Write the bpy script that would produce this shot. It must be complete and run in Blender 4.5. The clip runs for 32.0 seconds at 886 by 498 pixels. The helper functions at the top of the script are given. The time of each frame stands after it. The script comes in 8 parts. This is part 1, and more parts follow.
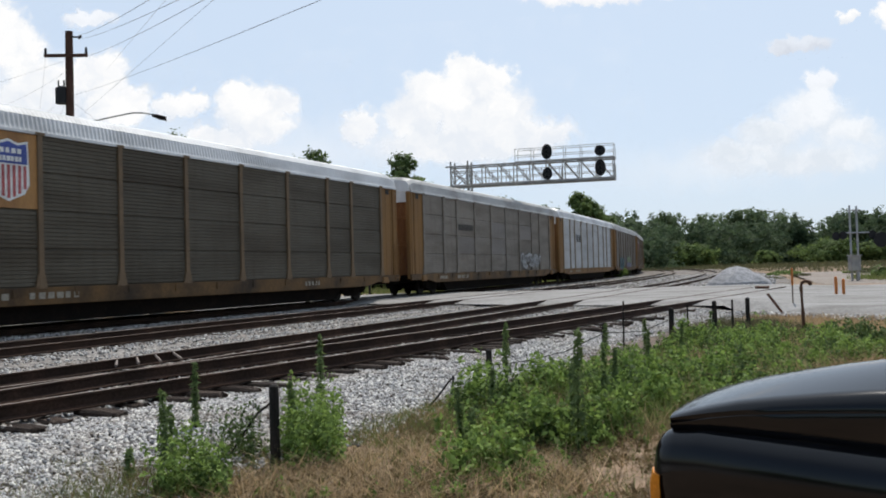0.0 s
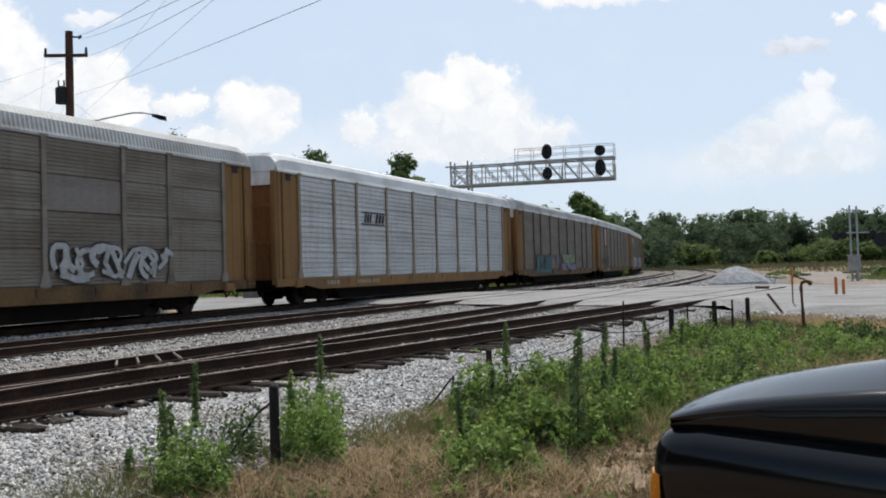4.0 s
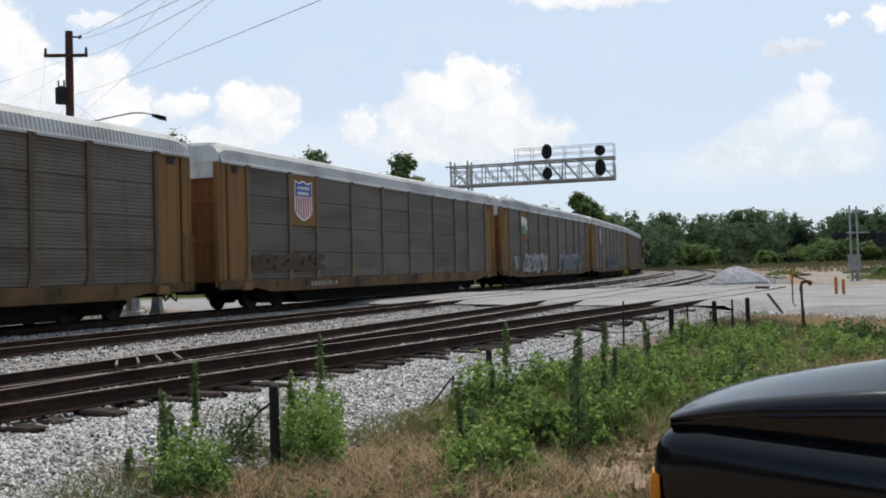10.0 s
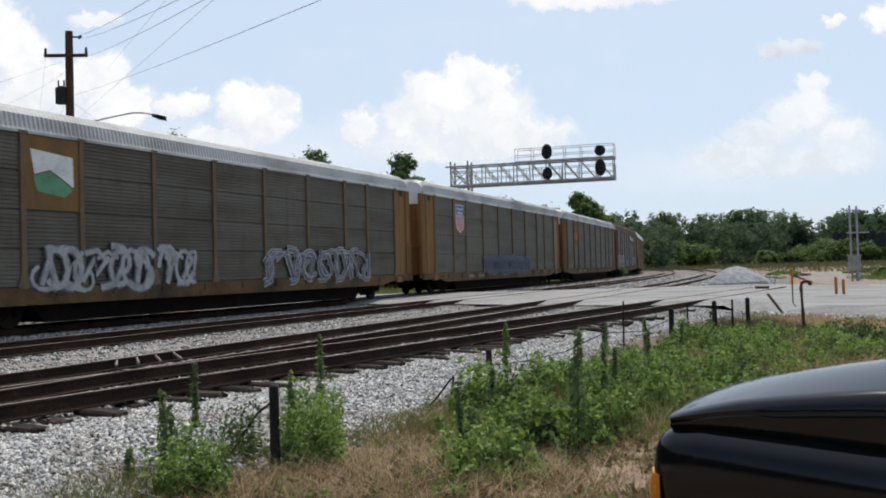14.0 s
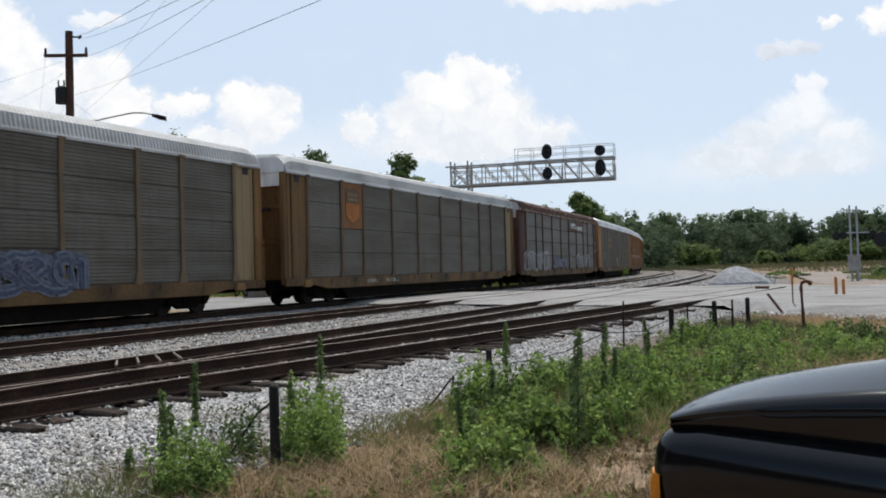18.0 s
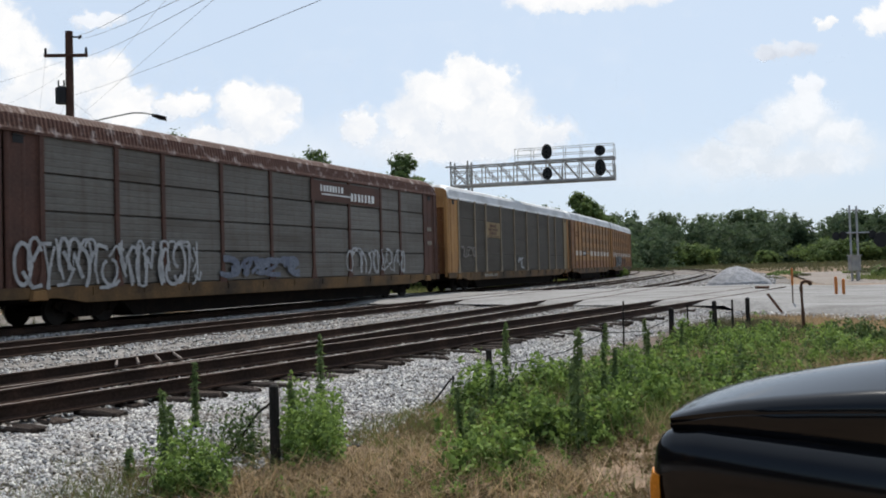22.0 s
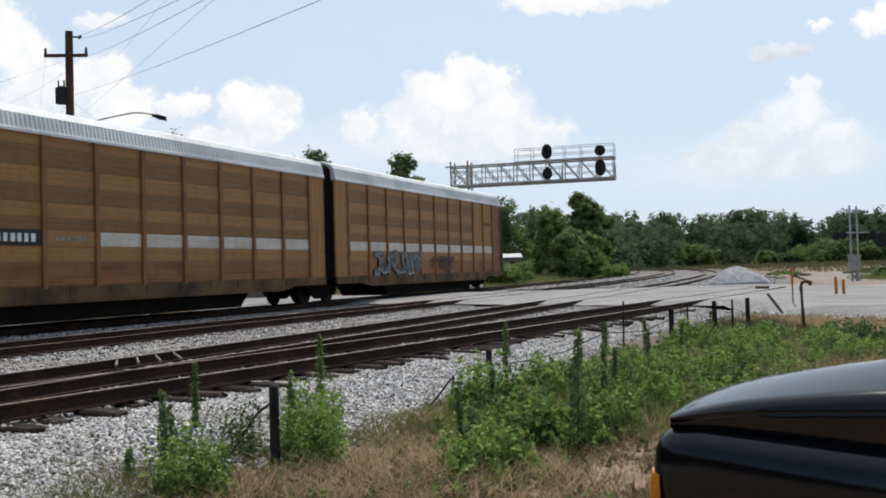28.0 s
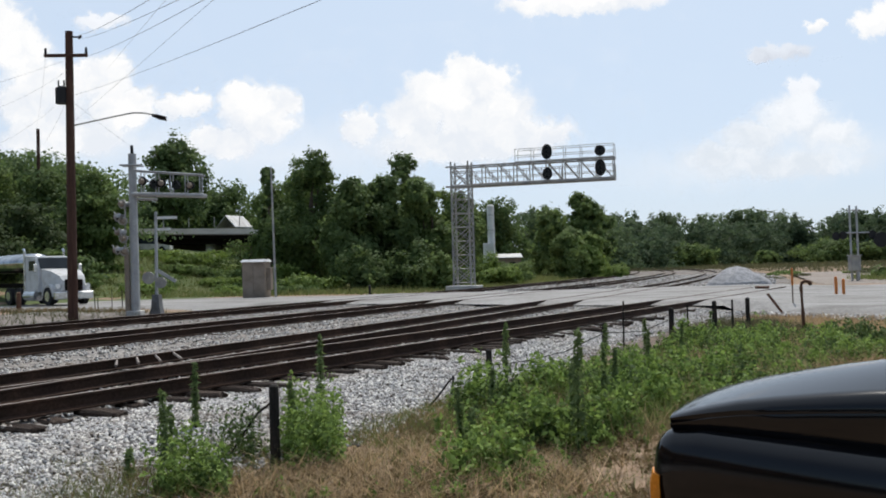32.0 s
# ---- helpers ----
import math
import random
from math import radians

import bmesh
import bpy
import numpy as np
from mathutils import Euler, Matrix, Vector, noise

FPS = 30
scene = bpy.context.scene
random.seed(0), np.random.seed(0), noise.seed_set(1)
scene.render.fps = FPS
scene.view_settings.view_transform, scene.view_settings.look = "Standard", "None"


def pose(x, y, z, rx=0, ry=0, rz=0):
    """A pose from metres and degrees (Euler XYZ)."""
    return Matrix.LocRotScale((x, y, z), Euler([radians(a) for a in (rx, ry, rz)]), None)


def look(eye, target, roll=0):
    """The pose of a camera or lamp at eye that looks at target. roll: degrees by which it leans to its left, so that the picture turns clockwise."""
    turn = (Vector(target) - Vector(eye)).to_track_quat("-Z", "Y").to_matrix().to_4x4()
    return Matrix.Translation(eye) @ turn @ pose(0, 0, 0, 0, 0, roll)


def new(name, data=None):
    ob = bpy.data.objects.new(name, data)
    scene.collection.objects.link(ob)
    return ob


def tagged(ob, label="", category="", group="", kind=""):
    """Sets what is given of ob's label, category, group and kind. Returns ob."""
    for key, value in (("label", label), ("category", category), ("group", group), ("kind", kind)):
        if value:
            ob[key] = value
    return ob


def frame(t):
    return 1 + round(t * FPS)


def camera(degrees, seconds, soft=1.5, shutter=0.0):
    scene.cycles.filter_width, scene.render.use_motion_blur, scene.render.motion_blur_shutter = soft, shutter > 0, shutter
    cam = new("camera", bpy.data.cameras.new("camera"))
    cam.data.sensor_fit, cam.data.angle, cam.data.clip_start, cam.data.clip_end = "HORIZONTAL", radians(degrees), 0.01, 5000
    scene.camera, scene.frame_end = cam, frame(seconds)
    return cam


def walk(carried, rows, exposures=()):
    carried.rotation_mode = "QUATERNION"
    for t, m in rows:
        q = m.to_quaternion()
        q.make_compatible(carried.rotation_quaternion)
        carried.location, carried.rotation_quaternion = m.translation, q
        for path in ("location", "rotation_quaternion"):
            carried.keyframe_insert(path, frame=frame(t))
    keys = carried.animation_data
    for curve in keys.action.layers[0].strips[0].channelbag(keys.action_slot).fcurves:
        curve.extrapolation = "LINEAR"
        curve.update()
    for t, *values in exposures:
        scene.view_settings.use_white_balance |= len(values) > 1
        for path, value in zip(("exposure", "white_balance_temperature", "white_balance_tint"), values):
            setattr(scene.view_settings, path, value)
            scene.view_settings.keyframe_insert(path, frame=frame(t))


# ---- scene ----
# Camera: a steady stand at the trackside, rail heads at z = 0.
EYE = (0.0, 0.0, 1.253)
cam = camera(51.74, 32.0, soft=1.85, shutter=0.15)
STAND = look(EYE, (0.0, 100.0, 1.253 + 100.0 * math.tan(radians(1.305))), -1.566)
walk(cam, [(0.0, STAND), (32.0, STAND)])
scene.view_settings.exposure = 0.0

# World and sun: hazy summer sky, high sun behind the railway.
SUN_AZ, SUN_EL = 16.0, 58.0      # degrees right of the view direction, above the horizon
world = bpy.data.worlds.new("sky")
scene.world = world
world.use_nodes = True
wn, wl = world.node_tree.nodes, world.node_tree.links
sky = wn.new("ShaderNodeTexSky")
sky.sky_type, sky.sun_disc = "NISHITA", False
sky.sun_elevation, sky.sun_rotation = radians(SUN_EL), radians(SUN_AZ)
sky.air_density, sky.dust_density, sky.ozone_density = 1.0, 1.2, 1.2
SUN_WAY = Vector((math.sin(radians(SUN_AZ)) * math.cos(radians(SUN_EL)),
                  math.cos(radians(SUN_AZ)) * math.cos(radians(SUN_EL)), math.sin(radians(SUN_EL))))
# summer haze that scatters forward, whiter towards the sun's side of the sky
tex, dot, rng_, hz = wn.new("ShaderNodeTexCoord"), wn.new("ShaderNodeVectorMath"), wn.new("ShaderNodeMapRange"), wn.new("ShaderNodeMix")
dot.operation, hz.data_type = "DOT_PRODUCT", "RGBA"
dot.inputs[1].default_value = SUN_WAY
wl.new(tex.outputs["Generated"], dot.inputs[0]), wl.new(dot.outputs["Value"], rng_.inputs[0])
rng_.interpolation_type = "SMOOTHSTEP"
rng_.inputs[1].default_value, rng_.inputs[2].default_value = -0.3, 0.75
rng_.inputs[3].default_value, rng_.inputs[4].default_value = 0.0, 0.85
hz.inputs[7].default_value = (5.8, 6.85, 8.25, 1)
wl.new(rng_.outputs[0], hz.inputs[0]), wl.new(sky.outputs[0], hz.inputs[6])
wl.new(hz.outputs[2], wn["Background"].inputs[0])
wn["Background"].inputs[1].default_value = 0.115

sun_data = bpy.data.lights.new("sun", "SUN")
sun_data.energy, sun_data.angle, sun_data.color = 4.0, radians(0.6), (1.0, 0.95, 0.87)
sun = new("sun", sun_data)
sun.matrix_world = look(SUN_WAY * 300.0, (0, 0, 0))


# Plan: the railway. s runs along the train's track, d from its centre line towards the camera.
HEAD, PERP, BEND, RADIUS = radians(23.774), 19.534, 31.5, 652.0


def line(s, d=0.0):
    """Place (x, y) and heading on the plan, at s along the railway and d metres beside its main track."""
    nx, ny = math.cos(HEAD), -math.sin(HEAD)
    q = min(s, BEND)
    x, y = -PERP * nx + q * math.sin(HEAD), -PERP * ny + q * math.cos(HEAD)
    a = HEAD
    if s > BEND:
        a = HEAD - (s - BEND) / RADIUS
        x += RADIUS * (math.cos(a) - math.cos(HEAD))
        y += RADIUS * (math.sin(HEAD) - math.sin(a))
    return x + (d - 1.55) * math.cos(a), y - (d - 1.55) * math.sin(a), a


# Seconds and metres that the train has come by then.
WAY = [(0.0, 0.0), (3.0, 30.53), (6.0, 60.94), (9.0, 91.66), (12.0, 122.69), (14.5, 148.65), (17.0, 174.59), (19.0, 195.38), (21.0, 216.5), (23.0, 237.55), (25.0, 258.48), (27.5, 284.66), (30.5, 316.28), (32.0, 332.3)]


def travel(t):
    """How far the train has come by t: gathering speed slowly, with small surges."""
    for i in range(len(WAY) - 1):
        (a, p), (b, q) = WAY[i], WAY[i + 1]
        if t <= b:
            o, r = WAY[max(i - 1, 0)], WAY[min(i + 2, len(WAY) - 1)]
            va, vb = (q - o[1]) / (b - o[0]), (r[1] - p) / (r[0] - a)
            f, h = (t - a) / (b - a), b - a
            return p * (1 + 2 * f) * (1 - f) ** 2 + va * h * f * (1 - f) ** 2 + q * f * f * (3 - 2 * f) + vb * h * f * f * (f - 1)
    return WAY[-1][1]


# ---- materials ----
def paint(name, base, rough=0.7, metal=0.0, vary=0.18, scale=3.0, fine=40.0, bump=0.15, second=None, patchy=0.5, stretch=(1, 1, 1), rand=0.0, spec=0.22):
    """A surface with variation at two scales; second is a stain or wear colour mixed in by large noise; rand varies each piece."""
    m = bpy.data.materials.new(name)
    m.use_nodes = True
    n, l = m.node_tree.nodes, m.node_tree.links
    b = n["Principled BSDF"]
    b.inputs["Roughness"].default_value, b.inputs["Metallic"].default_value = rough, metal
    b.inputs["Specular IOR Level"].default_value = spec
    tc, mp = n.new("ShaderNodeTexCoord"), n.new("ShaderNodeMapping")
    mp.inputs["Scale"].default_value = stretch
    if rand:
        own, off = n.new("ShaderNodeObjectInfo"), n.new("ShaderNodeVectorMath")
        off.operation = "MULTIPLY_ADD"
        off.inputs[1].default_value = (61.0, 47.0, 53.0)
        l.new(own.outputs["Random"], off.inputs[0]), l.new(tc.outputs["Object"], off.inputs[2])
        l.new(off.outputs[0], mp.inputs[0])
    else:
        l.new(tc.outputs["Object"], mp.inputs[0])
    big, small = n.new("ShaderNodeTexNoise"), n.new("ShaderNodeTexNoise")
    big.inputs["Scale"].default_value, small.inputs["Scale"].default_value = scale, fine
    big.inputs["Detail"].default_value = small.inputs["Detail"].default_value = 5
    l.new(mp.outputs[0], big.inputs["Vector"]), l.new(mp.outputs[0], small.inputs["Vector"])
    mix = n.new("ShaderNodeMix")
    mix.data_type = "RGBA"
    other = second or [c * 0.6 for c in base]
    mix.inputs[6].default_value, mix.inputs[7].default_value = (*base, 1), (*other, 1)
    ramp = n.new("ShaderNodeMapRange")
    ramp.inputs[1].default_value, ramp.inputs[2].default_value = 0.62 - patchy * 0.35, 0.85 - patchy * 0.2
    l.new(big.outputs[0], ramp.inputs[0]), l.new(ramp.outputs[0], mix.inputs[0])
    val = n.new("ShaderNodeMapRange")
    val.inputs[1].default_value, val.inputs[2].default_value = 0.3, 0.7
    val.inputs[3].default_value, val.inputs[4].default_value = 1 - vary, 1 + vary
    l.new(small.outputs[0], val.inputs[0])
    hsv = n.new("ShaderNodeHueSaturation")
    l.new(mix.outputs[2], hsv.inputs["Color"])
    if rand:
        oi, mul, rr = n.new("ShaderNodeObjectInfo"), n.new("ShaderNodeMath"), n.new("ShaderNodeMapRange")
        mul.operation = "MULTIPLY"
        rr.inputs[3].default_value, rr.inputs[4].default_value = 1 - rand, 1 + rand
        l.new(oi.outputs["Random"], rr.inputs[0]), l.new(rr.outputs[0], mul.inputs[0]), l.new(val.outputs[0], mul.inputs[1])
        l.new(mul.outputs[0], hsv.inputs["Value"])
    else:
        l.new(val.outputs[0], hsv.inputs["Value"])
    l.new(hsv.outputs[0], b.inputs["Base Color"])
    if bump:
        bp = n.new("ShaderNodeBump")
        bp.inputs["Strength"].default_value, bp.inputs["Distance"].default_value = bump, 0.02
        l.new(small.outputs[0], bp.inputs["Height"]), l.new(bp.outputs[0], b.inputs["Normal"])
    return m


def foliage(name, base, other, island=0.35, rough=0.75, clear=0.45):
    """Leaf surface, varied clump by clump and leaf by leaf."""
    m = bpy.data.materials.new(name)
    m.use_nodes = True
    n, l = m.node_tree.nodes, m.node_tree.links
    b = n["Principled BSDF"]
    b.inputs["Roughness"].default_value = rough
    b.inputs["Specular IOR Level"].default_value = 0.25
    geo, tc, noi, mix, add = (n.new("ShaderNode" + k) for k in ("NewGeometry", "TexCoord", "TexNoise", "Mix", "Math"))
    noi.inputs["Scale"].default_value = 0.45
    l.new(tc.outputs["Object"], noi.inputs["Vector"])
    mix.data_type, add.operation = "RGBA", "MULTIPLY_ADD"
    l.new(geo.outputs["Random Per Island"], add.inputs[0])
    add.inputs[1].default_value = island
    l.new(noi.outputs[0], add.inputs[2])
    rg = n.new("ShaderNodeMapRange")
    rg.inputs[1].default_value, rg.inputs[2].default_value = 0.3, 0.75 + island * 0.6
    l.new(add.outputs[0], rg.inputs[0]), l.new(rg.outputs[0], mix.inputs[0])
    mix.inputs[6].default_value, mix.inputs[7].default_value = (*base, 1), (*other, 1)
    l.new(mix.outputs[2], b.inputs["Base Color"])
    tr, ms = n.new("ShaderNodeBsdfTranslucent"), n.new("ShaderNodeMixShader")
    l.new(mix.outputs[2], tr.inputs[0])
    ms.inputs[0].default_value = clear
    l.new(b.outputs[0], ms.inputs[1]), l.new(tr.outputs[0], ms.inputs[2])
    l.new(ms.outputs[0], n["Material Output"].inputs[0])
    return m


M_BALLAST = paint("ballast", (0.215, 0.20, 0.185), 0.95, vary=0.55, scale=0.5, fine=11.0, bump=1.0, second=(0.155, 0.135, 0.118), patchy=0.5)
M_RAIL = paint("rusty rail", (0.033, 0.021, 0.016), 0.85, 0.0, vary=0.3, scale=1.5, fine=25, second=(0.062, 0.036, 0.025), spec=0.08)
M_RAILTOP = paint("rail head", (0.27, 0.22, 0.19), 0.45, 0.4, vary=0.2, scale=1.2, fine=20, second=(0.2, 0.15, 0.12))
M_TIE = paint("weathered tie", (0.045, 0.032, 0.025), 0.95, vary=0.5, scale=2, fine=25, bump=0.8, second=(0.022, 0.015, 0.012), stretch=(1, 6, 6), rand=0.35)
M_ROAD = paint("pale asphalt", (0.265, 0.258, 0.25), 0.92, vary=0.3, scale=0.42, fine=14, bump=0.3, second=(0.135, 0.125, 0.115), patchy=0.6, stretch=(0.55, 1.8, 1))
M_GRASSGROUND = paint("grassy ground", (0.075, 0.10, 0.035), 0.97, vary=0.4, scale=0.12, fine=5, bump=0.8, second=(0.13, 0.125, 0.06), patchy=0.45)
M_WHITEROOF = paint("white roof paint", (0.62, 0.625, 0.63), 0.5, 0.1, vary=0.06, scale=0.8, fine=9, bump=0.05, second=(0.40, 0.40, 0.40), stretch=(3, 0.6, 1), patchy=0.5)
M_GREYROOF = paint("grey roof", (0.42, 0.42, 0.415), 0.55, 0.1, vary=0.08, scale=0.8, fine=9, bump=0.05, second=(0.25, 0.24, 0.23), stretch=(3, 0.6, 1), patchy=0.5)
M_RUSTROOF = paint("rust brown roof", (0.085, 0.04, 0.029), 0.7, 0.0, vary=0.3, scale=2.6, fine=12, bump=0.1, second=(0.46, 0.39, 0.36), patchy=0.22)
M_YELLOW = paint("weathered orange yellow", (0.36, 0.19, 0.07), 0.6, vary=0.15, scale=0.9, fine=14, bump=0.08, second=(0.22, 0.11, 0.05), stretch=(2, 2, 0.5), patchy=0.55)
M_DOOR = paint("rusty orange door", (0.20, 0.088, 0.030), 0.7, vary=0.2, scale=0.8, fine=12, bump=0.08, second=(0.13, 0.052, 0.024), stretch=(2, 2, 0.4), patchy=0.6)
M_BROWN = paint("brown car paint", (0.09, 0.043, 0.031), 0.65, vary=0.18, scale=0.9, fine=12, bump=0.08, second=(0.058, 0.032, 0.025), patchy=0.55)
# Near-black: the shade under the cars is put into this colour.
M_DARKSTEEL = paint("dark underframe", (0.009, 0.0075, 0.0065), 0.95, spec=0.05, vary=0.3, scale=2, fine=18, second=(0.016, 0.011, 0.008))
M_WHEEL = paint("worn wheel", (0.02, 0.016, 0.013), 0.8, 0.0, vary=0.2, scale=3, fine=20)
M_LOGOWHITE = paint("faded white", (0.72, 0.72, 0.70), 0.6, vary=0.1, scale=3, fine=20, second=(0.55, 0.54, 0.52))
M_LOGOBLUE = paint("faded blue", (0.07, 0.10, 0.32), 0.6, vary=0.1, scale=3, fine=20)
M_LOGORED = paint("faded red", (0.42, 0.10, 0.10), 0.6, vary=0.1, scale=3, fine=20)
M_LOGOBLACK = paint("black lettering", (0.03, 0.03, 0.032), 0.6, vary=0.1, scale=3, fine=20)
M_LOGOGREEN = paint("green emblem", (0.12, 0.30, 0.17), 0.6, vary=0.1, scale=3, fine=20)
M_GRAFWHITE = paint("silver spray", (0.36, 0.36, 0.36), 0.55, vary=0.15, scale=2.5, fine=12, second=(0.2, 0.2, 0.2))
M_RUSTTAG = paint("rust red spray", (0.085, 0.045, 0.032), 0.7, vary=0.2, scale=2.5, fine=12, second=(0.06, 0.04, 0.032))
M_GRAFTEAL = paint("teal spray", (0.042, 0.105, 0.12), 0.55, vary=0.2, scale=2.5, fine=12, second=(0.034, 0.08, 0.098))
M_GRAFGREEN = paint("green spray", (0.19, 0.245, 0.14), 0.55, vary=0.2, scale=2.5, fine=12, second=(0.12, 0.2, 0.1))
M_GRAFVIOLET = paint("violet spray", (0.15, 0.138, 0.21), 0.55, vary=0.2, scale=2.5, fine=12, second=(0.13, 0.12, 0.22))
M_GRAFSLATE = paint("dark slate blue spray", (0.055, 0.068, 0.115), 0.6, vary=0.3, scale=2.0, fine=10, second=(0.12, 0.13, 0.17))
M_GRAFBLUE = paint("slate blue spray", (0.135, 0.15, 0.185), 0.55, vary=0.3, scale=2.0, fine=10, second=(0.09, 0.10, 0.14))


def panel_mat(name, base, second, metal=0.25):
    """Side sheeting: paint() with upright rain and rust streaks over it."""
    m = paint(name, base, 0.55, metal, vary=0.14, scale=0.7, fine=10, bump=0.06, second=second, stretch=(0.8, 0.35, 2.5), patchy=0.6 if metal else 0.4, rand=0.10 if metal else 0.025)
    n, l = m.node_tree.nodes, m.node_tree.links
    hsv = n["Hue/Saturation/Value"]
    tc, own, off, mp, noi, rg, mix = (n.new("ShaderNode" + k) for k in ("TexCoord", "ObjectInfo", "VectorMath", "Mapping", "TexNoise", "MapRange", "Mix"))
    off.operation = "MULTIPLY_ADD"
    off.inputs[1].default_value = (17.0, 31.0, 23.0)
    l.new(own.outputs["Random"], off.inputs[0]), l.new(tc.outputs["Object"], off.inputs[2]), l.new(off.outputs[0], mp.inputs[0])
    mp.inputs["Scale"].default_value = (1.0, 2.6, 0.3)
    noi.inputs["Scale"].default_value, noi.inputs["Detail"].default_value = 1.6, 6
    l.new(mp.outputs[0], noi.inputs["Vector"]), l.new(noi.outputs[0], rg.inputs[0])
    rg.inputs[1].default_value, rg.inputs[2].default_value, rg.inputs[4].default_value = 0.48, 0.8, 0.5
    mix.data_type = "RGBA"
    mix.inputs[7].default_value = (second[0] * 0.85, second[1] * 0.72, second[2] * 0.6, 1)
    l.new(rg.outputs[0], mix.inputs[0])
    l.new(hsv.inputs["Color"].links[0].from_socket, mix.inputs[6]), l.new(mix.outputs[2], hsv.inputs["Color"])
    return m


M_PDARK = panel_mat("dark galvanised panel", (0.129, 0.118, 0.097), (0.076, 0.064, 0.048))
M_PDEEP = panel_mat("deep grey brown panel", (0.094, 0.082, 0.062), (0.058, 0.046, 0.032))
M_PSOOT = panel_mat("sooty brown panel", (0.073, 0.061, 0.047), (0.047, 0.036, 0.026))
M_PGREY = panel_mat("slate grey panel", (0.142, 0.132, 0.117), (0.092, 0.079, 0.066))
M_PPATCH = panel_mat("pale patch panel", (0.19, 0.17, 0.155), (0.14, 0.12, 0.105))
M_POSTRUST = paint("rusty dark post", (0.115, 0.078, 0.052), 0.75, vary=0.2, scale=0.9, fine=14, bump=0.08, second=(0.075, 0.055, 0.04), patchy=0.55)
M_SILLTEXT = paint("dirty white stencil", (0.27, 0.245, 0.2), 0.7, vary=0.25, scale=3, fine=16, second=(0.2, 0.17, 0.13))
M_POSTPALE = paint("pale dusty post", (0.26, 0.21, 0.15), 0.75, vary=0.2, scale=0.9, fine=14, bump=0.08, second=(0.19, 0.14, 0.09), patchy=0.55)
M_POSTDULL = paint("dull orange brown post", (0.17, 0.115, 0.068), 0.7, vary=0.15, scale=0.9, fine=14, bump=0.08, second=(0.10, 0.075, 0.05), patchy=0.55)
M_ENDDULL = paint("dirty orange end sheet", (0.205, 0.108, 0.037), 0.7, vary=0.15, scale=0.9, fine=14, bump=0.08, second=(0.14, 0.078, 0.036), stretch=(2, 2, 0.5), patchy=0.6)
M_SILLDULL = paint("dirty orange sill", (0.135, 0.076, 0.03), 0.7, vary=0.2, scale=0.8, fine=12, bump=0.08, second=(0.036, 0.025, 0.016), patchy=0.7)
M_PBROWN = panel_mat("brownish galvanised panel", (0.15, 0.131, 0.107), (0.093, 0.073, 0.055))
M_PMID = panel_mat("grey galvanised panel", (0.21, 0.186, 0.158), (0.128, 0.103, 0.08))
M_CREAM = paint("dusty cream end sheet", (0.25, 0.182, 0.098), 0.7, vary=0.12, scale=0.9, fine=14, bump=0.08, second=(0.16, 0.10, 0.05), stretch=(2, 2, 0.4), patchy=0.45)
M_ENDDARK = paint("grimy brown end sheet", (0.145, 0.082, 0.033), 0.75, vary=0.2, scale=0.9, fine=14, bump=0.08, second=(0.07, 0.042, 0.022), stretch=(2, 2, 0.4), patchy=0.65)
M_DOORDARK = paint("grimy brown door", (0.115, 0.055, 0.016), 0.75, vary=0.2, scale=0.8, fine=12, bump=0.08, second=(0.06, 0.03, 0.013), stretch=(2, 2, 0.4), patchy=0.6)
M_LOGODIM = paint("worn dark lettering", (0.06, 0.055, 0.05), 0.6, vary=0.2, scale=3, fine=20)
M_PLIGHT = panel_mat("pale galvanised panel", (0.47, 0.48, 0.49), (0.36, 0.36, 0.36))
M_PYELLOW = panel_mat("yellow brown panel", (0.32, 0.162, 0.056), (0.255, 0.128, 0.046), 0.0)
M_PYELLOWDARK = panel_mat("dark yellow brown panel", (0.205, 0.108, 0.04), (0.175, 0.092, 0.034), 0.0)
M_PYPOST = panel_mat("rusty yellow post", (0.22, 0.105, 0.042), (0.14, 0.062, 0.03), 0.0)
M_PYELLOWMID = panel_mat("rust-stained yellow brown panel", (0.255, 0.112, 0.042), (0.125, 0.046, 0.025), 0.0)
M_STRIPE = panel_mat("dirty white stripe panel", (0.56, 0.51, 0.44), (0.40, 0.35, 0.29), 0.0)
M_GALV = paint("galvanised steel", (0.36, 0.345, 0.315), 0.6, 0.2, vary=0.1, scale=2, fine=14, second=(0.22, 0.22, 0.23))
M_ALU = paint("aluminium mast", (0.38, 0.385, 0.39), 0.6, 0.2, vary=0.1, scale=2, fine=14, second=(0.30, 0.305, 0.31))
M_POLE = paint("creosoted pole", (0.06, 0.031, 0.023), 0.9, vary=0.25, scale=2, fine=18, bump=0.4, second=(0.10, 0.055, 0.04), stretch=(6, 6, 0.5))
M_BLACK = paint("matt black", (0.02, 0.02, 0.021), 0.6, vary=0.15, scale=3, fine=20)
M_CABINET = paint("grey cabinet paint", (0.25, 0.205, 0.165), 0.6, vary=0.1, scale=1.5, fine=12, second=(0.17, 0.13, 0.10))
M_ORANGE = paint("orange marker", (0.55, 0.19, 0.05), 0.7, vary=0.15, scale=3, fine=20, second=(0.38, 0.13, 0.05))
M_POST = paint("dark fence post", (0.02, 0.018, 0.016), 0.85, vary=0.3, scale=4, fine=25, second=(0.045, 0.034, 0.026))
M_RUSTPIPE = paint("rusty pipe", (0.13, 0.065, 0.04), 0.8, vary=0.25, scale=4, fine=25, second=(0.07, 0.04, 0.03))
M_GLASSBLACK = paint("dark lens", (0.01, 0.01, 0.012), 0.12, vary=0.0, scale=1, fine=2, bump=0)
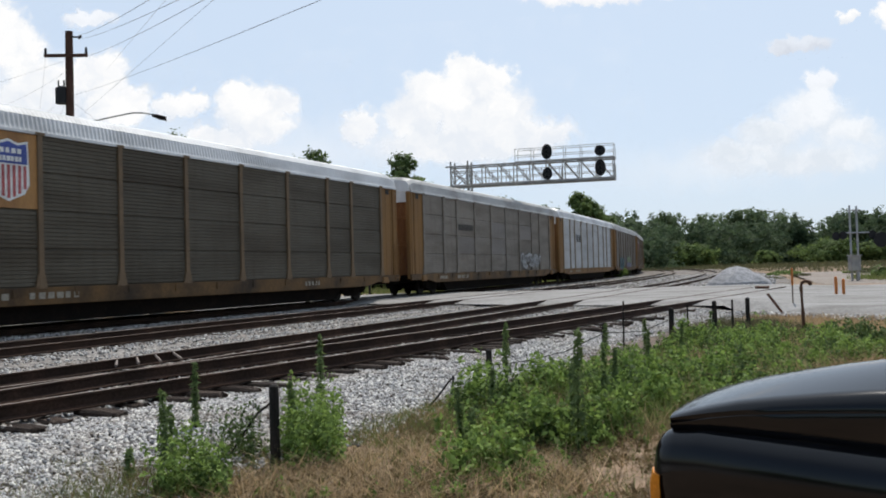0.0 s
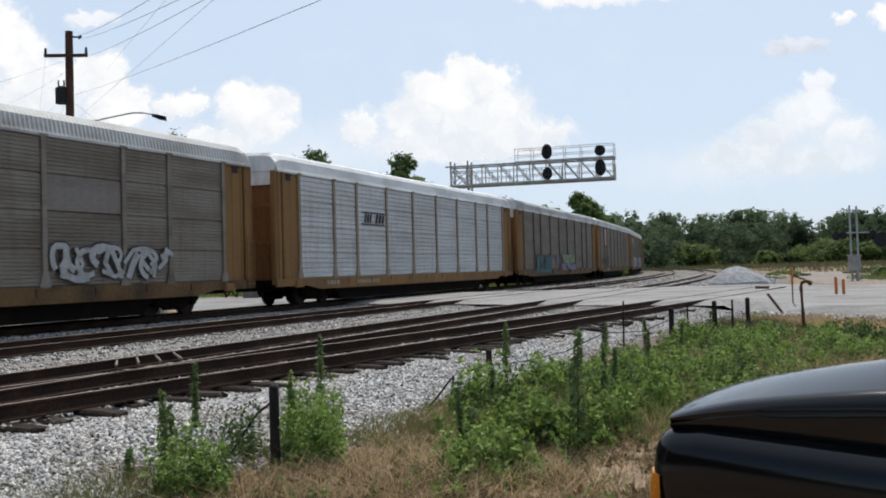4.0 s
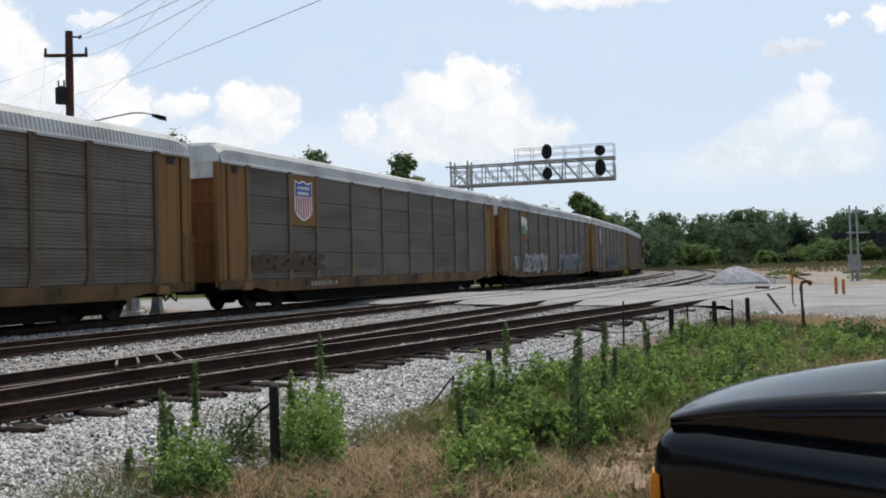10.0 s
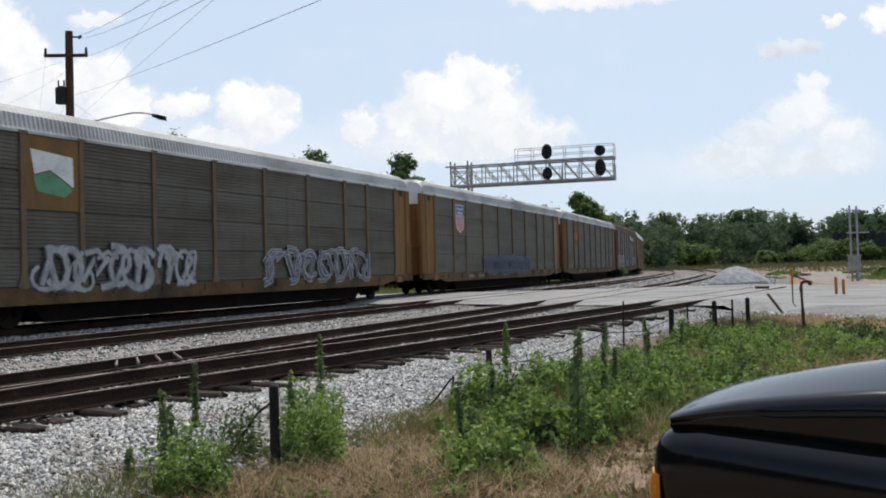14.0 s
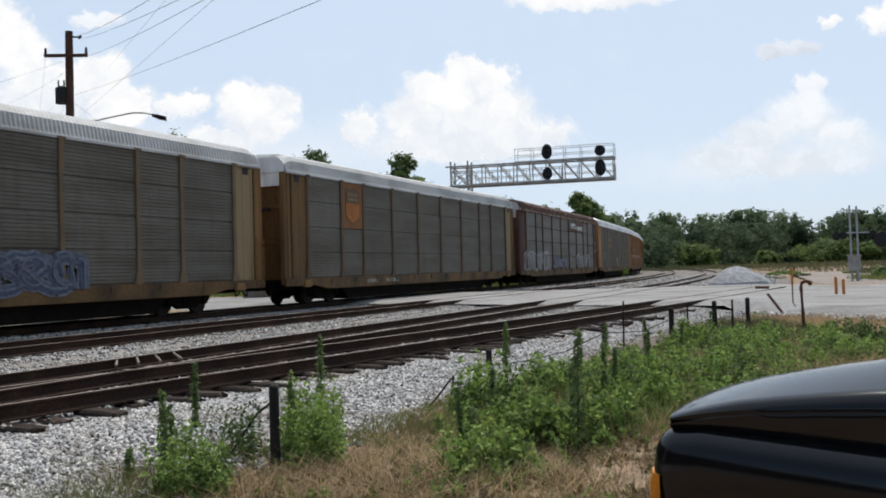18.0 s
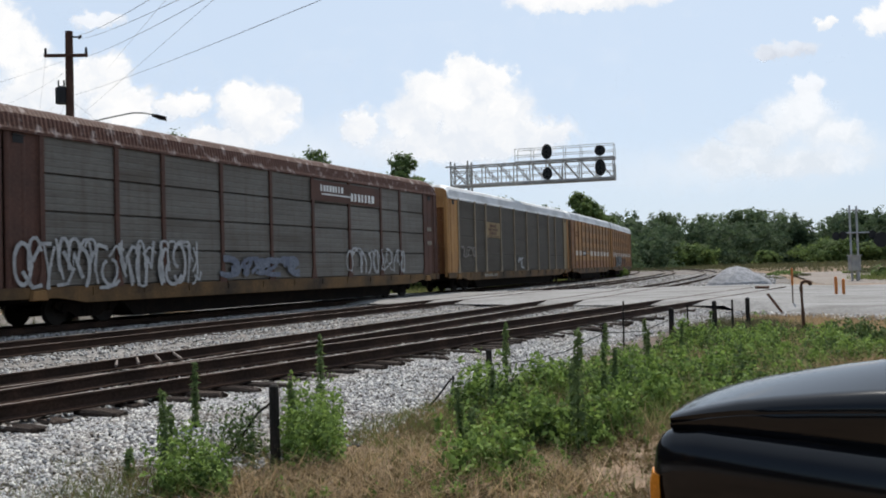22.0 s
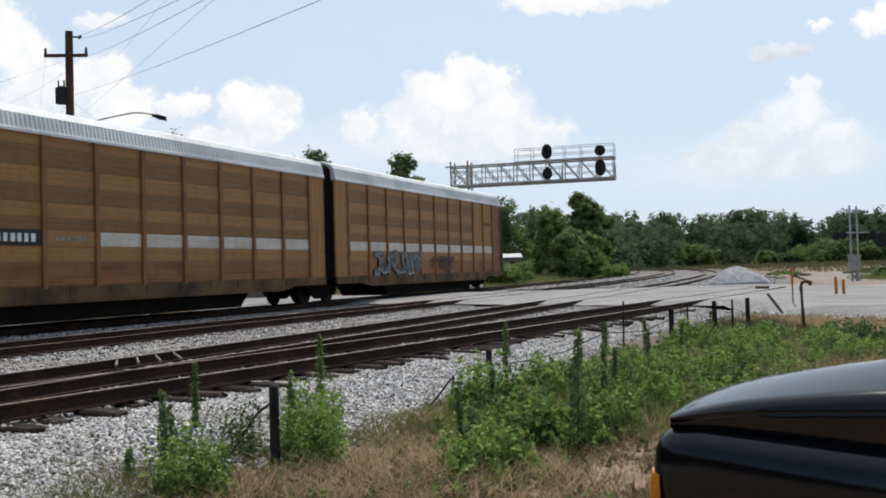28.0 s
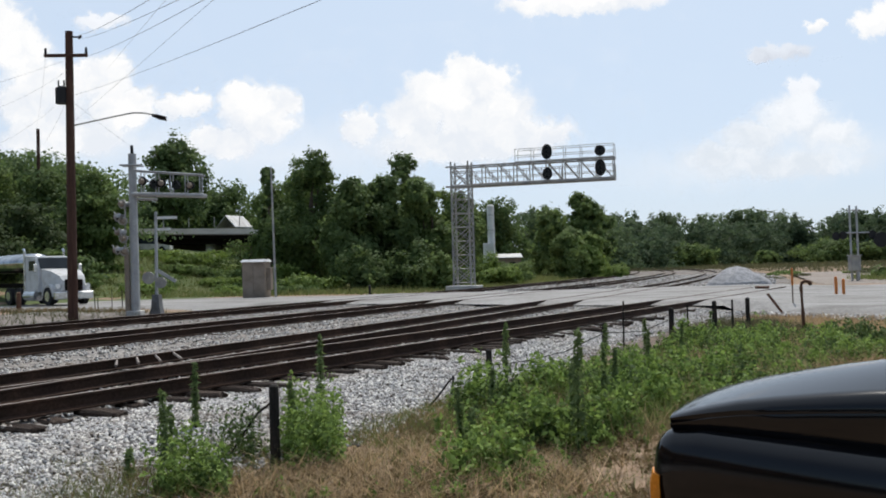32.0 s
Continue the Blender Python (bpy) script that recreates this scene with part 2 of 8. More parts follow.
M_WIRE = paint("aged wire", (0.42, 0.44, 0.48), 0.7, vary=0.1)
M_BARK = paint("bark", (0.11, 0.085, 0.065), 0.95, vary=0.3, scale=3, fine=20, bump=0.6, stretch=(4, 4, 0.6))
M_LEAF = foliage("tree leaves", (0.062, 0.105, 0.034), (0.185, 0.25, 0.078), 0.5)
M_LEAFDARK = foliage("dark tree leaves", (0.055, 0.092, 0.036), (0.15, 0.21, 0.07), 0.45)
# Shade among the low roadside growth is put into this leaf colour.
M_LEAFSHADE = foliage("leaves with deep shade in colour", (0.028, 0.045, 0.018), (0.085, 0.12, 0.042), 0.45)
# Distance haze is mixed into the next two leaf colours: greyer, bluer greens.
M_LEAFHAZE = foliage("hazed distant woods leaves", (0.045, 0.076, 0.041), (0.11, 0.153, 0.074), 0.3)
M_LEAFHAZEBACK = foliage("hazed back woods leaves", (0.075, 0.115, 0.058), (0.14, 0.19, 0.086), 0.25)
M_LEAFLIGHT = foliage("light tree leaves", (0.09, 0.15, 0.035), (0.21, 0.28, 0.07))
M_WEED = foliage("weed leaves", (0.026, 0.054, 0.013), (0.26, 0.37, 0.09), 0.9, clear=0.38)
M_WEEDDARK = foliage("dark weed leaves", (0.024, 0.045, 0.014), (0.12, 0.17, 0.055), 0.7, clear=0.3)
M_STALK = foliage("weed stalk leaves", (0.05, 0.082, 0.028), (0.19, 0.255, 0.09), 0.7)
M_STRAW = foliage("dry grass", (0.23, 0.158, 0.085), (0.50, 0.375, 0.22), 0.6)
M_DRYWEED = foliage("brown and green weeds", (0.105, 0.07, 0.042), (0.19, 0.145, 0.07), 0.7)
M_FIELD = foliage("field grass", (0.06, 0.065, 0.035), (0.13, 0.125, 0.06))
M_GRASS = foliage("green grass", (0.09, 0.13, 0.035), (0.20, 0.21, 0.08))
M_PILE = paint("heaped grey gravel", (0.29, 0.29, 0.30), 0.95, vary=0.3, scale=0.8, fine=7, bump=1.0, second=(0.21, 0.21, 0.215))
M_CARPAINT = paint("black car paint", (0.004, 0.004, 0.005), 0.12, 0.0, vary=0.05, scale=2, fine=60, bump=0.0, spec=0.34)
M_CARPAINT.node_tree.nodes["Principled BSDF"].inputs["Coat Weight"].default_value = 0.05
M_AMBER = paint("amber lens", (0.62, 0.22, 0.02), 0.25, vary=0.1, scale=8, fine=60)
M_TRUCKWHITE = paint("white truck paint", (0.52, 0.525, 0.53), 0.4, vary=0.08, scale=2, fine=10, second=(0.36, 0.35, 0.34))
M_TANK = paint("polished tank sheet", (0.5, 0.51, 0.52), 0.16, 1.0, vary=0.08, scale=1.5, fine=10, second=(0.24, 0.24, 0.24))
M_CHROME = paint("polished tank", (0.62, 0.63, 0.65), 0.22, 0.9, vary=0.05, scale=2, fine=10)
M_TYRE = paint("tyre rubber", (0.025, 0.025, 0.026), 0.9, vary=0.15, scale=4, fine=20)
M_CONCRETE = paint("concrete", (0.48, 0.47, 0.45), 0.9, vary=0.12, scale=0.8, fine=12, second=(0.36, 0.35, 0.33))
M_WINDOW = paint("dark window glass", (0.02, 0.025, 0.03), 0.08, vary=0.0, scale=1, fine=2, bump=0)
M_CASE = paint("grimy machine case", (0.11, 0.112, 0.118), 0.7, vary=0.2, scale=2, fine=12, second=(0.06, 0.055, 0.05))
M_PARAPET = paint("weathered parapet", (0.68, 0.61, 0.57), 0.9, vary=0.15, scale=0.5, fine=8, second=(0.48, 0.43, 0.40), stretch=(1, 1, 3))
M_WALLWHITE = paint("white wall", (0.66, 0.66, 0.64), 0.8, vary=0.08, scale=0.6, fine=6, second=(0.52, 0.51, 0.49))


# ---- mesh helpers ----
def box(bm, x0, y0, z0, x1, y1, z1, bevel=0.0):
    v = [bm.verts.new(p) for p in ((x0, y0, z0), (x1, y0, z0), (x1, y1, z0), (x0, y1, z0), (x0, y0, z1), (x1, y0, z1), (x1, y1, z1), (x0, y1, z1))]
    f = [bm.faces.new([v[i] for i in q]) for q in ((3, 2, 1, 0), (4, 5, 6, 7), (0, 1, 5, 4), (1, 2, 6, 5), (2, 3, 7, 6), (3, 0, 4, 7))]
    if bevel:
        e = list({x for q in f for x in q.edges})
        bmesh.ops.bevel(bm, geom=e, offset=bevel, segments=1, affect="EDGES")
    return v


def tube(bm, a, b, r0, r1=None, n=8, caps=True):
    """A round bar from a to b."""
    a, b = Vector(a), Vector(b)
    r1 = r0 if r1 is None else r1
    q = (b - a).to_track_quat("Z", "Y").to_matrix()
    rings = []
    for c, r in ((a, r0), (b, r1)):
        rings.append([bm.verts.new(c + q @ Vector((r * math.cos(2 * math.pi * i / n), r * math.sin(2 * math.pi * i / n), 0))) for i in range(n)])
    for i in range(n):
        bm.faces.new((rings[0][i], rings[0][(i + 1) % n], rings[1][(i + 1) % n], rings[1][i]))
    if caps:
        bm.faces.new(rings[0][::-1]), bm.faces.new(rings[1])


def hose(bm, pts, r, n=6):
    """A round bar along a bent line."""
    pts = [Vector(p) for p in pts]
    rings = []
    for i, p in enumerate(pts):
        w = (pts[min(i + 1, len(pts) - 1)] - pts[max(i - 1, 0)]).to_track_quat("Z", "Y").to_matrix()
        rr = r[i] if isinstance(r, (list, tuple)) else r
        rings.append([bm.verts.new(p + w @ Vector((rr * math.cos(2 * math.pi * k / n), rr * math.sin(2 * math.pi * k / n), 0))) for k in range(n)])
    for a, b in zip(rings, rings[1:]):
        for k in range(n):
            bm.faces.new((a[k], a[(k + 1) % n], b[(k + 1) % n], b[k]))
    bm.faces.new(rings[0][::-1]), bm.faces.new(rings[-1])


def loft(bm, sections, closed=True, cap=True):
    """Skin between sections of equally many points."""
    rows = [[bm.verts.new(p) for p in s] for s in sections]
    n = len(rows[0])
    for a, b in zip(rows, rows[1:]):
        for k in range(n if closed else n - 1):
            bm.faces.new((a[k], a[(k + 1) % n], b[(k + 1) % n], b[k]))
    if cap and closed:
        bm.faces.new(rows[0][::-1]), bm.faces.new(rows[-1])


def mesh_of(name, bm, material, smooth=False):
    bmesh.ops.recalc_face_normals(bm, faces=bm.faces)
    me = bpy.data.meshes.new(name)
    bm.to_mesh(me)
    bm.free()
    me.materials.append(material)
    if smooth:
        me.polygons.foreach_set("use_smooth", [True] * len(me.polygons))
    return me


def part(name, bm, material, parent, label="", smooth=False):
    ob = new(name, mesh_of(name, bm, material, smooth))
    ob.parent = parent
    return tagged(ob, label=label)


def share(name, me, parent, m=None, label="", material=None):
    """Another object on a mesh that is already built."""
    ob = new(name, me)
    ob.parent = parent
    if m is not None:
        ob.matrix_basis = m
    if material is not None:
        ob.material_slots[0].link = "OBJECT"
        ob.material_slots[0].material = material
    return tagged(ob, label=label)


def thing(name, label, category, m=None, group="", kind=""):
    ob = new(name)
    ob.empty_display_size = 0.2
    if m is not None:
        ob.matrix_basis = m
    return tagged(ob, label, category, group, kind)


def solid(name, bm, material, label, category, group="", kind="", m=None, smooth=False):
    """A thing of one mesh."""
    ob = new(name, mesh_of(name, bm, material, smooth))
    if m is not None:
        ob.matrix_basis = m
    return tagged(ob, label, category, group, kind)


def raw(name, verts, faces, material):
    me = bpy.data.meshes.new(name)
    me.from_pydata(verts, [], faces)
    me.materials.append(material)
    return me


def cloud_mat(name, blobs, soft, white, shade, seed, ragged=0.55, grain=0.012):
    """A cumulus or haze veil on its backdrop: soft round heads broken up by noise; glows by its own scattered sunlight.
    """
    m = bpy.data.materials.new(name)
    m.use_nodes = True
    n, l = m.node_tree.nodes, m.node_tree.links
    n.remove(n["Principled BSDF"])
    tc0, wp, sub, mul, tc = n.new("ShaderNodeTexCoord"), n.new("ShaderNodeTexNoise"), n.new("ShaderNodeVectorMath"), n.new("ShaderNodeVectorMath"), n.new("ShaderNodeVectorMath")
    wp.inputs["Scale"].default_value, wp.inputs["Detail"].default_value, wp.inputs["Roughness"].default_value = 0.013, 8, 0.62
    sub.operation, mul.operation, tc.operation = "SUBTRACT", "MULTIPLY", "ADD"
    sub.inputs[1].default_value, mul.inputs[1].default_value = (0.5, 0.5, 0.5), (150, 120, 0)
    l.new(tc0.outputs["Object"], wp.inputs["Vector"]), l.new(wp.outputs["Color"], sub.inputs[0]), l.new(sub.outputs[0], mul.inputs[0])
    l.new(mul.outputs[0], tc.inputs[0]), l.new(tc0.outputs["Object"], tc.inputs[1])
    total = None
    for x, y, rx, ry in blobs:
        mp, gr = n.new("ShaderNodeMapping"), n.new("ShaderNodeTexGradient")
        gr.gradient_type = "SPHERICAL"
        mp.vector_type = "TEXTURE"
        mp.inputs["Location"].default_value, mp.inputs["Scale"].default_value = (x, y, 0), (rx, ry, 1)
        l.new(tc.outputs[0], mp.inputs[0]), l.new(mp.outputs[0], gr.inputs[0])
        if total is None:
            total = gr.outputs["Fac"]
        else:
            mx = n.new("ShaderNodeMath")
            mx.operation = "SMOOTH_MAX"
            mx.inputs[2].default_value = 0.12
            l.new(total, mx.inputs[0]), l.new(gr.outputs["Fac"], mx.inputs[1])
            total = mx.outputs[0]
    off, noi, low = n.new("ShaderNodeMapping"), n.new("ShaderNodeTexNoise"), n.new("ShaderNodeTexNoise")
    off.inputs["Location"].default_value = (seed * 331.0, seed * 177.0, 0)
    l.new(tc.outputs[0], off.inputs[0])
    for q, sc, de in ((noi, grain, 8), (low, grain * 0.7, 4)):
        q.inputs["Scale"].default_value, q.inputs["Detail"].default_value = sc, de
        q.inputs["Roughness"].default_value = 0.58
        l.new(off.outputs[0], q.inputs["Vector"])
    ma = n.new("ShaderNodeMath")
    ma.operation = "MULTIPLY_ADD"
    l.new(noi.outputs[0], ma.inputs[0])
    ma.inputs[1].default_value = ragged
    l.new(total, ma.inputs[2])
    al = n.new("ShaderNodeMapRange")
    al.interpolation_type = "SMOOTHSTEP"
    al.inputs[1].default_value, al.inputs[2].default_value = 0.5 * ragged - 0.02, 0.5 * ragged - 0.02 + soft
    l.new(ma.outputs[0], al.inputs[0])
    fade, edge = n.new("ShaderNodeMath"), n.new("ShaderNodeMapRange")
    edge.inputs[1].default_value, edge.inputs[2].default_value = 0.0, 0.4
    l.new(total, edge.inputs[0])
    fade.operation = "MULTIPLY"
    l.new(al.outputs[0], fade.inputs[0]), l.new(edge.outputs[0], fade.inputs[1])
    mix, em, tr, ms = n.new("ShaderNodeMix"), n.new("ShaderNodeEmission"), n.new("ShaderNodeBsdfTransparent"), n.new("ShaderNodeMixShader")
    mix.data_type = "RGBA"
    mix.inputs[6].default_value, mix.inputs[7].default_value = (*shade, 1), (*white, 1)
    sh = n.new("ShaderNodeMapRange")
    sh.inputs[1].default_value, sh.inputs[2].default_value = 0.34, 0.60
    # flat grey bases under white heads: cloud shading put into the glow colour
    xyz, up, tot = n.new("ShaderNodeSeparateXYZ"), n.new("ShaderNodeMapRange"), n.new("ShaderNodeMath")
    l.new(tc.outputs[0], xyz.inputs[0]), l.new(xyz.outputs["Y"], up.inputs[0])
    high = max(b[1] + b[3] for b in blobs)
    up.inputs[1].default_value, up.inputs[2].default_value = -high, high * 0.8
    up.inputs[3].default_value, up.inputs[4].default_value = -0.16, 0.12
    tot.operation = "ADD"
    l.new(low.outputs[0], tot.inputs[0]), l.new(up.outputs[0], tot.inputs[1])
    l.new(tot.outputs[0], sh.inputs[0]), l.new(sh.outputs[0], mix.inputs[0])
    l.new(mix.outputs[2], em.inputs[0])
    l.new(fade.outputs[0], ms.inputs[0]), l.new(tr.outputs[0], ms.inputs[1]), l.new(em.outputs[0], ms.inputs[2])
    l.new(ms.outputs[0], n["Material Output"].inputs[0])
    return m
# ---- ground, ballast, road ----
def beside(x, y):
    """Metres beside the main track's centre line (towards the camera positive) and s, for a place on the plan."""
    nx, ny, ux, uy = math.cos(HEAD), -math.sin(HEAD), math.sin(HEAD), math.cos(HEAD)
    s = x * ux + y * uy
    if s <= BEND:
        return x * nx + y * ny + PERP + 1.55, s
    bx, by, _ = line(BEND, 1.55)
    cx, cy = bx - RADIUS * nx, by - RADIUS * ny
    r = math.hypot(x - cx, y - cy)
    return r - RADIUS + 1.55, BEND + (HEAD - math.atan2(-(y - cy), x - cx)) * RADIUS


def smooth01(v):
    v = max(0.0, min(1.0, v))
    return v * v * (3 - 2 * v)


def ground_z(x, y):
    d, s = beside(x, y)
    z = -0.40 + 0.05 * noise.noise((x * 0.25, y * 0.25, 3.1)) + 0.02 * noise.noise((x * 1.3, y * 1.3, 0.7))
    if d < -6 and y > 0:
        # grassy bank behind the road, rising to the far left
        z += 4.6 * smooth01((-d - 22) / 26.0) * smooth01((s - 5) / 40.0) * smooth01((150 - s) / 60.0)
        z += 0.18 * smooth01((-d - 6) / 3.0)
    far = math.hypot(x, y)
    z += 2.0 * smooth01((far - 330) / 300.0)
    if x > 12 and y > 30:
        z += 0.15 * smooth01((x - 12) / 6)
    if s > 38 and -3.2 < d < 18.2:
        # formation under the ballast
        z = min(z, -0.55)
    return z


def radial_sheet(name, material):
    """Ground as one sheet about the camera, fine near it and reaching the horizon."""
    rings = [0.0] + [0.6 * 1.085 ** k for k in range(0, 108)]
    rings = [r for r in rings if r < 3800]
    n = 180
    verts, faces = [], []
    for r in rings[1:]:
        for k in range(n):
            a = 2 * math.pi * k / n
            x, y = r * math.sin(a), r * math.cos(a)
            verts.append((x, y, ground_z(x, y)))
    verts.append((0, 0, ground_z(0, 0)))
    rows = len(rings) - 1
    for i in range(rows - 1):
        for k in range(n):
            faces.append((i * n + k, i * n + (k + 1) % n, (i + 1) * n + (k + 1) % n, (i + 1) * n + k))
    for k in range(n):
        faces.append((rows * n, (k + 1) % n, k))
    me = raw(name, verts, faces, material)
    return me


M_LAND = paint("land", (0.25, 0.175, 0.12), 0.97, vary=0.4, scale=0.55, fine=9, bump=0.8, second=(0.14, 0.105, 0.06), patchy=0.55)
ground = new("ground", radial_sheet("ground", M_LAND))
tagged(ground, "dry soil and rough grass ground beside the railway", "ground", kind="structure")


def strip(name, s0, s1, ds, d0, d1, dd, zf, material):
    ns, nd = int((s1 - s0) / ds) + 1, int((d1 - d0) / dd) + 1
    verts, faces = [], []
    for i in range(ns):
        s = s0 + (s1 - s0) * i / (ns - 1)
        for j in range(nd):
            d = d0 + (d1 - d0) * j / (nd - 1)
            x, y, _ = line(s, d)
            verts.append((x, y, zf(d, s)))
    for i in range(ns - 1):
        for j in range(nd - 1):
            a = i * nd + j
            faces.append((a, a + 1, a + nd + 1, a + nd))
    return raw(name, verts, faces, material)


def shoulder(s):
    """Where the ballast ends towards the camera."""
    rows = [(-60, 15.9), (4.5, 16.1), (7.0, 16.25), (9.5, 16.4), (12, 16.45), (18, 16.6), (22, 16.8), (26, 17.5), (30, 18.1), (36, 18.5), (60, 18.4)]
    e = 18.4
    for (a, p), (b, q) in zip(rows, rows[1:]):
        if s <= b:
            e = p + (q - p) * max(0.0, (s - a) / (b - a))
            break
    return e + 0.35 * noise.noise((s * 0.55, 2.0, 8.0)) + 0.15 * noise.noise((s * 2.1, 5.0, 8.0))


def verge_z(d, s):
    x, y, _ = line(s, d)
    return ground_z(x, y) + 0.03 - 0.2 * (d > -18.5)


bank = new("grass_bank", strip("grass_bank", -70.0, 250.0, 3.0, -82.0, -17.0, 1.9, verge_z, M_GRASSGROUND))
tagged(bank, "rough green grass bank behind the railway", "grass bank", kind="structure")


def bed_z(d, s):
    base = -0.21 + 0.015 * noise.noise((d * 0.9, s * 0.5, 5.0))
    base += 0.012 * smooth01((s - 12.0) / 8.0)
    base -= 0.05 * (math.cos((d - 2.9) * 2 * math.pi / 5.7) > 0.55)
    e = shoulder(s)
    base -= 0.17 * smooth01((d - e + 2.0) / 2.0) + 0.35 * smooth01((d - e) / 0.7)
    return base - 0.30 * smooth01((-d - 2.6) / 1.2)


M_SOIL = paint("damp dark soil", (0.105, 0.08, 0.064), 0.97, vary=0.4, scale=1.1, fine=12, bump=0.8, second=(0.17, 0.13, 0.10), patchy=0.5)
soil = new("soil_strip", strip("soil_strip", 16.0, 27.5, 0.5, 15.9, 18.6, 0.3, lambda d, s: verge_z(d, s) + 0.2 - 0.014 - (0.06 if d > 18.3 or s > 27.2 or s < 16.3 else 0.0), M_SOIL))
tagged(soil, "dark bare soil between ballast and weeds", "soil", kind="structure")
bed = new("ballast_bed", strip("ballast_bed", -90.0, 52.0, 0.6, -3.9, 19.2, 0.30, bed_z, M_BALLAST))
tagged(bed, "pale grey crushed stone ballast under the tracks", "ballast", kind="structure")
M_OLDBALLAST = paint("dirty old ballast", (0.19, 0.172, 0.155), 0.97, vary=0.5, scale=0.6, fine=6.0, bump=1.0, second=(0.095, 0.078, 0.064), patchy=0.5, spec=0.1)
side_bed = new("lineside_strip", strip("lineside_strip", 4.0, 32.2, 0.6, -13.0, -2.8, 0.6, lambda d, s: ground_z(*line(s, d)[:2]) + 0.03, M_OLDBALLAST))
tagged(side_bed, "dirty old stone and soil beside the main track", "ballast", kind="structure")
bed_far = new("ballast_bed", strip("ballast_bed", 52.0, 430.0, 0.9, -3.9, 19.2, 0.30, bed_z, M_OLDBALLAST))
tagged(bed_far, "brownish dirty ballast under the curving tracks", "ballast", kind="structure")


def stones(name, count, pick, size, material, label, seed):
    """Loose crushed stones, each a small faceted lump."""
    rng = np.random.default_rng(seed)
    base = np.array([(1, 0, 0), (-1, 0, 0), (0, 1, 0), (0, -1, 0), (0, 0, 1), (0, 0, -1)], float)
    tri = np.array([(0, 2, 4), (2, 1, 4), (1, 3, 4), (3, 0, 4), (2, 0, 5), (1, 2, 5), (3, 1, 5), (0, 3, 5)])
    places = np.array([pick(rng) for _ in range(count)])
    sz = size * rng.uniform(0.55, 1.35, (count, 1, 1)) * rng.uniform(0.65, 1.2, (count, 6, 1))
    ang = rng.uniform(0, 2 * math.pi, count)
    tilt = rng.uniform(-0.9, 0.9, count)
    v = base[None] * sz * np.array([1.0, 0.8, 0.62])
    ct, st = np.cos(tilt)[:, None], np.sin(tilt)[:, None]
    x, z = v[..., 0] * ct - v[..., 2] * st, v[..., 0] * st + v[..., 2] * ct
    c, s = np.cos(ang)[:, None], np.sin(ang)[:, None]
    out = np.stack([x * c - v[..., 1] * s, x * s + v[..., 1] * c, z], -1) + places[:, None, :]
    faces = (tri[None] + (np.arange(count) * 6)[:, None, None]).reshape(-1)
    me = bpy.data.meshes.new(name)
    me.vertices.add(count * 6), me.loops.add(len(faces)), me.polygons.add(count * 8)
    me.vertices.foreach_set("co", out.reshape(-1))
    me.loops.foreach_set("vertex_index", faces)
    me.polygons.foreach_set("loop_start", np.arange(0, len(faces), 3))
    me.update(calc_edges=True)
    me.materials.append(material)
    return tagged(new(name, me), label, "gravel", kind="stuff")


def pick_near(rng):
    s = 1.0 + 33.0 * rng.random() ** 1.5
    e = shoulder(s)
    d = e + 0.5 * rng.random() ** 2 - (e - 13.4) * rng.random() ** 0.9
    x, y, _ = line(s, d)
    return x, y, max(bed_z(d, s), ground_z(x, y)) + 0.012


def pick_between(rng):
    s, d = rng.uniform(2.0, 45.0), rng.uniform(1.0, 13.5)
    x, y, _ = line(s, d)
    return x, y, bed_z(d, s) + 0.01


def stone_mat():
    """Crushed stone: pale, bluish and dark lumps mixed, each stone its own tone."""
    m = bpy.data.materials.new("loose crushed stone")
    m.use_nodes = True
    n, l = m.node_tree.nodes, m.node_tree.links
    b = n["Principled BSDF"]
    b.inputs["Roughness"].default_value, b.inputs["Specular IOR Level"].default_value = 0.92, 0.2
    geo, ramp, tc, noi, mix = (n.new("ShaderNode" + k) for k in ("NewGeometry", "ValToRGB", "TexCoord", "TexNoise", "Mix"))
    e = ramp.color_ramp.elements
    e[0].position, e[0].color = 0.0, (0.085, 0.072, 0.06, 1)
    e[1].position, e[1].color = 1.0, (0.69, 0.665, 0.62, 1)
    for p, c in ((0.25, (0.215, 0.205, 0.20, 1)), (0.52, (0.375, 0.372, 0.372, 1)), (0.82, (0.50, 0.485, 0.455, 1))):
        q = e.new(p)
        q.color = c
    l.new(geo.outputs["Random Per Island"], ramp.inputs[0])
    noi.inputs["Scale"].default_value, noi.inputs["Detail"].default_value = 0.9, 4
    l.new(tc.outputs["Object"], noi.inputs["Vector"])
    rg = n.new("ShaderNodeMapRange")
    rg.inputs[1].default_value, rg.inputs[2].default_value, rg.inputs[4].default_value = 0.46, 0.72, 0.6
    l.new(noi.outputs[0], rg.inputs[0])
    mix.data_type = "RGBA"
    mix.inputs[7].default_value = (0.23, 0.185, 0.14, 1)
    l.new(rg.outputs[0], mix.inputs[0]), l.new(ramp.outputs[0], mix.inputs[6]), l.new(mix.outputs[2], b.inputs["Base Color"])
    return m


M_STONES = stone_mat()
stones("loose_ballast", 96000, pick_near, 0.033, M_STONES, "loose pale grey crushed stones on the track shoulder", 5)
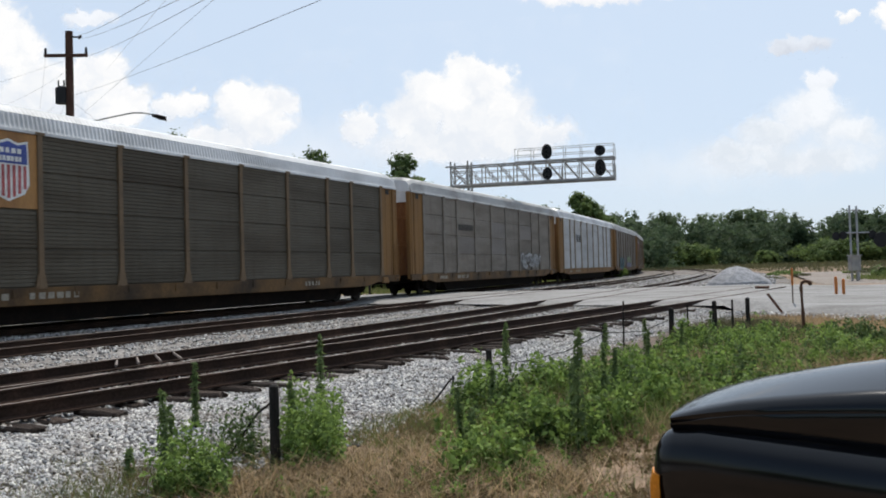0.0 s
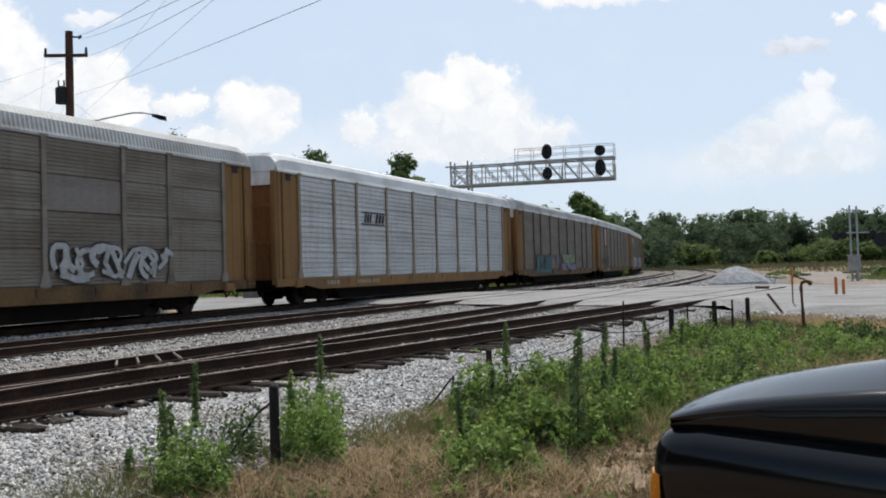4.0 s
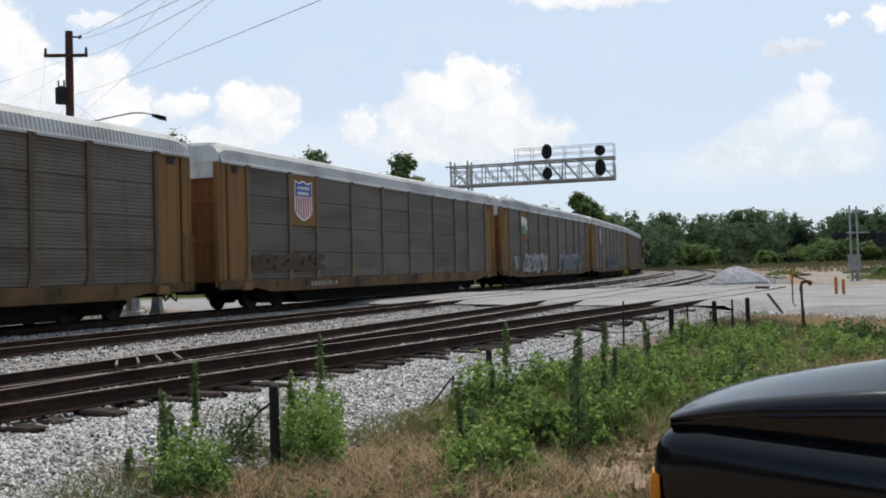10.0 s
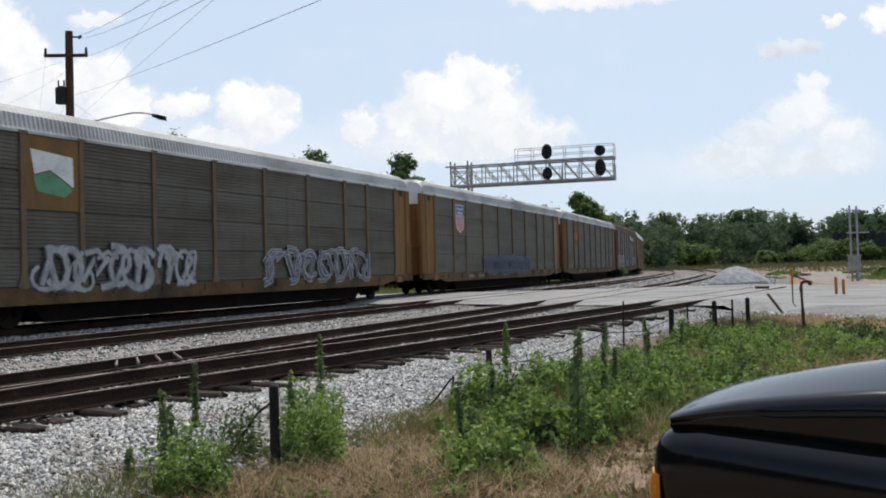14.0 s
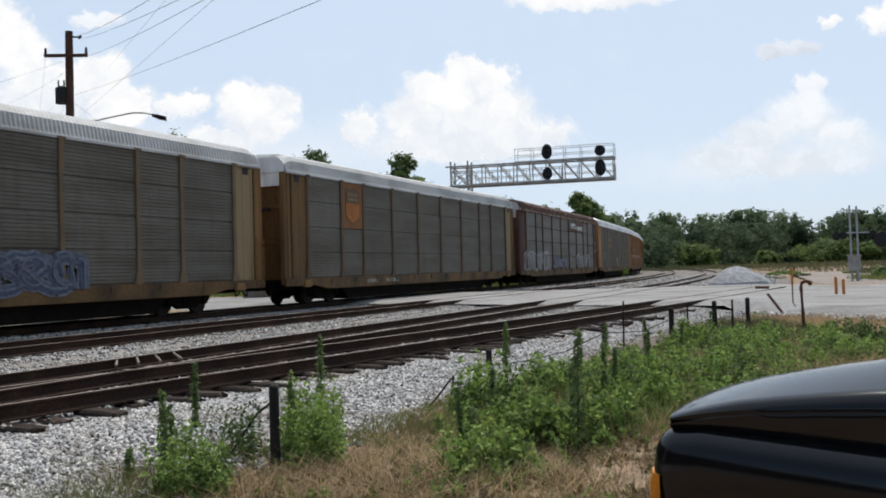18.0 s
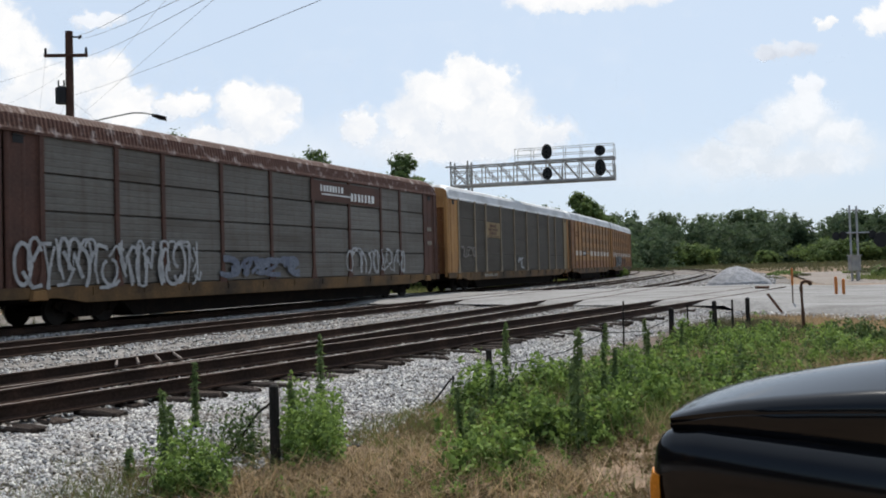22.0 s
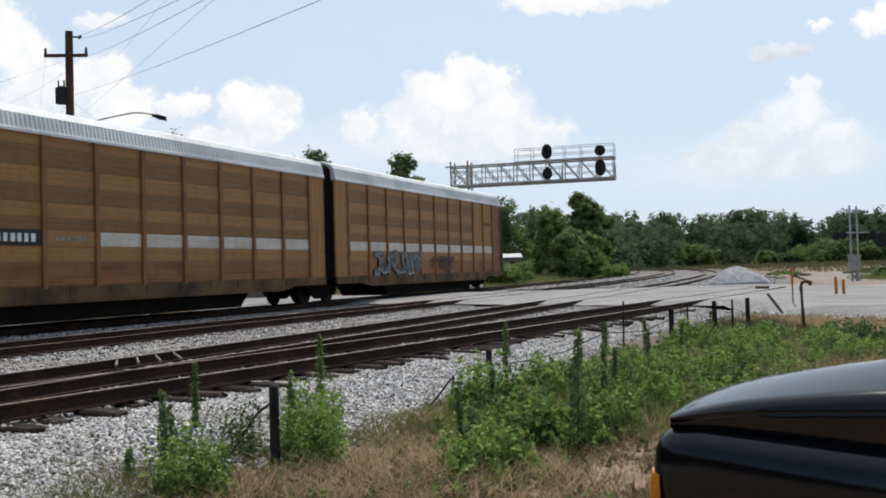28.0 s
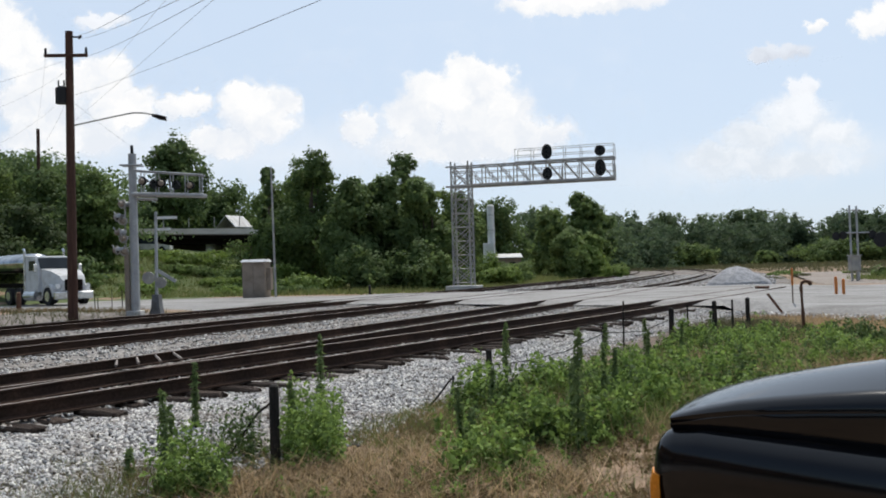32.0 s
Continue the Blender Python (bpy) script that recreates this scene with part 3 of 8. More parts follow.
def pick_edge(rng):
    k = int(rng.integers(6, len(ROAD_NEAR) - 1))
    f = rng.random()
    x = ROAD_NEAR[k][0] + (ROAD_NEAR[k + 1][0] - ROAD_NEAR[k][0]) * f + rng.normal(0, 0.35)
    y = ROAD_NEAR[k][1] + (ROAD_NEAR[k + 1][1] - ROAD_NEAR[k][1]) * f + rng.normal(0, 0.7)
    return x, y, max(ground_z(x, y), -0.35) + 0.03


stones("loose_ballast", 36000, pick_between, 0.04, M_STONES, "loose grey crushed stones between the tracks", 6)


def pick_far(rng):
    s, d = 53.0 + 62.0 * rng.random() ** 1.4, rng.uniform(-3.2, 17.5)
    x, y, _ = line(s, d)
    return x, y, bed_z(d, s) + 0.02


def pick_lineside(rng):
    s, d = rng.uniform(18.0, 44.0), -2.7 - 3.6 * rng.random() ** 1.6
    x, y, _ = line(s, d)
    return x, y, ground_z(x, y) + 0.02


stones("loose_ballast", 15000, pick_far, 0.085, M_STONES, "coarse dirty stones on the far track bed", 8)
stones("lineside_gravel", 9000, pick_lineside, 0.055, M_STONES, "grey gravel spilled beside the main track", 9)

# Road: comes along behind the railway and crosses it on the level, towards the open ground by the camera.
ROAD_NEAR = [(-75.0, 62.0), (-40.0, 50.5), (-20.7, 43.8), (-9.0, 42.0), (-3.4, 40.0), (0.3, 37.0), (4.3, 33.0), (7.4, 30.6), (9.5, 29.0), (10.8, 25.4), (12.6, 22.4), (18.0, 18.0), (40.0, 6.0)]
ROAD_FAR = [(-75.0, 74.0), (-40.0, 62.0), (-22.0, 60.0), (-13.0, 60.5), (-7.0, 57.0), (-2.8, 54.0), (1.5, 53.2), (4.5, 52.5), (8.5, 53.0), (12.5, 53.5), (17.0, 53.5), (25.0, 51.5), (70.0, 44.0)]


def road_mesh():
    verts, faces, n = [], [], 10
    steps = []
    for (a, b), (c, e) in zip(zip(ROAD_NEAR, ROAD_FAR), zip(ROAD_NEAR[1:], ROAD_FAR[1:])):
        for k in range(4):
            f = k / 4
            steps.append(((a[0] * (1 - f) + c[0] * f, a[1] * (1 - f) + c[1] * f), (b[0] * (1 - f) + e[0] * f, b[1] * (1 - f) + e[1] * f)))
    steps.append((ROAD_NEAR[-1], ROAD_FAR[-1]))
    for p, q in steps:
        for k in range(n + 1):
            f = k / n
            x, y = p[0] * (1 - f) + q[0] * f, p[1] * (1 - f) + q[1] * f
            d, s = beside(x, y)
            wob = 0.012 * noise.noise((x * 0.5, y * 0.5, 9.0))
            lift = -0.02 if -2.0 < d < 17 else -0.02 - 0.13 * smooth01((max(-2 - d, d - 17)) / 5)
            verts.append((x, y, lift + wob if 0 < k < n else (lift - 0.12 if -3.0 < d < 17.5 else ground_z(x, y) - 0.03)))
    for i in range(len(steps) - 1):
        for k in range(n):
            a = i * (n + 1) + k
            faces.append((a, a + n + 1, a + n + 2, a + 1))
    return raw("road", verts, faces, M_ROAD)


road = new("road", road_mesh())
tagged(road, "pale sun-bleached asphalt road over the level crossing", "road", kind="structure")


stones("road_gravel", 5000, pick_edge, 0.05, M_STONES, "scattered gravel along the broken road edge", 7)


# ---- tracks ----
def rail_mesh(name, path, ds, s0, s1):
    """One rail: foot, web and worn head, swept along the plan."""
    prof = [(-0.07, -0.175), (0.07, -0.175), (0.07, -0.155), (0.012, -0.13), (0.012, -0.04), (0.036, -0.03), (0.036, -0.006), (0.028, 0.0), (-0.028, 0.0), (-0.036, -0.006), (-0.036, -0.03), (-0.012, -0.04), (-0.012, -0.13), (-0.07, -0.155)]
    verts, faces, idx = [], [], []
    n, k = len(prof), int((s1 - s0) / ds) + 1
    for i in range(k):
        s = s0 + (s1 - s0) * i / (k - 1)
        d = path(s)
        for o, z in prof:
            x, y, _ = line(s, d + o)
            verts.append((x, y, z))
    for i in range(k - 1):
        for j in range(n):
            a, b = i * n + j, i * n + (j + 1) % n
            faces.append((a, b, b + n, a + n))
            idx.append(1 if j == 7 else 0)
    faces.append(tuple(range(n - 1, -1, -1))), faces.append(tuple(range((k - 1) * n, k * n)))
    idx += [0, 0]
    me = raw(name, verts, faces, M_RAIL)
    me.materials.append(M_RAILTOP)
    me.polygons.foreach_set("material_index", idx)
    return me


def tie_meshes():
    out = []
    rng = random.Random(4)
    for k in range(9):
        bm = bmesh.new()
        a, b = rng.uniform(1.18, 1.36), rng.uniform(1.15, 1.42)
        secs = []
        for x, f in ((-a, 0.75), (-a + 0.05, 0.97), (-a + 0.22, 1.0), (-0.75, 1.0), (0.75, 1.0), (b - 0.24, 1.0), (b - 0.07, 0.95), (b, 0.7)):
            w, e = 0.115 * f + rng.uniform(-0.014, 0.008), rng.uniform(-0.03, 0.0) if f < 1 else 0.0
            secs.append([(x + rng.uniform(-0.05, 0.05) * (f < 0.9), y, z) for y, z in ((-w, -0.19), (w, -0.19), (w, -0.03 + e), (w - 0.02, e), (0.02 * rng.uniform(-1, 1), e - rng.uniform(0, 0.025)), (-w + 0.02, e), (-w, -0.03 + e))])
        loft(bm, secs)
        out.append(mesh_of("tie", bm, M_TIE))
    return out


TIES = tie_meshes()


def spread(s):
    """How far the siding has left the third track."""
    rows = [(-40, 0.0), (-9, 0.0), (-4, 0.13), (0, 0.36), (6.7, 1.09), (15.5, 2.35), (20.4, 3.05), (31, 4.35), (48, 6.6)]
    for (a, p), (b, q) in zip(rows, rows[1:]):
        if s <= b:
            f = max(0.0, (s - a) / (b - a))
            return p + (q - p) * f
    return rows[-1][1]


def railway(label, centre, s0, s1, tie0, tie1, ds, long_ties=False):
    t = thing("railway_track", label, "track", group="railway tracks", kind="structure")
    for side in (-0.755, 0.755):
        ob = new("rail", rail_mesh("rail", lambda s: centre(s) + side, ds, s0, s1))
        ob.parent = t
    rng = random.Random(int(tie0 * 7 + centre(5) * 13))
    s = tie0
    while s < tie1:
        x, y, a = line(s, centre(s))
        road_d = on_road(x, y)
        if not road_d:
            m = pose(x, y, -0.178 - 0.006 * smooth01((s - 12.0) / 6.0), 0, 0, -math.degrees(a) + rng.uniform(-3.5, 3.5)) @ pose(rng.uniform(-0.16, 0.16), 0, rng.uniform(-0.02, 0.005))
            share("tie", rng.choice(TIES), t, m)
        s += 0.53 + rng.uniform(-0.04, 0.04)
    return t


def on_road(x, y):
    pts = ROAD_NEAR + ROAD_FAR[::-1]
    inside = False
    j = len(pts) - 1
    for i in range(len(pts)):
        (xi, yi), (xj, yj) = pts[i], pts[j]
        if (yi > y) != (yj > y) and x < (xj - xi) * (y - yi) / (yj - yi) + xi:
            inside = not inside
        j = i
    return inside


railway("main track with rusty rails on weathered ties", lambda s: 0.0, -90, 430, 4, 118, 2.0)
railway("second track with rusty rails on weathered ties", lambda s: 5.75, -90, 430, 3, 118, 2.0)
railway("third track with rusty rails beside the siding", lambda s: 11.3, -90, 430, 0, 112, 2.0)
railway("siding leaving the third track by a switch", lambda s: 11.3 + spread(s), -9, 47, -2, 46, 0.5)


# short tie rods between the closest rails of the switch
def switch_rod(a, b):
    bm = bmesh.new()
    a, b = Vector(a), Vector(b)
    tube(bm, a, b, 0.02, n=6)
    return solid("switch_rod", bm, M_RAILTOP, "pale worn steel rod between the switch rails", "rod", group="switch rods")


for s in (10.4, 10.75, 11.1, 11.45):
    xa, ya, _ = line(s + 0.65 + 0.25 * (s - 10.4), 11.3 - 0.755 + 0.04)
    xb, yb, _ = line(s, 11.3 - 0.12 + 0.33 * (s - 10.4))
    switch_rod((xa, ya, -0.03), (xb, yb, -0.03))


def lot_sheet():
    """Gravel and bare soil of the open lot beyond the crossing."""
    edge0 = [line(61.0, 20.0)[:2], (22.0, 52.6), (40.0, 49.0), (90.0, 40.0)]
    edge1 = [line(112.0, 20.0)[:2], (44.0, 110.0), (80.0, 120.0), (170.0, 130.0)]
    verts, faces, n = [], [], 22
    cols = []
    for (a, c), (b, e) in zip(zip(edge0, edge0[1:]), zip(edge1, edge1[1:])):
        for k in range(8):
            f = k / 8
            cols.append(((a[0] + (c[0] - a[0]) * f, a[1] + (c[1] - a[1]) * f), (b[0] + (e[0] - b[0]) * f, b[1] + (e[1] - b[1]) * f)))
    for p, q in cols:
        for k in range(n + 1):
            f = k / n
            x, y = p[0] + (q[0] - p[0]) * f, p[1] + (q[1] - p[1]) * f
            verts.append((x, y, max(ground_z(x, y), -0.27) + 0.05 - (0.25 if k in (0, n) else 0.0)))
    for i in range(len(cols) - 1):
        for k in range(n):
            a = i * (n + 1) + k
            faces.append((a, a + n + 1, a + n + 2, a + 1))
    return raw("gravel_lot", verts, faces, M_LOT)


M_LOT = paint("lot gravel and soil", (0.235, 0.205, 0.18), 0.97, vary=0.35, scale=0.16, fine=6, bump=0.7, second=(0.18, 0.14, 0.108), patchy=0.5)
tagged(new("gravel_lot", lot_sheet()), "grey gravel and brown soil of the open lot", "lot", kind="structure")
# ---- the train: covered car carriers ----
EAVE, SILL0, SILL1, HALF = 5.15, 0.62, 1.08, 1.50


def panel_mesh(w, rows=4, ribs=9, deep=0.016, seam=0.03):
    """One bay of corrugated side sheeting, x outwards, w wide along y: bands proud of deep grooves, rows apart by a seam."""
    bm = bmesh.new()
    prof = []
    h = (EAVE - SILL1) / rows
    for r in range(rows):
        z0 = SILL1 + r * h
        prof += [(z0, -seam), (z0 + 0.02, -seam), (z0 + 0.028, 0.0)]
        step = (h - 0.06) / ribs
        for k in range(ribs):
            z = z0 + 0.034 + k * step
            prof += [(z + step * 0.02, 0.018), (z + step * 0.72, 0.018), (z + step * 0.80, 0.018 - deep), (z + step * 0.94, 0.018 - deep)]
        prof += [(z0 + h - 0.024, 0.0), (z0 + h - 0.016, -seam), (z0 + h - 0.002, -seam)]
    secs = []
    for y in (-w / 2, w / 2):
        secs.append([(x, y, z) for z, x in prof] + [(-0.06, y, EAVE), (-0.06, y, SILL1)])
    loft(bm, secs)
    return mesh_of("side_panel", bm, M_PDARK)


def plain_panel_mesh(w, z0, z1):
    bm = bmesh.new()
    secs = []
    n = max(2, int((z1 - z0) / 0.16))
    prof = []
    for k in range(n):
        z, st = z0 + (z1 - z0) * k / n, (z1 - z0) / n
        prof += [(z + 0.003, 0.0), (z + st * 0.3, 0.005), (z + st * 0.7, 0.005), (z + st - 0.003, 0.0)]
    for y in (-w / 2, w / 2):
        secs.append([(x, y, z) for z, x in prof] + [(-0.05, y, z1), (-0.05, y, z0)])
    loft(bm, secs)
    return mesh_of("side_panel", bm, M_PYELLOW)


def post_mesh(foot=True, EAVE=EAVE):
    bm = bmesh.new()
    box(bm, -0.03, -0.085, SILL1 - 0.05, 0.075, 0.085, EAVE + 0.02, 0.012)
    if foot:
        loft(bm, [[(0.0, -0.20, SILL1 - 0.04), (0.0, 0.20, SILL1 - 0.04), (0.0, 0.088, SILL1 + 0.42), (0.0, -0.088, SILL1 + 0.42)],
                  [(0.07, -0.20, SILL1 - 0.04), (0.07, 0.20, SILL1 - 0.04), (0.07, 0.088, SILL1 + 0.42), (0.07, -0.088, SILL1 + 0.42)]])
        box(bm, -0.02, -0.16, EAVE - 0.03, 0.085, 0.16, EAVE + 0.05)
    return mesh_of("side_post", bm, M_YELLOW)


def roof_mesh(length, top=5.98, EAVE=EAVE, ends=1.0):
    """Arched roof with transverse corrugation and a sloping shoulder, rounded down at its ends."""
    bm = bmesh.new()
    secs = []
    n = int(length / 0.075)
    for i in range(n + 1):
        y = -length / 2 + length * i / n
        r = 0.022 if i % 2 and 0 < i < n else 0.0
        high = top - 0.30 * max(0.0, (abs(y) - length / 2 + 0.6) / 0.6) ** 2 * ends
        prof = [(HALF + 0.085, EAVE - 0.02), (HALF + 0.082, EAVE + 0.05), (HALF + 0.045 + r, EAVE + 0.12), (1.47 + r, EAVE + (high - EAVE) * 0.58), (1.33 + r * 0.7, EAVE + (high - EAVE) * 0.80),
                (0.95, high - 0.06 + r), (0.4, high - 0.02 + r), (0.0, high + r)]
        pts = prof + [(-x, z) for x, z in prof[-2::-1]]
        secs.append([(x, y, z) for x, z in pts])
    loft(bm, secs)
    return mesh_of("roof", bm, M_WHITEROOF)


def end_arch_mesh():
    """Closed end sheet above the doors, arched under the roof, with a stiffening rail."""
    bm = bmesh.new()
    prof = [(1.43, EAVE - 0.5), (1.50, EAVE - 0.05), (1.49, EAVE + 0.10), (1.46, EAVE + 0.38), (1.32, EAVE + 0.53), (0.9, EAVE + 0.61), (0.0, EAVE + 0.65)]
    pts = prof + [(-x, z) for x, z in prof[-2::-1]]
    loft(bm, [[(x, y, z) for x, z in pts] for y in (0.0, 0.04)])
    box(bm, -1.4, 0.04, EAVE + 0.02, 1.4, 0.075, EAVE + 0.09)
    box(bm, -0.05, 0.04, EAVE - 0.45, 0.05, 0.06, EAVE + 0.6)
    return mesh_of("end_arch", bm, M_WHITEROOF)


def slot_mesh():
    bm = bmesh.new()
    box(bm, -0.42, -0.03, -0.07, 0.42, 0.03, 0.07, 0.01)
    return mesh_of("door_slot", bm, M_BLACK)


def end_corner_mesh(w, EAVE=EAVE):
    """Flat end corner sheet with a turned edge and shallow upright swages."""
    bm = bmesh.new()
    h = w / 2
    prof = [(-h, 0.0), (-h + 0.06, 0.03), (-h + 0.12, 0.03), (-h + 0.16, 0.0), (-0.05, 0.0), (-0.02, 0.012), (0.05, 0.012), (0.08, 0.0), (h - 0.14, 0.0), (h - 0.10, 0.03), (h - 0.03, 0.03), (h, 0.0)]
    loft(bm, [[(x, y, z) for y, x in prof] + [(-0.06, h, z), (-0.06, -h, z)] for z in (SILL1 - 0.02, EAVE)])
    return mesh_of("corner_panel", bm, M_YELLOW)


def end_post_mesh():
    """Rounded door post that closes the side at the car's end; its free edge turns in to the doors."""
    bm = bmesh.new()
    w = END_POST / 2
    prof = [(-w, -0.06), (-w, 0.01), (-w + 0.05, 0.035), (0.0, 0.035), (0.04, 0.0), (0.09, 0.0), (0.13, 0.035), (w - 0.05, 0.03), (w - 0.01, 0.0), (w, -0.05), (w, -0.16), (w - 0.08, -0.2)]
    loft(bm, [[(x, y, z) for y, x in prof] for z in (0.86, EAVE + 0.02)])
    for k in range(9):
        z = 1.15 + k * 0.44
        box(bm, 0.03, -0.16, z, 0.055, 0.1, z + 0.03)
    return mesh_of("end_post", bm, M_YELLOW)


def vent_mesh():
    """Small dark opening high in a corner sheet, with a drip edge."""
    bm = bmesh.new()
    box(bm, 0.0, -0.17, -0.10, 0.006, 0.17, 0.10)
    box(bm, 0.0, -0.2, 0.10, 0.05, 0.2, 0.125)
    return mesh_of("corner_vent", bm, M_BLACK)


def jack_pad_mesh():
    bm = bmesh.new()
    loft(bm, [[(0.0, -0.3, 0.72), (0.0, 0.3, 0.72), (0.0, 0.22, 1.0), (0.0, -0.22, 1.0)], [(0.09, -0.26, 0.74), (0.09, 0.26, 0.74), (0.06, 0.2, 0.98), (0.06, -0.2, 0.98)]])
    return mesh_of("jacking_pad", bm, M_YELLOW)


def sill_mesh(length):
    bm = bmesh.new()
    L = length / 2
    prof = [(-L, 0.78), (-L + 2.2, 0.78), (-L + 3.2, SILL0), (L - 3.2, SILL0), (L - 2.2, 0.78), (L, 0.78), (L, SILL1), (-L, SILL1)]
    secs = [[(x, y, z) for y, z in prof] for x in (-0.05, 0.05)]
    loft(bm, secs)
    for k in range(13):
        y = -L + 1.4 + k * (length - 2.8) / 12
        box(bm, 0.045, y - 0.05, SILL0 + 0.2, 0.075, y + 0.05, SILL1 - 0.05)
    return mesh_of("side_sill", bm, M_YELLOW)


def door_mesh():
    """End doors: one sheet with upright corrugation and two rails."""
    bm = bmesh.new()
    prof = []
    for k in range(19):
        x = -1.42 + 2.84 * k / 18
        prof.append((x, -0.05 if k % 2 else 0.0))
    secs = []
    for z, o in ((1.0, 0.0), (2.38, 0.0), (2.40, -0.05), (2.52, -0.05), (2.54, 0.0), (3.78, 0.0), (3.80, -0.05), (3.92, -0.05), (3.94, 0.0), (5.35, 0.0)):
        secs.append([(x, y + o if o == 0 else min(y, o), z) for x, y in prof] + [(1.42, 0.06, z), (-1.42, 0.06, z)])
    loft(bm, secs)
    for v in bm.verts:
        v.co.y = -v.co.y
    return mesh_of("end_door", bm, M_DOOR)


def ladder_mesh():
    bm = bmesh.new()
    for y in (-0.2, 0.2):
        tube(bm, (0, y, 0.8), (0, y, 2.6), 0.018, n=6)
    for k in range(6):
        tube(bm, (0, -0.2, 0.95 + k * 0.3), (0, 0.2, 0.95 + k * 0.3), 0.014, n=6)
    return mesh_of("ladder", bm, M_YELLOW)


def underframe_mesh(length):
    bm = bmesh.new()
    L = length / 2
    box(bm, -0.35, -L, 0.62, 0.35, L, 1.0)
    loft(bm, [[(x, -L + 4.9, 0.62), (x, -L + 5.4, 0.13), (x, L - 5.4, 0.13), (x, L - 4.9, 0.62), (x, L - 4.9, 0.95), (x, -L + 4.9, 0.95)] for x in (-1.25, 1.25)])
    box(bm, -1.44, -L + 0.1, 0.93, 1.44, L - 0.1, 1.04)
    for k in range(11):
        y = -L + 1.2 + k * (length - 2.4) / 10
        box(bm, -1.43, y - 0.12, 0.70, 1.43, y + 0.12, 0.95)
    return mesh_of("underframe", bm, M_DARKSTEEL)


def coupler_mesh():
    bm = bmesh.new()
    box(bm, -0.11, 0.0, 0.74, 0.11, 0.62, 0.98, 0.03)
    box(bm, -0.19, 0.55, 0.70, 0.19, 0.80, 1.02, 0.05)
    hose(bm, [(0.35, 0.1, 0.85), (0.38, 0.35, 0.55), (0.3, 0.62, 0.45), (0.22, 0.78, 0.6)], 0.03)
    return mesh_of("coupler", bm, M_DARKSTEEL)


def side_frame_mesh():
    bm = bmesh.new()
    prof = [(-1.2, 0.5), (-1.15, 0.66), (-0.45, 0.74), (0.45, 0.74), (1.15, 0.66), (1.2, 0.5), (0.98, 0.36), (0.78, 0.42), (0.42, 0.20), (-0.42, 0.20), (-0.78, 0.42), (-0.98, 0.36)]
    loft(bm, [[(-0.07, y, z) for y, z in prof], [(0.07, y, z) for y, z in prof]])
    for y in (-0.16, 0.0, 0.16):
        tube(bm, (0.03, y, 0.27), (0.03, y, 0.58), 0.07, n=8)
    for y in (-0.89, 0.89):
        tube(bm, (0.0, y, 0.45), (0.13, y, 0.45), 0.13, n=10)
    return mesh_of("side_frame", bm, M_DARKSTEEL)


def wheel_mesh():
    bm = bmesh.new()
    n = 20
    for r, x0, x1 in ((0.42, -0.05, 0.045), (0.455, -0.075, -0.05), (0.12, -0.09, 0.09)):
        tube(bm, (x0, 0, 0.42), (x1, 0, 0.42), r, n=n)
    return mesh_of("wheel", bm, M_WHEEL)


def axle_mesh():
    bm = bmesh.new()
    tube(bm, (-0.95, 0, 0.42), (0.95, 0, 0.42), 0.08, n=8)
    return mesh_of("axle", bm, M_DARKSTEEL)


def bolster_mesh():
    bm = bmesh.new()
    box(bm, -1.0, -0.2, 0.42, 1.0, 0.2, 0.68, 0.03)
    return mesh_of("bolster", bm, M_DARKSTEEL)


CORNER, END_POST, SEAM = 1.14, 0.46, 0.10
BAY_W = [2.75, 2.0] + [2.95] * 5 + [2.0, 2.75]
BODY = 2 * (CORNER + SEAM + END_POST) + sum(BAY_W)
MESH = {"post": post_mesh(), "roof": roof_mesh(BODY - 0.3), "corner": end_corner_mesh(CORNER), "end_post": end_post_mesh(), "vent": vent_mesh(), "pad": jack_pad_mesh(), "sill": sill_mesh(BODY), "door": door_mesh(), "arch": end_arch_mesh(), "slot": slot_mesh(), "ladder": ladder_mesh(),
        "under": underframe_mesh(BODY), "coupler": coupler_mesh(), "frame": side_frame_mesh(), "wheel": wheel_mesh(), "axle": axle_mesh(), "bolster": bolster_mesh(),
        2.75: panel_mesh(2.75), 2.0: panel_mesh(2.0), 2.95: panel_mesh(2.95)}
DEEP = {w: panel_mesh(w, ribs=5, deep=0.034) for w in (2.75, 2.0, 2.95)}
SEAMED = {w: panel_mesh(w, ribs=5, deep=0.008, seam=0.06) for w in (2.75, 2.0, 2.95)}
FLIP = pose(0, 0, 0, 0, 0, 180)


def truck(car, y):
    """A two-axle bogie under a car."""
    t = new("bogie")
    t.empty_display_size = 0.2
    t.parent = car
    t.matrix_basis = pose(0, y, 0)
    for x in (-1.0, 1.0):
        share("side_frame", MESH["frame"], t, pose(x, 0, 0) if x > 0 else pose(x, 0, 0) @ FLIP)
    for w in (-0.89, 0.89):
        share("axle", MESH["axle"], t, pose(0, w, 0))
        for x in (-0.755, 0.755):
            share("wheel", MESH["wheel"], t, pose(x, w, 0) @ (pose(0, 0, 0) if x > 0 else FLIP))
    share("bolster", MESH["bolster"], t)
    return t


def plate(car, name, y, z, w, h, mat, x=0.0, t=0.012, label=""):
    bm = bmesh.new()
    box(bm, HALF + 0.08 + x, y - w / 2, z - h / 2, HALF + 0.08 + x + t, y + w / 2, z + h / 2)
    return part(name, bm, mat, car, label)


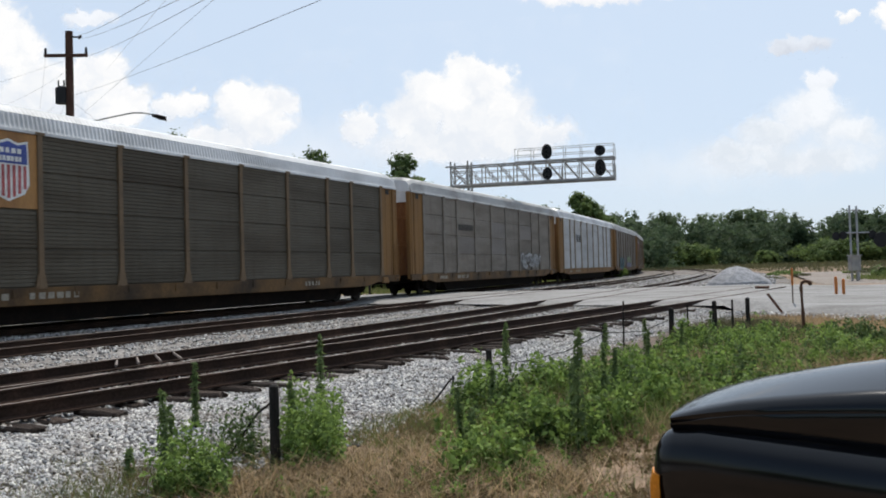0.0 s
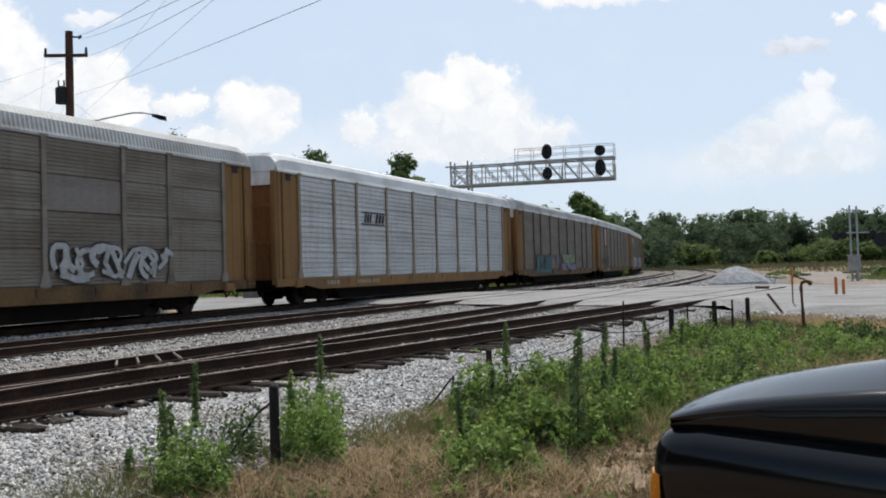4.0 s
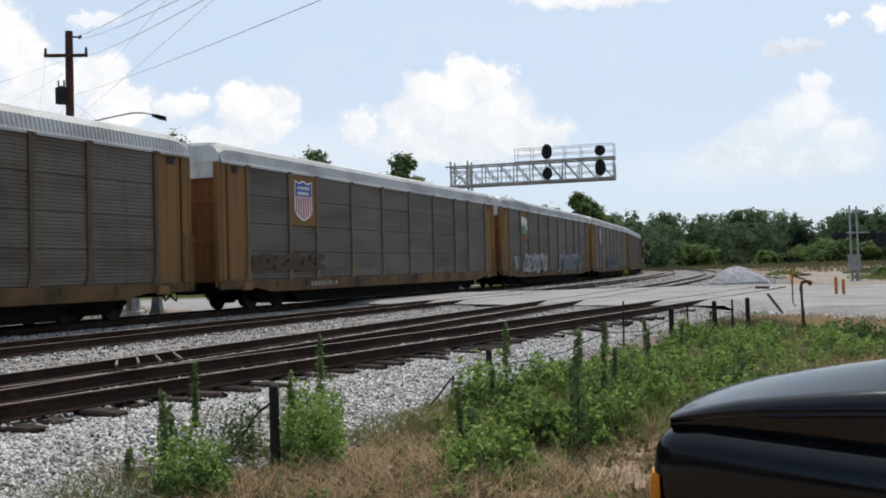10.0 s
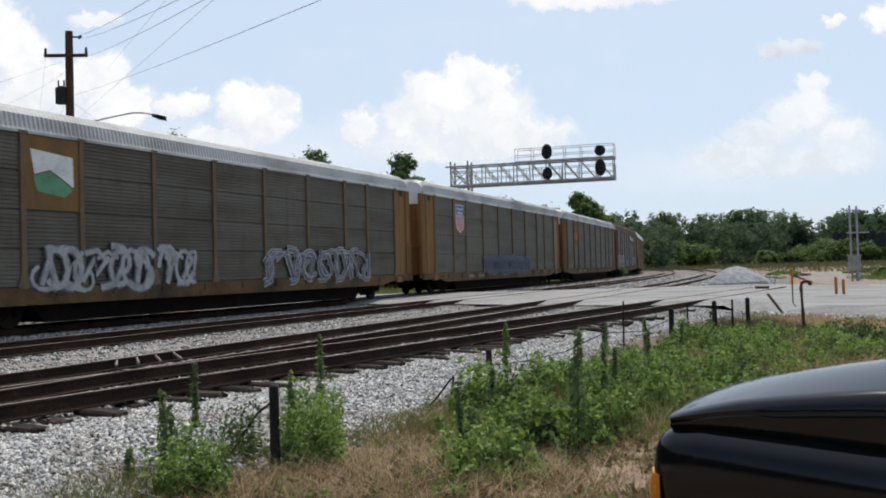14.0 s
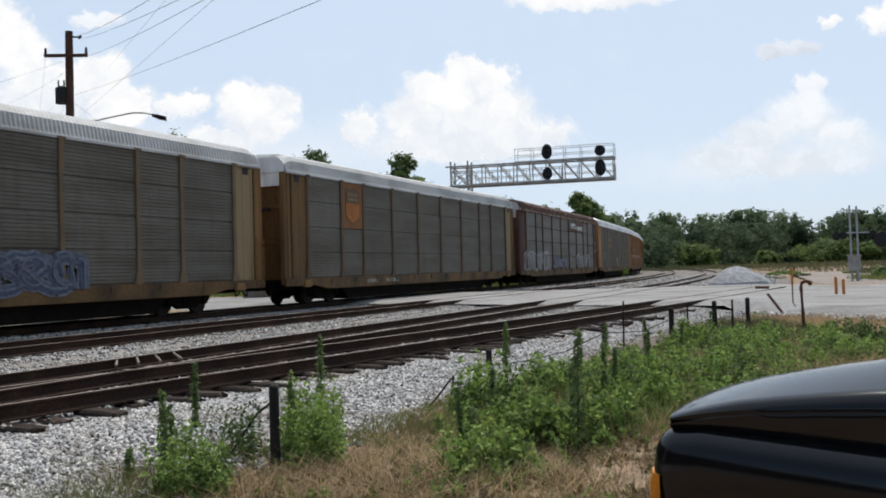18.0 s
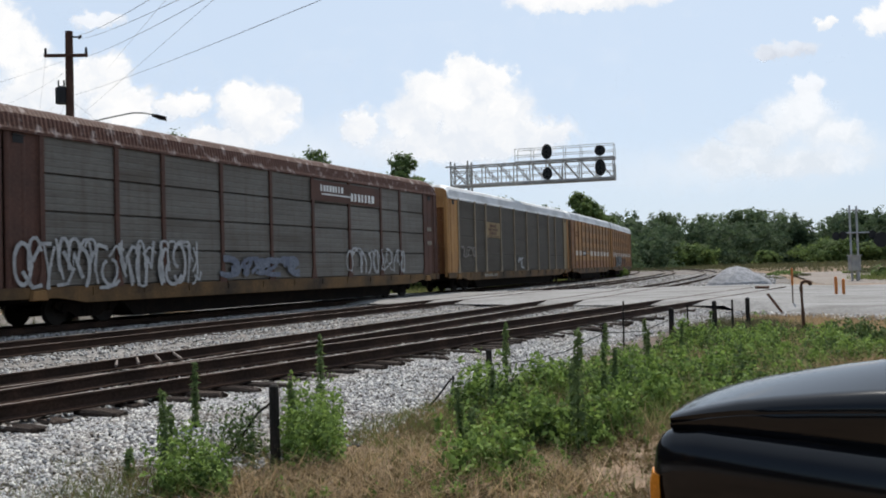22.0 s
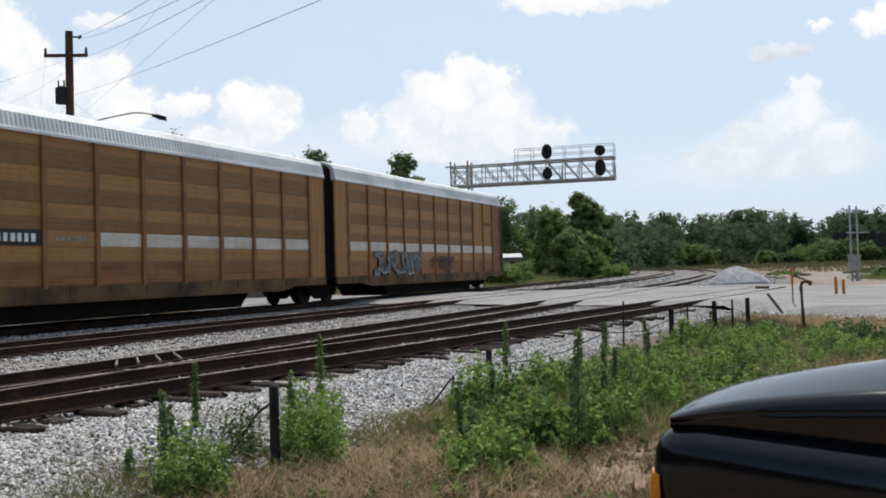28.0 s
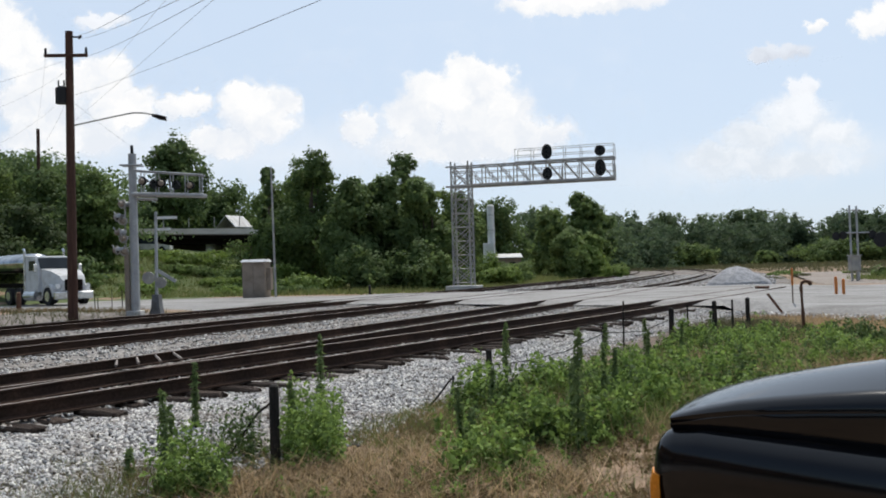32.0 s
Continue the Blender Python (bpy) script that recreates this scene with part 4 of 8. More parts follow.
def bars(car, name, y, z, w, h, mat, count, x=0.0, seed=1, base=HALF + 0.062):
    """Small lettering that cannot be read, as a row of bars."""
    bm = bmesh.new()
    rng = random.Random(seed)
    p = y - w / 2
    step = w / count
    for k in range(count):
        bw = step * rng.uniform(0.5, 0.8)
        box(bm, base + x, p + k * step, z - h / 2, base + x + 0.008, p + k * step + bw, z + h / 2)
    return tagged(part(name, bm, mat, car), kind="stuff")


def stroke(bm, pts, th, x):
    """A flat painted line of width th along pts (y, z), 4 mm thick."""
    rows, m = [], len(pts) - 1
    for q, (py, pz) in enumerate(pts):
        ny, nz = pts[min(q + 1, m)][0] - pts[max(q - 1, 0)][0], pts[min(q + 1, m)][1] - pts[max(q - 1, 0)][1]
        ln = math.hypot(ny, nz) or 1
        oy, oz = -nz / ln * th / 2, ny / ln * th / 2
        rows.append([(x, py - oy, pz - oz), (x, py + oy, pz + oz), (x + 0.004, py + oy, pz + oz), (x + 0.004, py - oy, pz - oz)])
    loft(bm, rows)


def arc(cy, cz, ry, rz, a0, a1, n=7):
    return [(cy + ry * math.cos(radians(a0 + (a1 - a0) * k / n)), cz + rz * math.sin(radians(a0 + (a1 - a0) * k / n))) for k in range(n + 1)]


# Loose sprayed strokes in a unit square: slashes, hooks and bowls.
STROKES = [
    [(0.1, 0.0), (0.2, 0.55), (0.15, 1.0)], arc(0.3, 0.68, 0.6, 0.32, 120, -60), arc(0.35, 0.3, 0.62, 0.3, 60, -150), arc(0.5, 0.5, 0.45, 0.42, 30, 300, 10),
    [(0.0, 0.75), (0.5, 0.9), (1.0, 0.7)], [(0.0, 0.2), (0.45, 0.05), (1.0, 0.25)], [(0.05, 0.9), (0.45, 0.35), (0.6, 0.7), (0.95, 0.05)],
    arc(0.6, 0.55, 0.35, 0.5, 200, 20), arc(0.2, 0.4, 0.7, 0.5, -60, 70), [(0.9, 1.0), (0.7, 0.5), (0.95, 0.1)],
]


def spray(car, y0, y1, z0, z1, mats, seed, label, strokes=6, thick=0.2):
    """Sprayed piece: an interlocked mass of fat strokes over a wider darker edge, with thin highlights in the last colour."""
    rng = random.Random(seed)
    w, h = (y1 - y0) / strokes, z1 - z0
    base = HALF + 0.078
    layers = [bmesh.new() for _ in mats]
    for k in range(strokes * 2):
        ky = y0 + k * w / 2 - 0.1 * w
        for q in range(2):
            pts = rng.choice(STROKES)
            ca, sa = math.cos(rng.uniform(-0.5, 0.5)), math.sin(rng.uniform(-0.5, 0.5))
            flip = rng.choice((-1, 1))
            line_ = []
            for py, pz in pts:
                u, v = (py - 0.5) * flip, pz - 0.5
                yy = ky + w * (0.5 + (u * ca - v * sa) * 0.95)
                zz = z0 + h * (0.5 + max(-0.5, min(0.5, u * sa + v * ca)) * (0.98 - thick / h))
                line_.append((min(max(yy, y0), y1), zz))
            th = thick * rng.uniform(0.6, 1.25)
            x = base + 0.0004 * (k * 2 + q)
            if len(mats) > 1:
                stroke(layers[1], line_, th * 1.6, x)
            stroke(layers[0], line_, th, x + 0.022)
            if len(mats) > 2:
                stroke(layers[2], [(py + th * 0.12, pz + th * 0.15) for py, pz in line_], th * 0.28, x + 0.044)
    for bm, mat in zip(layers, mats):
        tagged(part("graffiti", bm, mat, car, label), kind="stuff")


def carrier(label, panel, post, corner, door, roof, sill, marks=None, arch=None, tail=None, slots=False):
    """tail: another colour of the end sheets at the trailing end."""
    car = thing("autorack_car", label, "railway car", group="covered car carriers of the train")
    L = BODY / 2
    share("underframe", MESH["under"], car)
    for y in (-10.1, 10.1):
        truck(car, y)
    share("coupler", MESH["coupler"], car, pose(0, L, 0))
    share("coupler", MESH["coupler"], car, pose(0, -L, 0) @ FLIP)
    share("roof", MESH["roof"], car, None, "", roof)
    for y, r in ((L - 0.22, 0), (-L + 0.22, 180)):
        share("end_door", MESH["door"], car, pose(0, y, 0, 0, 0, r), "", door)
        share("end_arch", MESH["arch"], car, pose(0, y + (0.08 if r == 0 else -0.08), 0, 0, 0, r), "", arch or M_WHITEROOF)
    if slots:
        for e, z in ((-1, 3.78), (1, 3.78)):
            share("door_slot", MESH["slot"], car, pose(0.35, e * (L - 0.16), z))
    for side in (1, -1):
        turn = pose(0, 0, 0) if side > 0 else FLIP
        share("side_sill", MESH["sill"], car, turn @ pose(HALF + 0.02, 0, 0), "", sill)
        for e in (-1, 1):
            skin = tail if tail and e * side > 0 else corner
            share("corner_panel", MESH["corner"], car, turn @ pose(HALF, e * (L - END_POST - SEAM - CORNER / 2), 0), "", skin)
            share("end_post", MESH["end_post"], car, turn @ pose(HALF, e * (L - END_POST / 2), 0) @ (pose(0, 0, 0) if e > 0 else Matrix.Diagonal((1, -1, 1, 1))), "", corner)
            share("corner_vent", MESH["vent"], car, turn @ pose(HALF + 0.013, e * (L - END_POST - SEAM - 0.42), EAVE - 0.2))
            share("jacking_pad", MESH["pad"], car, turn @ pose(HALF + 0.07, e * (L - 1.5), 0), "", M_ENDDULL)
        share("ladder", MESH["ladder"], car, turn @ pose(HALF + 0.1, L - 0.25, 0), "", corner)
        y = -sum(BAY_W) / 2
        share("side_post", MESH["post"], car, turn @ pose(HALF, y, 0), "", post)
        for w in BAY_W:
            share("side_panel", (DEEP if panel is M_PLIGHT else SEAMED if panel is M_PGREY else MESH)[w], car, turn @ pose(HALF, y + w / 2, 0), "", panel)
            y += w
            share("side_post", MESH["post"], car, turn @ pose(HALF, y, 0), "", post)
    if marks:
        marks(car)
    return car


def bay(k):
    """Centre of bay k, counted from the leading end."""
    return -sum(BAY_W) / 2 + sum(BAY_W[:k]) + BAY_W[k] / 2


ROW = (EAVE - SILL1) / 4


def shield(car, faded=False, back=None):
    """Emblem sheet over the two upper rows of the narrow bay, with a striped shield in a pale border."""
    y, z = bay(1), EAVE - ROW
    plate(car, "emblem_panel", y, z, BAY_W[1] - 0.17, 2 * ROW - 0.06, back or M_ENDDULL, -0.055, 0.012, "orange emblem sheet")

    def outline(s):
        pts = [(-0.62, 0.78), (-0.30, 0.70), (0.0, 0.80), (0.30, 0.70), (0.62, 0.78), (0.66, -0.35), (0.50, -0.62), (0.0, -0.82), (-0.50, -0.62), (-0.66, -0.35)]
        return [(y + a * s, z + b * s) for a, b in pts]
    white, blue, red = (M_ENDDARK, M_POSTRUST, M_ORANGE) if faded else (M_LOGOWHITE, M_LOGOBLUE, M_LOGORED)
    x = HALF + 0.041
    bm = bmesh.new()
    loft(bm, [[(q, a, b) for a, b in outline(1.0)] for q in (x, x + 0.006)])
    part("emblem_border", bm, white, car)
    bm = bmesh.new()
    pts = [(-0.57, 0.71), (-0.29, 0.64), (0.0, 0.73), (0.29, 0.64), (0.57, 0.71), (0.6, 0.16), (-0.6, 0.16)]
    loft(bm, [[(q, y + a, z + b) for a, b in pts] for q in (x + 0.010, x + 0.014)])
    part("emblem_field", bm, blue, car)
    for k in range(7):
        o = (k - 3) * 0.17
        low = -0.74 + 0.26 * (abs(o) / 0.51) ** 1.6
        bm = bmesh.new()
        box(bm, x + 0.010, y + o - 0.046, z + low, x + 0.014, y + o + 0.046, z + 0.12)
        part("emblem_stripe", bm, red, car)
    for dz, n, q in ((0.49, 5, 3), (0.28, 7, 5)):
        bars(car, "emblem_lettering", y, z + dz, 0.9, 0.13, M_CREAM if faded else white, n, 0.0, q, x + 0.018)


def sill_text(car, y, w=2.4, n=10, seed=2):
    bars(car, "reporting_mark", y, 0.86, w, 0.17, M_SILLTEXT, n, 0.012, seed)


def marks_0(c):
    shield(c, False, M_YELLOW)
    sill_text(c, -9.0, 1.3, 4, 3), sill_text(c, -6.9, 1.8, 6, 13), sill_text(c, 6.1, 1.2, 5, 4)


def marks_1(c):
    bars(c, "lettering", bay(2), 3.62, 2.44, 0.36, M_LOGODIM, 9, -0.02, 7)
    spray(c, 4.5, 9.4, 1.15, 2.3, [M_GRAFWHITE, M_LOGODIM], 11, "silver sprayed tag", 5, 0.2)
    sill_text(c, -9.6, 1.1, 4, 5), sill_text(c, -6.6, 1.9, 6, 15)
    for k, r in ((4, 2), (4, 1), (6, 2), (2, 1)):
        plate(c, "patch_panel", bay(k), SILL1 + ROW * (r + 0.5), 2.74, ROW - 0.1, M_PPATCH, -0.06, 0.006)


def marks_2(c):
    y, z, x = bay(2) + 0.2, 3.66, HALF + 0.045
    for o, w, m in ((-0.62, 0.75, M_LOGOBLACK), (0.55, 0.95, M_LOGOBLACK)):
        bm = bmesh.new()
        for k in range(3):
            a = y + o - w / 2 + k * w / 3
            loft(bm, [[(q, a, z - 0.2), (q, a + w * 0.2, z - 0.2), (q, a + w * 0.32, z + 0.2), (q, a + w * 0.12, z + 0.2)] for q in (x, x + 0.008)])
        part("emblem", bm, m, c, "black slanted emblem bars")
    for dz in (0.26, -0.27):
        plate(c, "emblem_rule", y - 0.1, z + dz, 2.3, 0.06, M_LOGOBLACK, -0.034, 0.008)
    sill_text(c, -9.6, 1.1, 4, 8), sill_text(c, -6.4, 2.2, 9, 18)


def marks_3(c):
    spray(c, -9.1, -4.6, 0.75, 2.15, [M_GRAFTEAL, M_LOGODIM], 21, "teal sprayed tag", 8, 0.2)
    spray(c, -1.0, 3.9, 1.5, 2.3, [M_GRAFGREEN, M_LOGODIM], 23, "green sprayed tag", 5, 0.2)
    spray(c, -1.2, 4.2, 0.95, 1.55, [M_GRAFVIOLET], 25, "violet sprayed tag", 6, 0.2)
    spray(c, -2.9, -2.0, 1.3, 2.2, [M_GRAFVIOLET], 27, "small violet tag", 2, 0.12)


def marks_4(c):
    shield(c)
    spray(c, -12.0, -7.0, 1.35, 2.1, [M_RUSTTAG], 37, "faded rust red tag", 5, 0.2)
    sill_text(c, -6.9, 2.2, 8, 6)


def marks_5(c):
    y, z, x = bay(1), EAVE - ROW, HALF + 0.041
    plate(c, "emblem_panel", y, z, BAY_W[1] - 0.17, 2 * ROW - 0.06, M_ENDDULL, -0.055, 0.012, "orange emblem sheet")
    bm = bmesh.new()
    loft(bm, [[(q, y - 0.75, z + 0.62), (q, y + 0.7, z + 0.5), (q, y + 0.72, z - 0.35), (q, y + 0.3, z - 0.1), (q, y - 0.1, z + 0.1), (q, y - 0.62, z - 0.05)] for q in (x, x + 0.006)])
    part("emblem", bm, M_LOGOWHITE, c, "white flag emblem")
    bm = bmesh.new()
    loft(bm, [[(q, y - 0.66, z - 0.1), (q, y - 0.1, z + 0.06), (q, y + 0.3, z - 0.14), (q, y + 0.7, z - 0.4), (q, y + 0.4, z - 0.62), (q, y - 0.55, z - 0.5)] for q in (x, x + 0.006)])
    part("emblem", bm, M_LOGOGREEN, c, "green field of the emblem")
    spray(c, -9.2, -2.6, 0.85, 2.3, [M_GRAFWHITE, M_GRAFBLUE], 31, "silver sprayed tag", 7, 0.16)
    spray(c, 0.9, 9.3, 0.85, 2.3, [M_GRAFBLUE, M_GRAFWHITE, M_GRAFWHITE], 33, "silver outlined tag", 7, 0.18)
    spray(c, -11.3, -10.5, 1.2, 2.1, [M_GRAFWHITE], 35, "small white tag", 2, 0.1)


def marks_6(c):
    shield(c, False, M_POSTDULL)
    spray(c, -4.6, 5.1, 0.85, 2.1, [M_GRAFSLATE, M_GRAFBLUE, M_GRAFBLUE], 41, "long slate blue sprayed tag", 9, 0.26)
    sill_text(c, -6.6, 1.2, 5, 6), sill_text(c, -5.0, 1.0, 4, 16)


def marks_7(c):
    shield(c, True, M_DOOR)
    sill_text(c, -6.6, 1.2, 5, 12), sill_text(c, -4.6, 1.4, 6, 22)


def marks_8(c):
    plate(c, "name_board", 4.25, 4.62, 5.9, 0.82, M_BROWN, 0.0, 0.012, "rust brown name board")
    bars(c, "board_lettering", 2.95, 4.74, 1.9, 0.26, M_LOGOWHITE, 8, 0.014, 3, HALF + 0.09)
    bars(c, "board_lettering", 5.6, 4.50, 2.2, 0.34, M_LOGOWHITE, 7, 0.014, 4, HALF + 0.09)
    plate(c, "board_rule", 3.4, 4.5, 2.6, 0.06, M_LOGOWHITE, 0.014)
    spray(c, -13.1, -5.7, 0.95, 2.45, [M_GRAFWHITE], 51, "large white sprayed tag", 11, 0.10)
    spray(c, 4.0, 9.6, 1.15, 2.35, [M_GRAFWHITE], 59, "white sprayed tag", 7, 0.08)
    spray(c, -4.6, 0.3, 1.15, 1.95, [M_GRAFBLUE], 55, "faint blue tag", 4, 0.2)
    for z in (3.35, 2.65):
        bars(c, "lettering", BODY / 2 - 1.1, z, 0.5, 0.2, M_SILLTEXT, 4, 0.0, 5)


def marks_9(c):
    z = SILL1 + 2.5 * ROW
    plate(c, "emblem_panel", bay(2), z, BAY_W[2] - 0.18, ROW - 0.08, M_CREAM, -0.055, 0.012, "dusty yellow emblem sheet")
    for dz, w, n, q in ((0.25, 1.3, 5, 6), (0.02, 1.9, 7, 7), (-0.2, 1.4, 5, 8), (-0.38, 2.3, 12, 9)):
        bars(c, "emblem_lettering", bay(2), z + dz, w, 0.15 if n < 12 else 0.06, M_BROWN, n, 0.0, q, HALF + 0.04)
    spray(c, -0.9, 0.3, 1.15, 2.0, [M_GRAFWHITE], 64, "small white tag", 1, 0.13)
    spray(c, -12.0, -9.6, 1.9, 2.6, [M_PPATCH], 66, "faint grey tag", 3, 0.08)
    sill_text(c, -6.6, 2.6, 11, 23)


CARS = [
    carrier("dark grey car carrier with dull orange posts and white roof", M_PDEEP, M_POSTDULL, M_ENDDULL, M_DOOR, M_WHITEROOF, M_SILLDULL, marks_0),
    carrier("dusty grey car carrier with orange ends and silver tag", M_PMID, M_PMID, M_ENDDULL, M_DOOR, M_GREYROOF, M_SILLDULL, marks_1),
    carrier("pale grey car carrier with orange posts and black lettering", M_PLIGHT, M_POSTPALE, M_ENDDULL, M_DOOR, M_WHITEROOF, M_ENDDULL, marks_2),
    carrier("brownish grey car carrier with teal and green tags", M_PBROWN, M_POSTRUST, M_ENDDULL, M_DOOR, M_GREYROOF, M_SILLDULL, marks_3),
    carrier("grey car carrier with shield emblem and orange ends", M_PDARK, M_POSTDULL, M_ENDDULL, M_DOOR, M_GREYROOF, M_SILLDULL, marks_4),
    carrier("dark grey car carrier with silver tags and white emblem", M_PDARK, M_POSTDULL, M_ENDDULL, M_DOOR, M_GREYROOF, M_SILLDULL, marks_5),
    carrier("dark grey car carrier with a long slate blue tag", M_PDARK, M_POSTDULL, M_ENDDULL, M_DOOR, M_GREYROOF, M_SILLDULL, marks_6, None, M_CREAM),
    carrier("dark brownish car carrier with a faded orange emblem", M_PDARK, M_POSTRUST, M_ENDDARK, M_DOORDARK, M_GREYROOF, M_SILLDULL, marks_7, None, M_CREAM, True),
    carrier("grey and rust brown car carrier with white tags", M_PGREY, M_BROWN, M_BROWN, M_BROWN, M_RUSTROOF, M_SILLDULL, marks_8, M_GREYROOF, None, True),
    carrier("dark grey car carrier with yellow posts and ends", M_PSOOT, M_POSTPALE, M_YELLOW, M_DOOR, M_WHITEROOF, M_SILLDULL, marks_9, M_YELLOW, M_CREAM, True),
]

# The last vehicle: two short yellow units sharing the middle bogie.
UNIT, ARTIC = 20.95, 322.72      # ARTIC: where the shared bogie stands when the clip starts
U_EAVE = 5.17
U_POSTS = [-9.355 + 1.89 * k for k in range(9)] + [7.415, 9.065]
U_MESH = {"roof": roof_mesh(UNIT, 6.0, U_EAVE, 0.0), "under": underframe_mesh(UNIT), "sill": sill_mesh(UNIT), "post": post_mesh(False, U_EAVE), "first": end_corner_mesh(1.12, U_EAVE), "last": end_corner_mesh(1.41, U_EAVE)}
BANDS = [(SILL1, 1.3, M_PYELLOWMID), (1.3, 1.75, M_PYELLOWMID), (1.75, 2.19, M_PYELLOW), (2.19, 2.60, M_STRIPE), (2.60, 2.95, M_PYELLOWDARK), (2.95, 3.35, M_PYELLOW), (3.35, 3.82, M_PYELLOWDARK), (3.82, 4.3, M_PYELLOW), (4.3, 4.85, M_PYELLOWDARK), (4.85, U_EAVE, M_PYELLOW)]
U_PANEL = {w: [plain_panel_mesh(w - 0.1, a, b) for a, b, _ in BANDS] for w in (1.89, 1.65)}


def articulation_mesh():
    """Dark flexible roof hood and side bellows between the two units."""
    bm = bmesh.new()
    for k in range(4):
        y = -0.41 + k * 0.22
        prof = [(1.36, 0.95), (1.38, U_EAVE), (1.36, U_EAVE + 0.45), (1.2, U_EAVE + 0.62), (0.0, U_EAVE + 0.74)]
        pts = prof + [(-x, z) for x, z in prof[-2::-1]]
        loft(bm, [[(x, q, z) for x, z in pts] for q in (y, y + 0.14)])
    return mesh_of("bellows", bm, M_DARKSTEEL)


def yellow_unit(label, tail, marks):
    """A unit; its free end looks back along the railway when tail is set, forward when not."""
    car = thing("articulated_autorack_unit", label, "railway car", group="yellow articulated car carrier")
    way = 1 if tail else -1
    L = UNIT / 2
    share("underframe", U_MESH["under"], car)
    truck(car, way * 7.4)
    if not tail:
        truck(car, L + 0.43)
        share("bellows", articulation_mesh(), car, pose(0, L + 0.43, 0), "black rubber bellows")
    share("roof", U_MESH["roof"], car, None, "", M_WHITEROOF)
    for e in (-1, 1):
        # Doors at the middle gap are near-black: its shade is in their colour.
        share("end_door", MESH["door"], car, pose(0, e * (L - 0.15), 0, 0, 0, 0 if e > 0 else 180), "", M_ENDDULL if e == way else M_POST)
    for side in (1, -1):
        turn = pose(0, 0, 0) if side > 0 else FLIP
        share("side_sill", U_MESH["sill"], car, turn @ pose(HALF + 0.02, 0, 0), "", M_SILLDULL)
        f = way * side
        share("corner_panel", U_MESH["first"], car, turn @ pose(HALF, f * (-L + 0.56), 0), "", M_PYELLOW)
        share("corner_panel", U_MESH["last"], car, turn @ pose(HALF, f * (L - 0.705), 0), "", M_PYPOST)
        for k, y in enumerate(U_POSTS):
            share("side_post", U_MESH["post"], car, turn @ pose(HALF, f * y, 0), "", M_PYPOST)
            if k < 10:
                w = 1.89 if k < 8 else 1.65
                for me, (a, b, mat) in zip(U_PANEL[w], BANDS):
                    plain = mat is M_PYELLOWDARK and k >= 8
                    share("side_panel", me, car, turn @ pose(HALF, f * (y + w / 2), 0), "", M_PYELLOW if plain else mat)
    marks(car)
    return car


def marks_a(c):
    plate(c, "number_field", -4.82, 2.395, 1.72, 0.42, M_LOGOBLACK, -0.066)
    plate(c, "number_field", -2.93, 2.395, 1.72, 0.42, M_PYELLOW, -0.066)
    bars(c, "reporting_mark", -4.75, 2.395, 1.3, 0.22, M_LOGOWHITE, 6, 0.0, 4, HALF + 0.034)
    bars(c, "reporting_mark", -2.93, 2.395, 1.2, 0.14, M_SILLTEXT, 6, 0.0, 5, HALF + 0.034)
    for z in (4.15, 3.88):
        bars(c, "lettering", -8.2, z, 1.2, 0.17, M_DOOR, 5, -0.03, 6)
    free_end(c, -1)


def marks_b(c):
    spray(c, -7.1, -1.9, 1.05, 2.22, [M_GRAFWHITE, M_GRAFTEAL, M_LOGODIM], 71, "silver and teal sprayed tag", 7, 0.18)
    spray(c, -0.6, 2.4, 1.2, 2.0, [M_RUSTTAG], 73, "faded dull red tag", 3, 0.14)
    bars(c, "reporting_mark", 6.0, 0.86, 1.9, 0.11, M_POSTDULL, 8, 0.012, 8)
    bars(c, "lettering", 8.2, 3.95, 1.1, 0.16, M_DOOR, 5, -0.03, 9)
    free_end(c, 1)


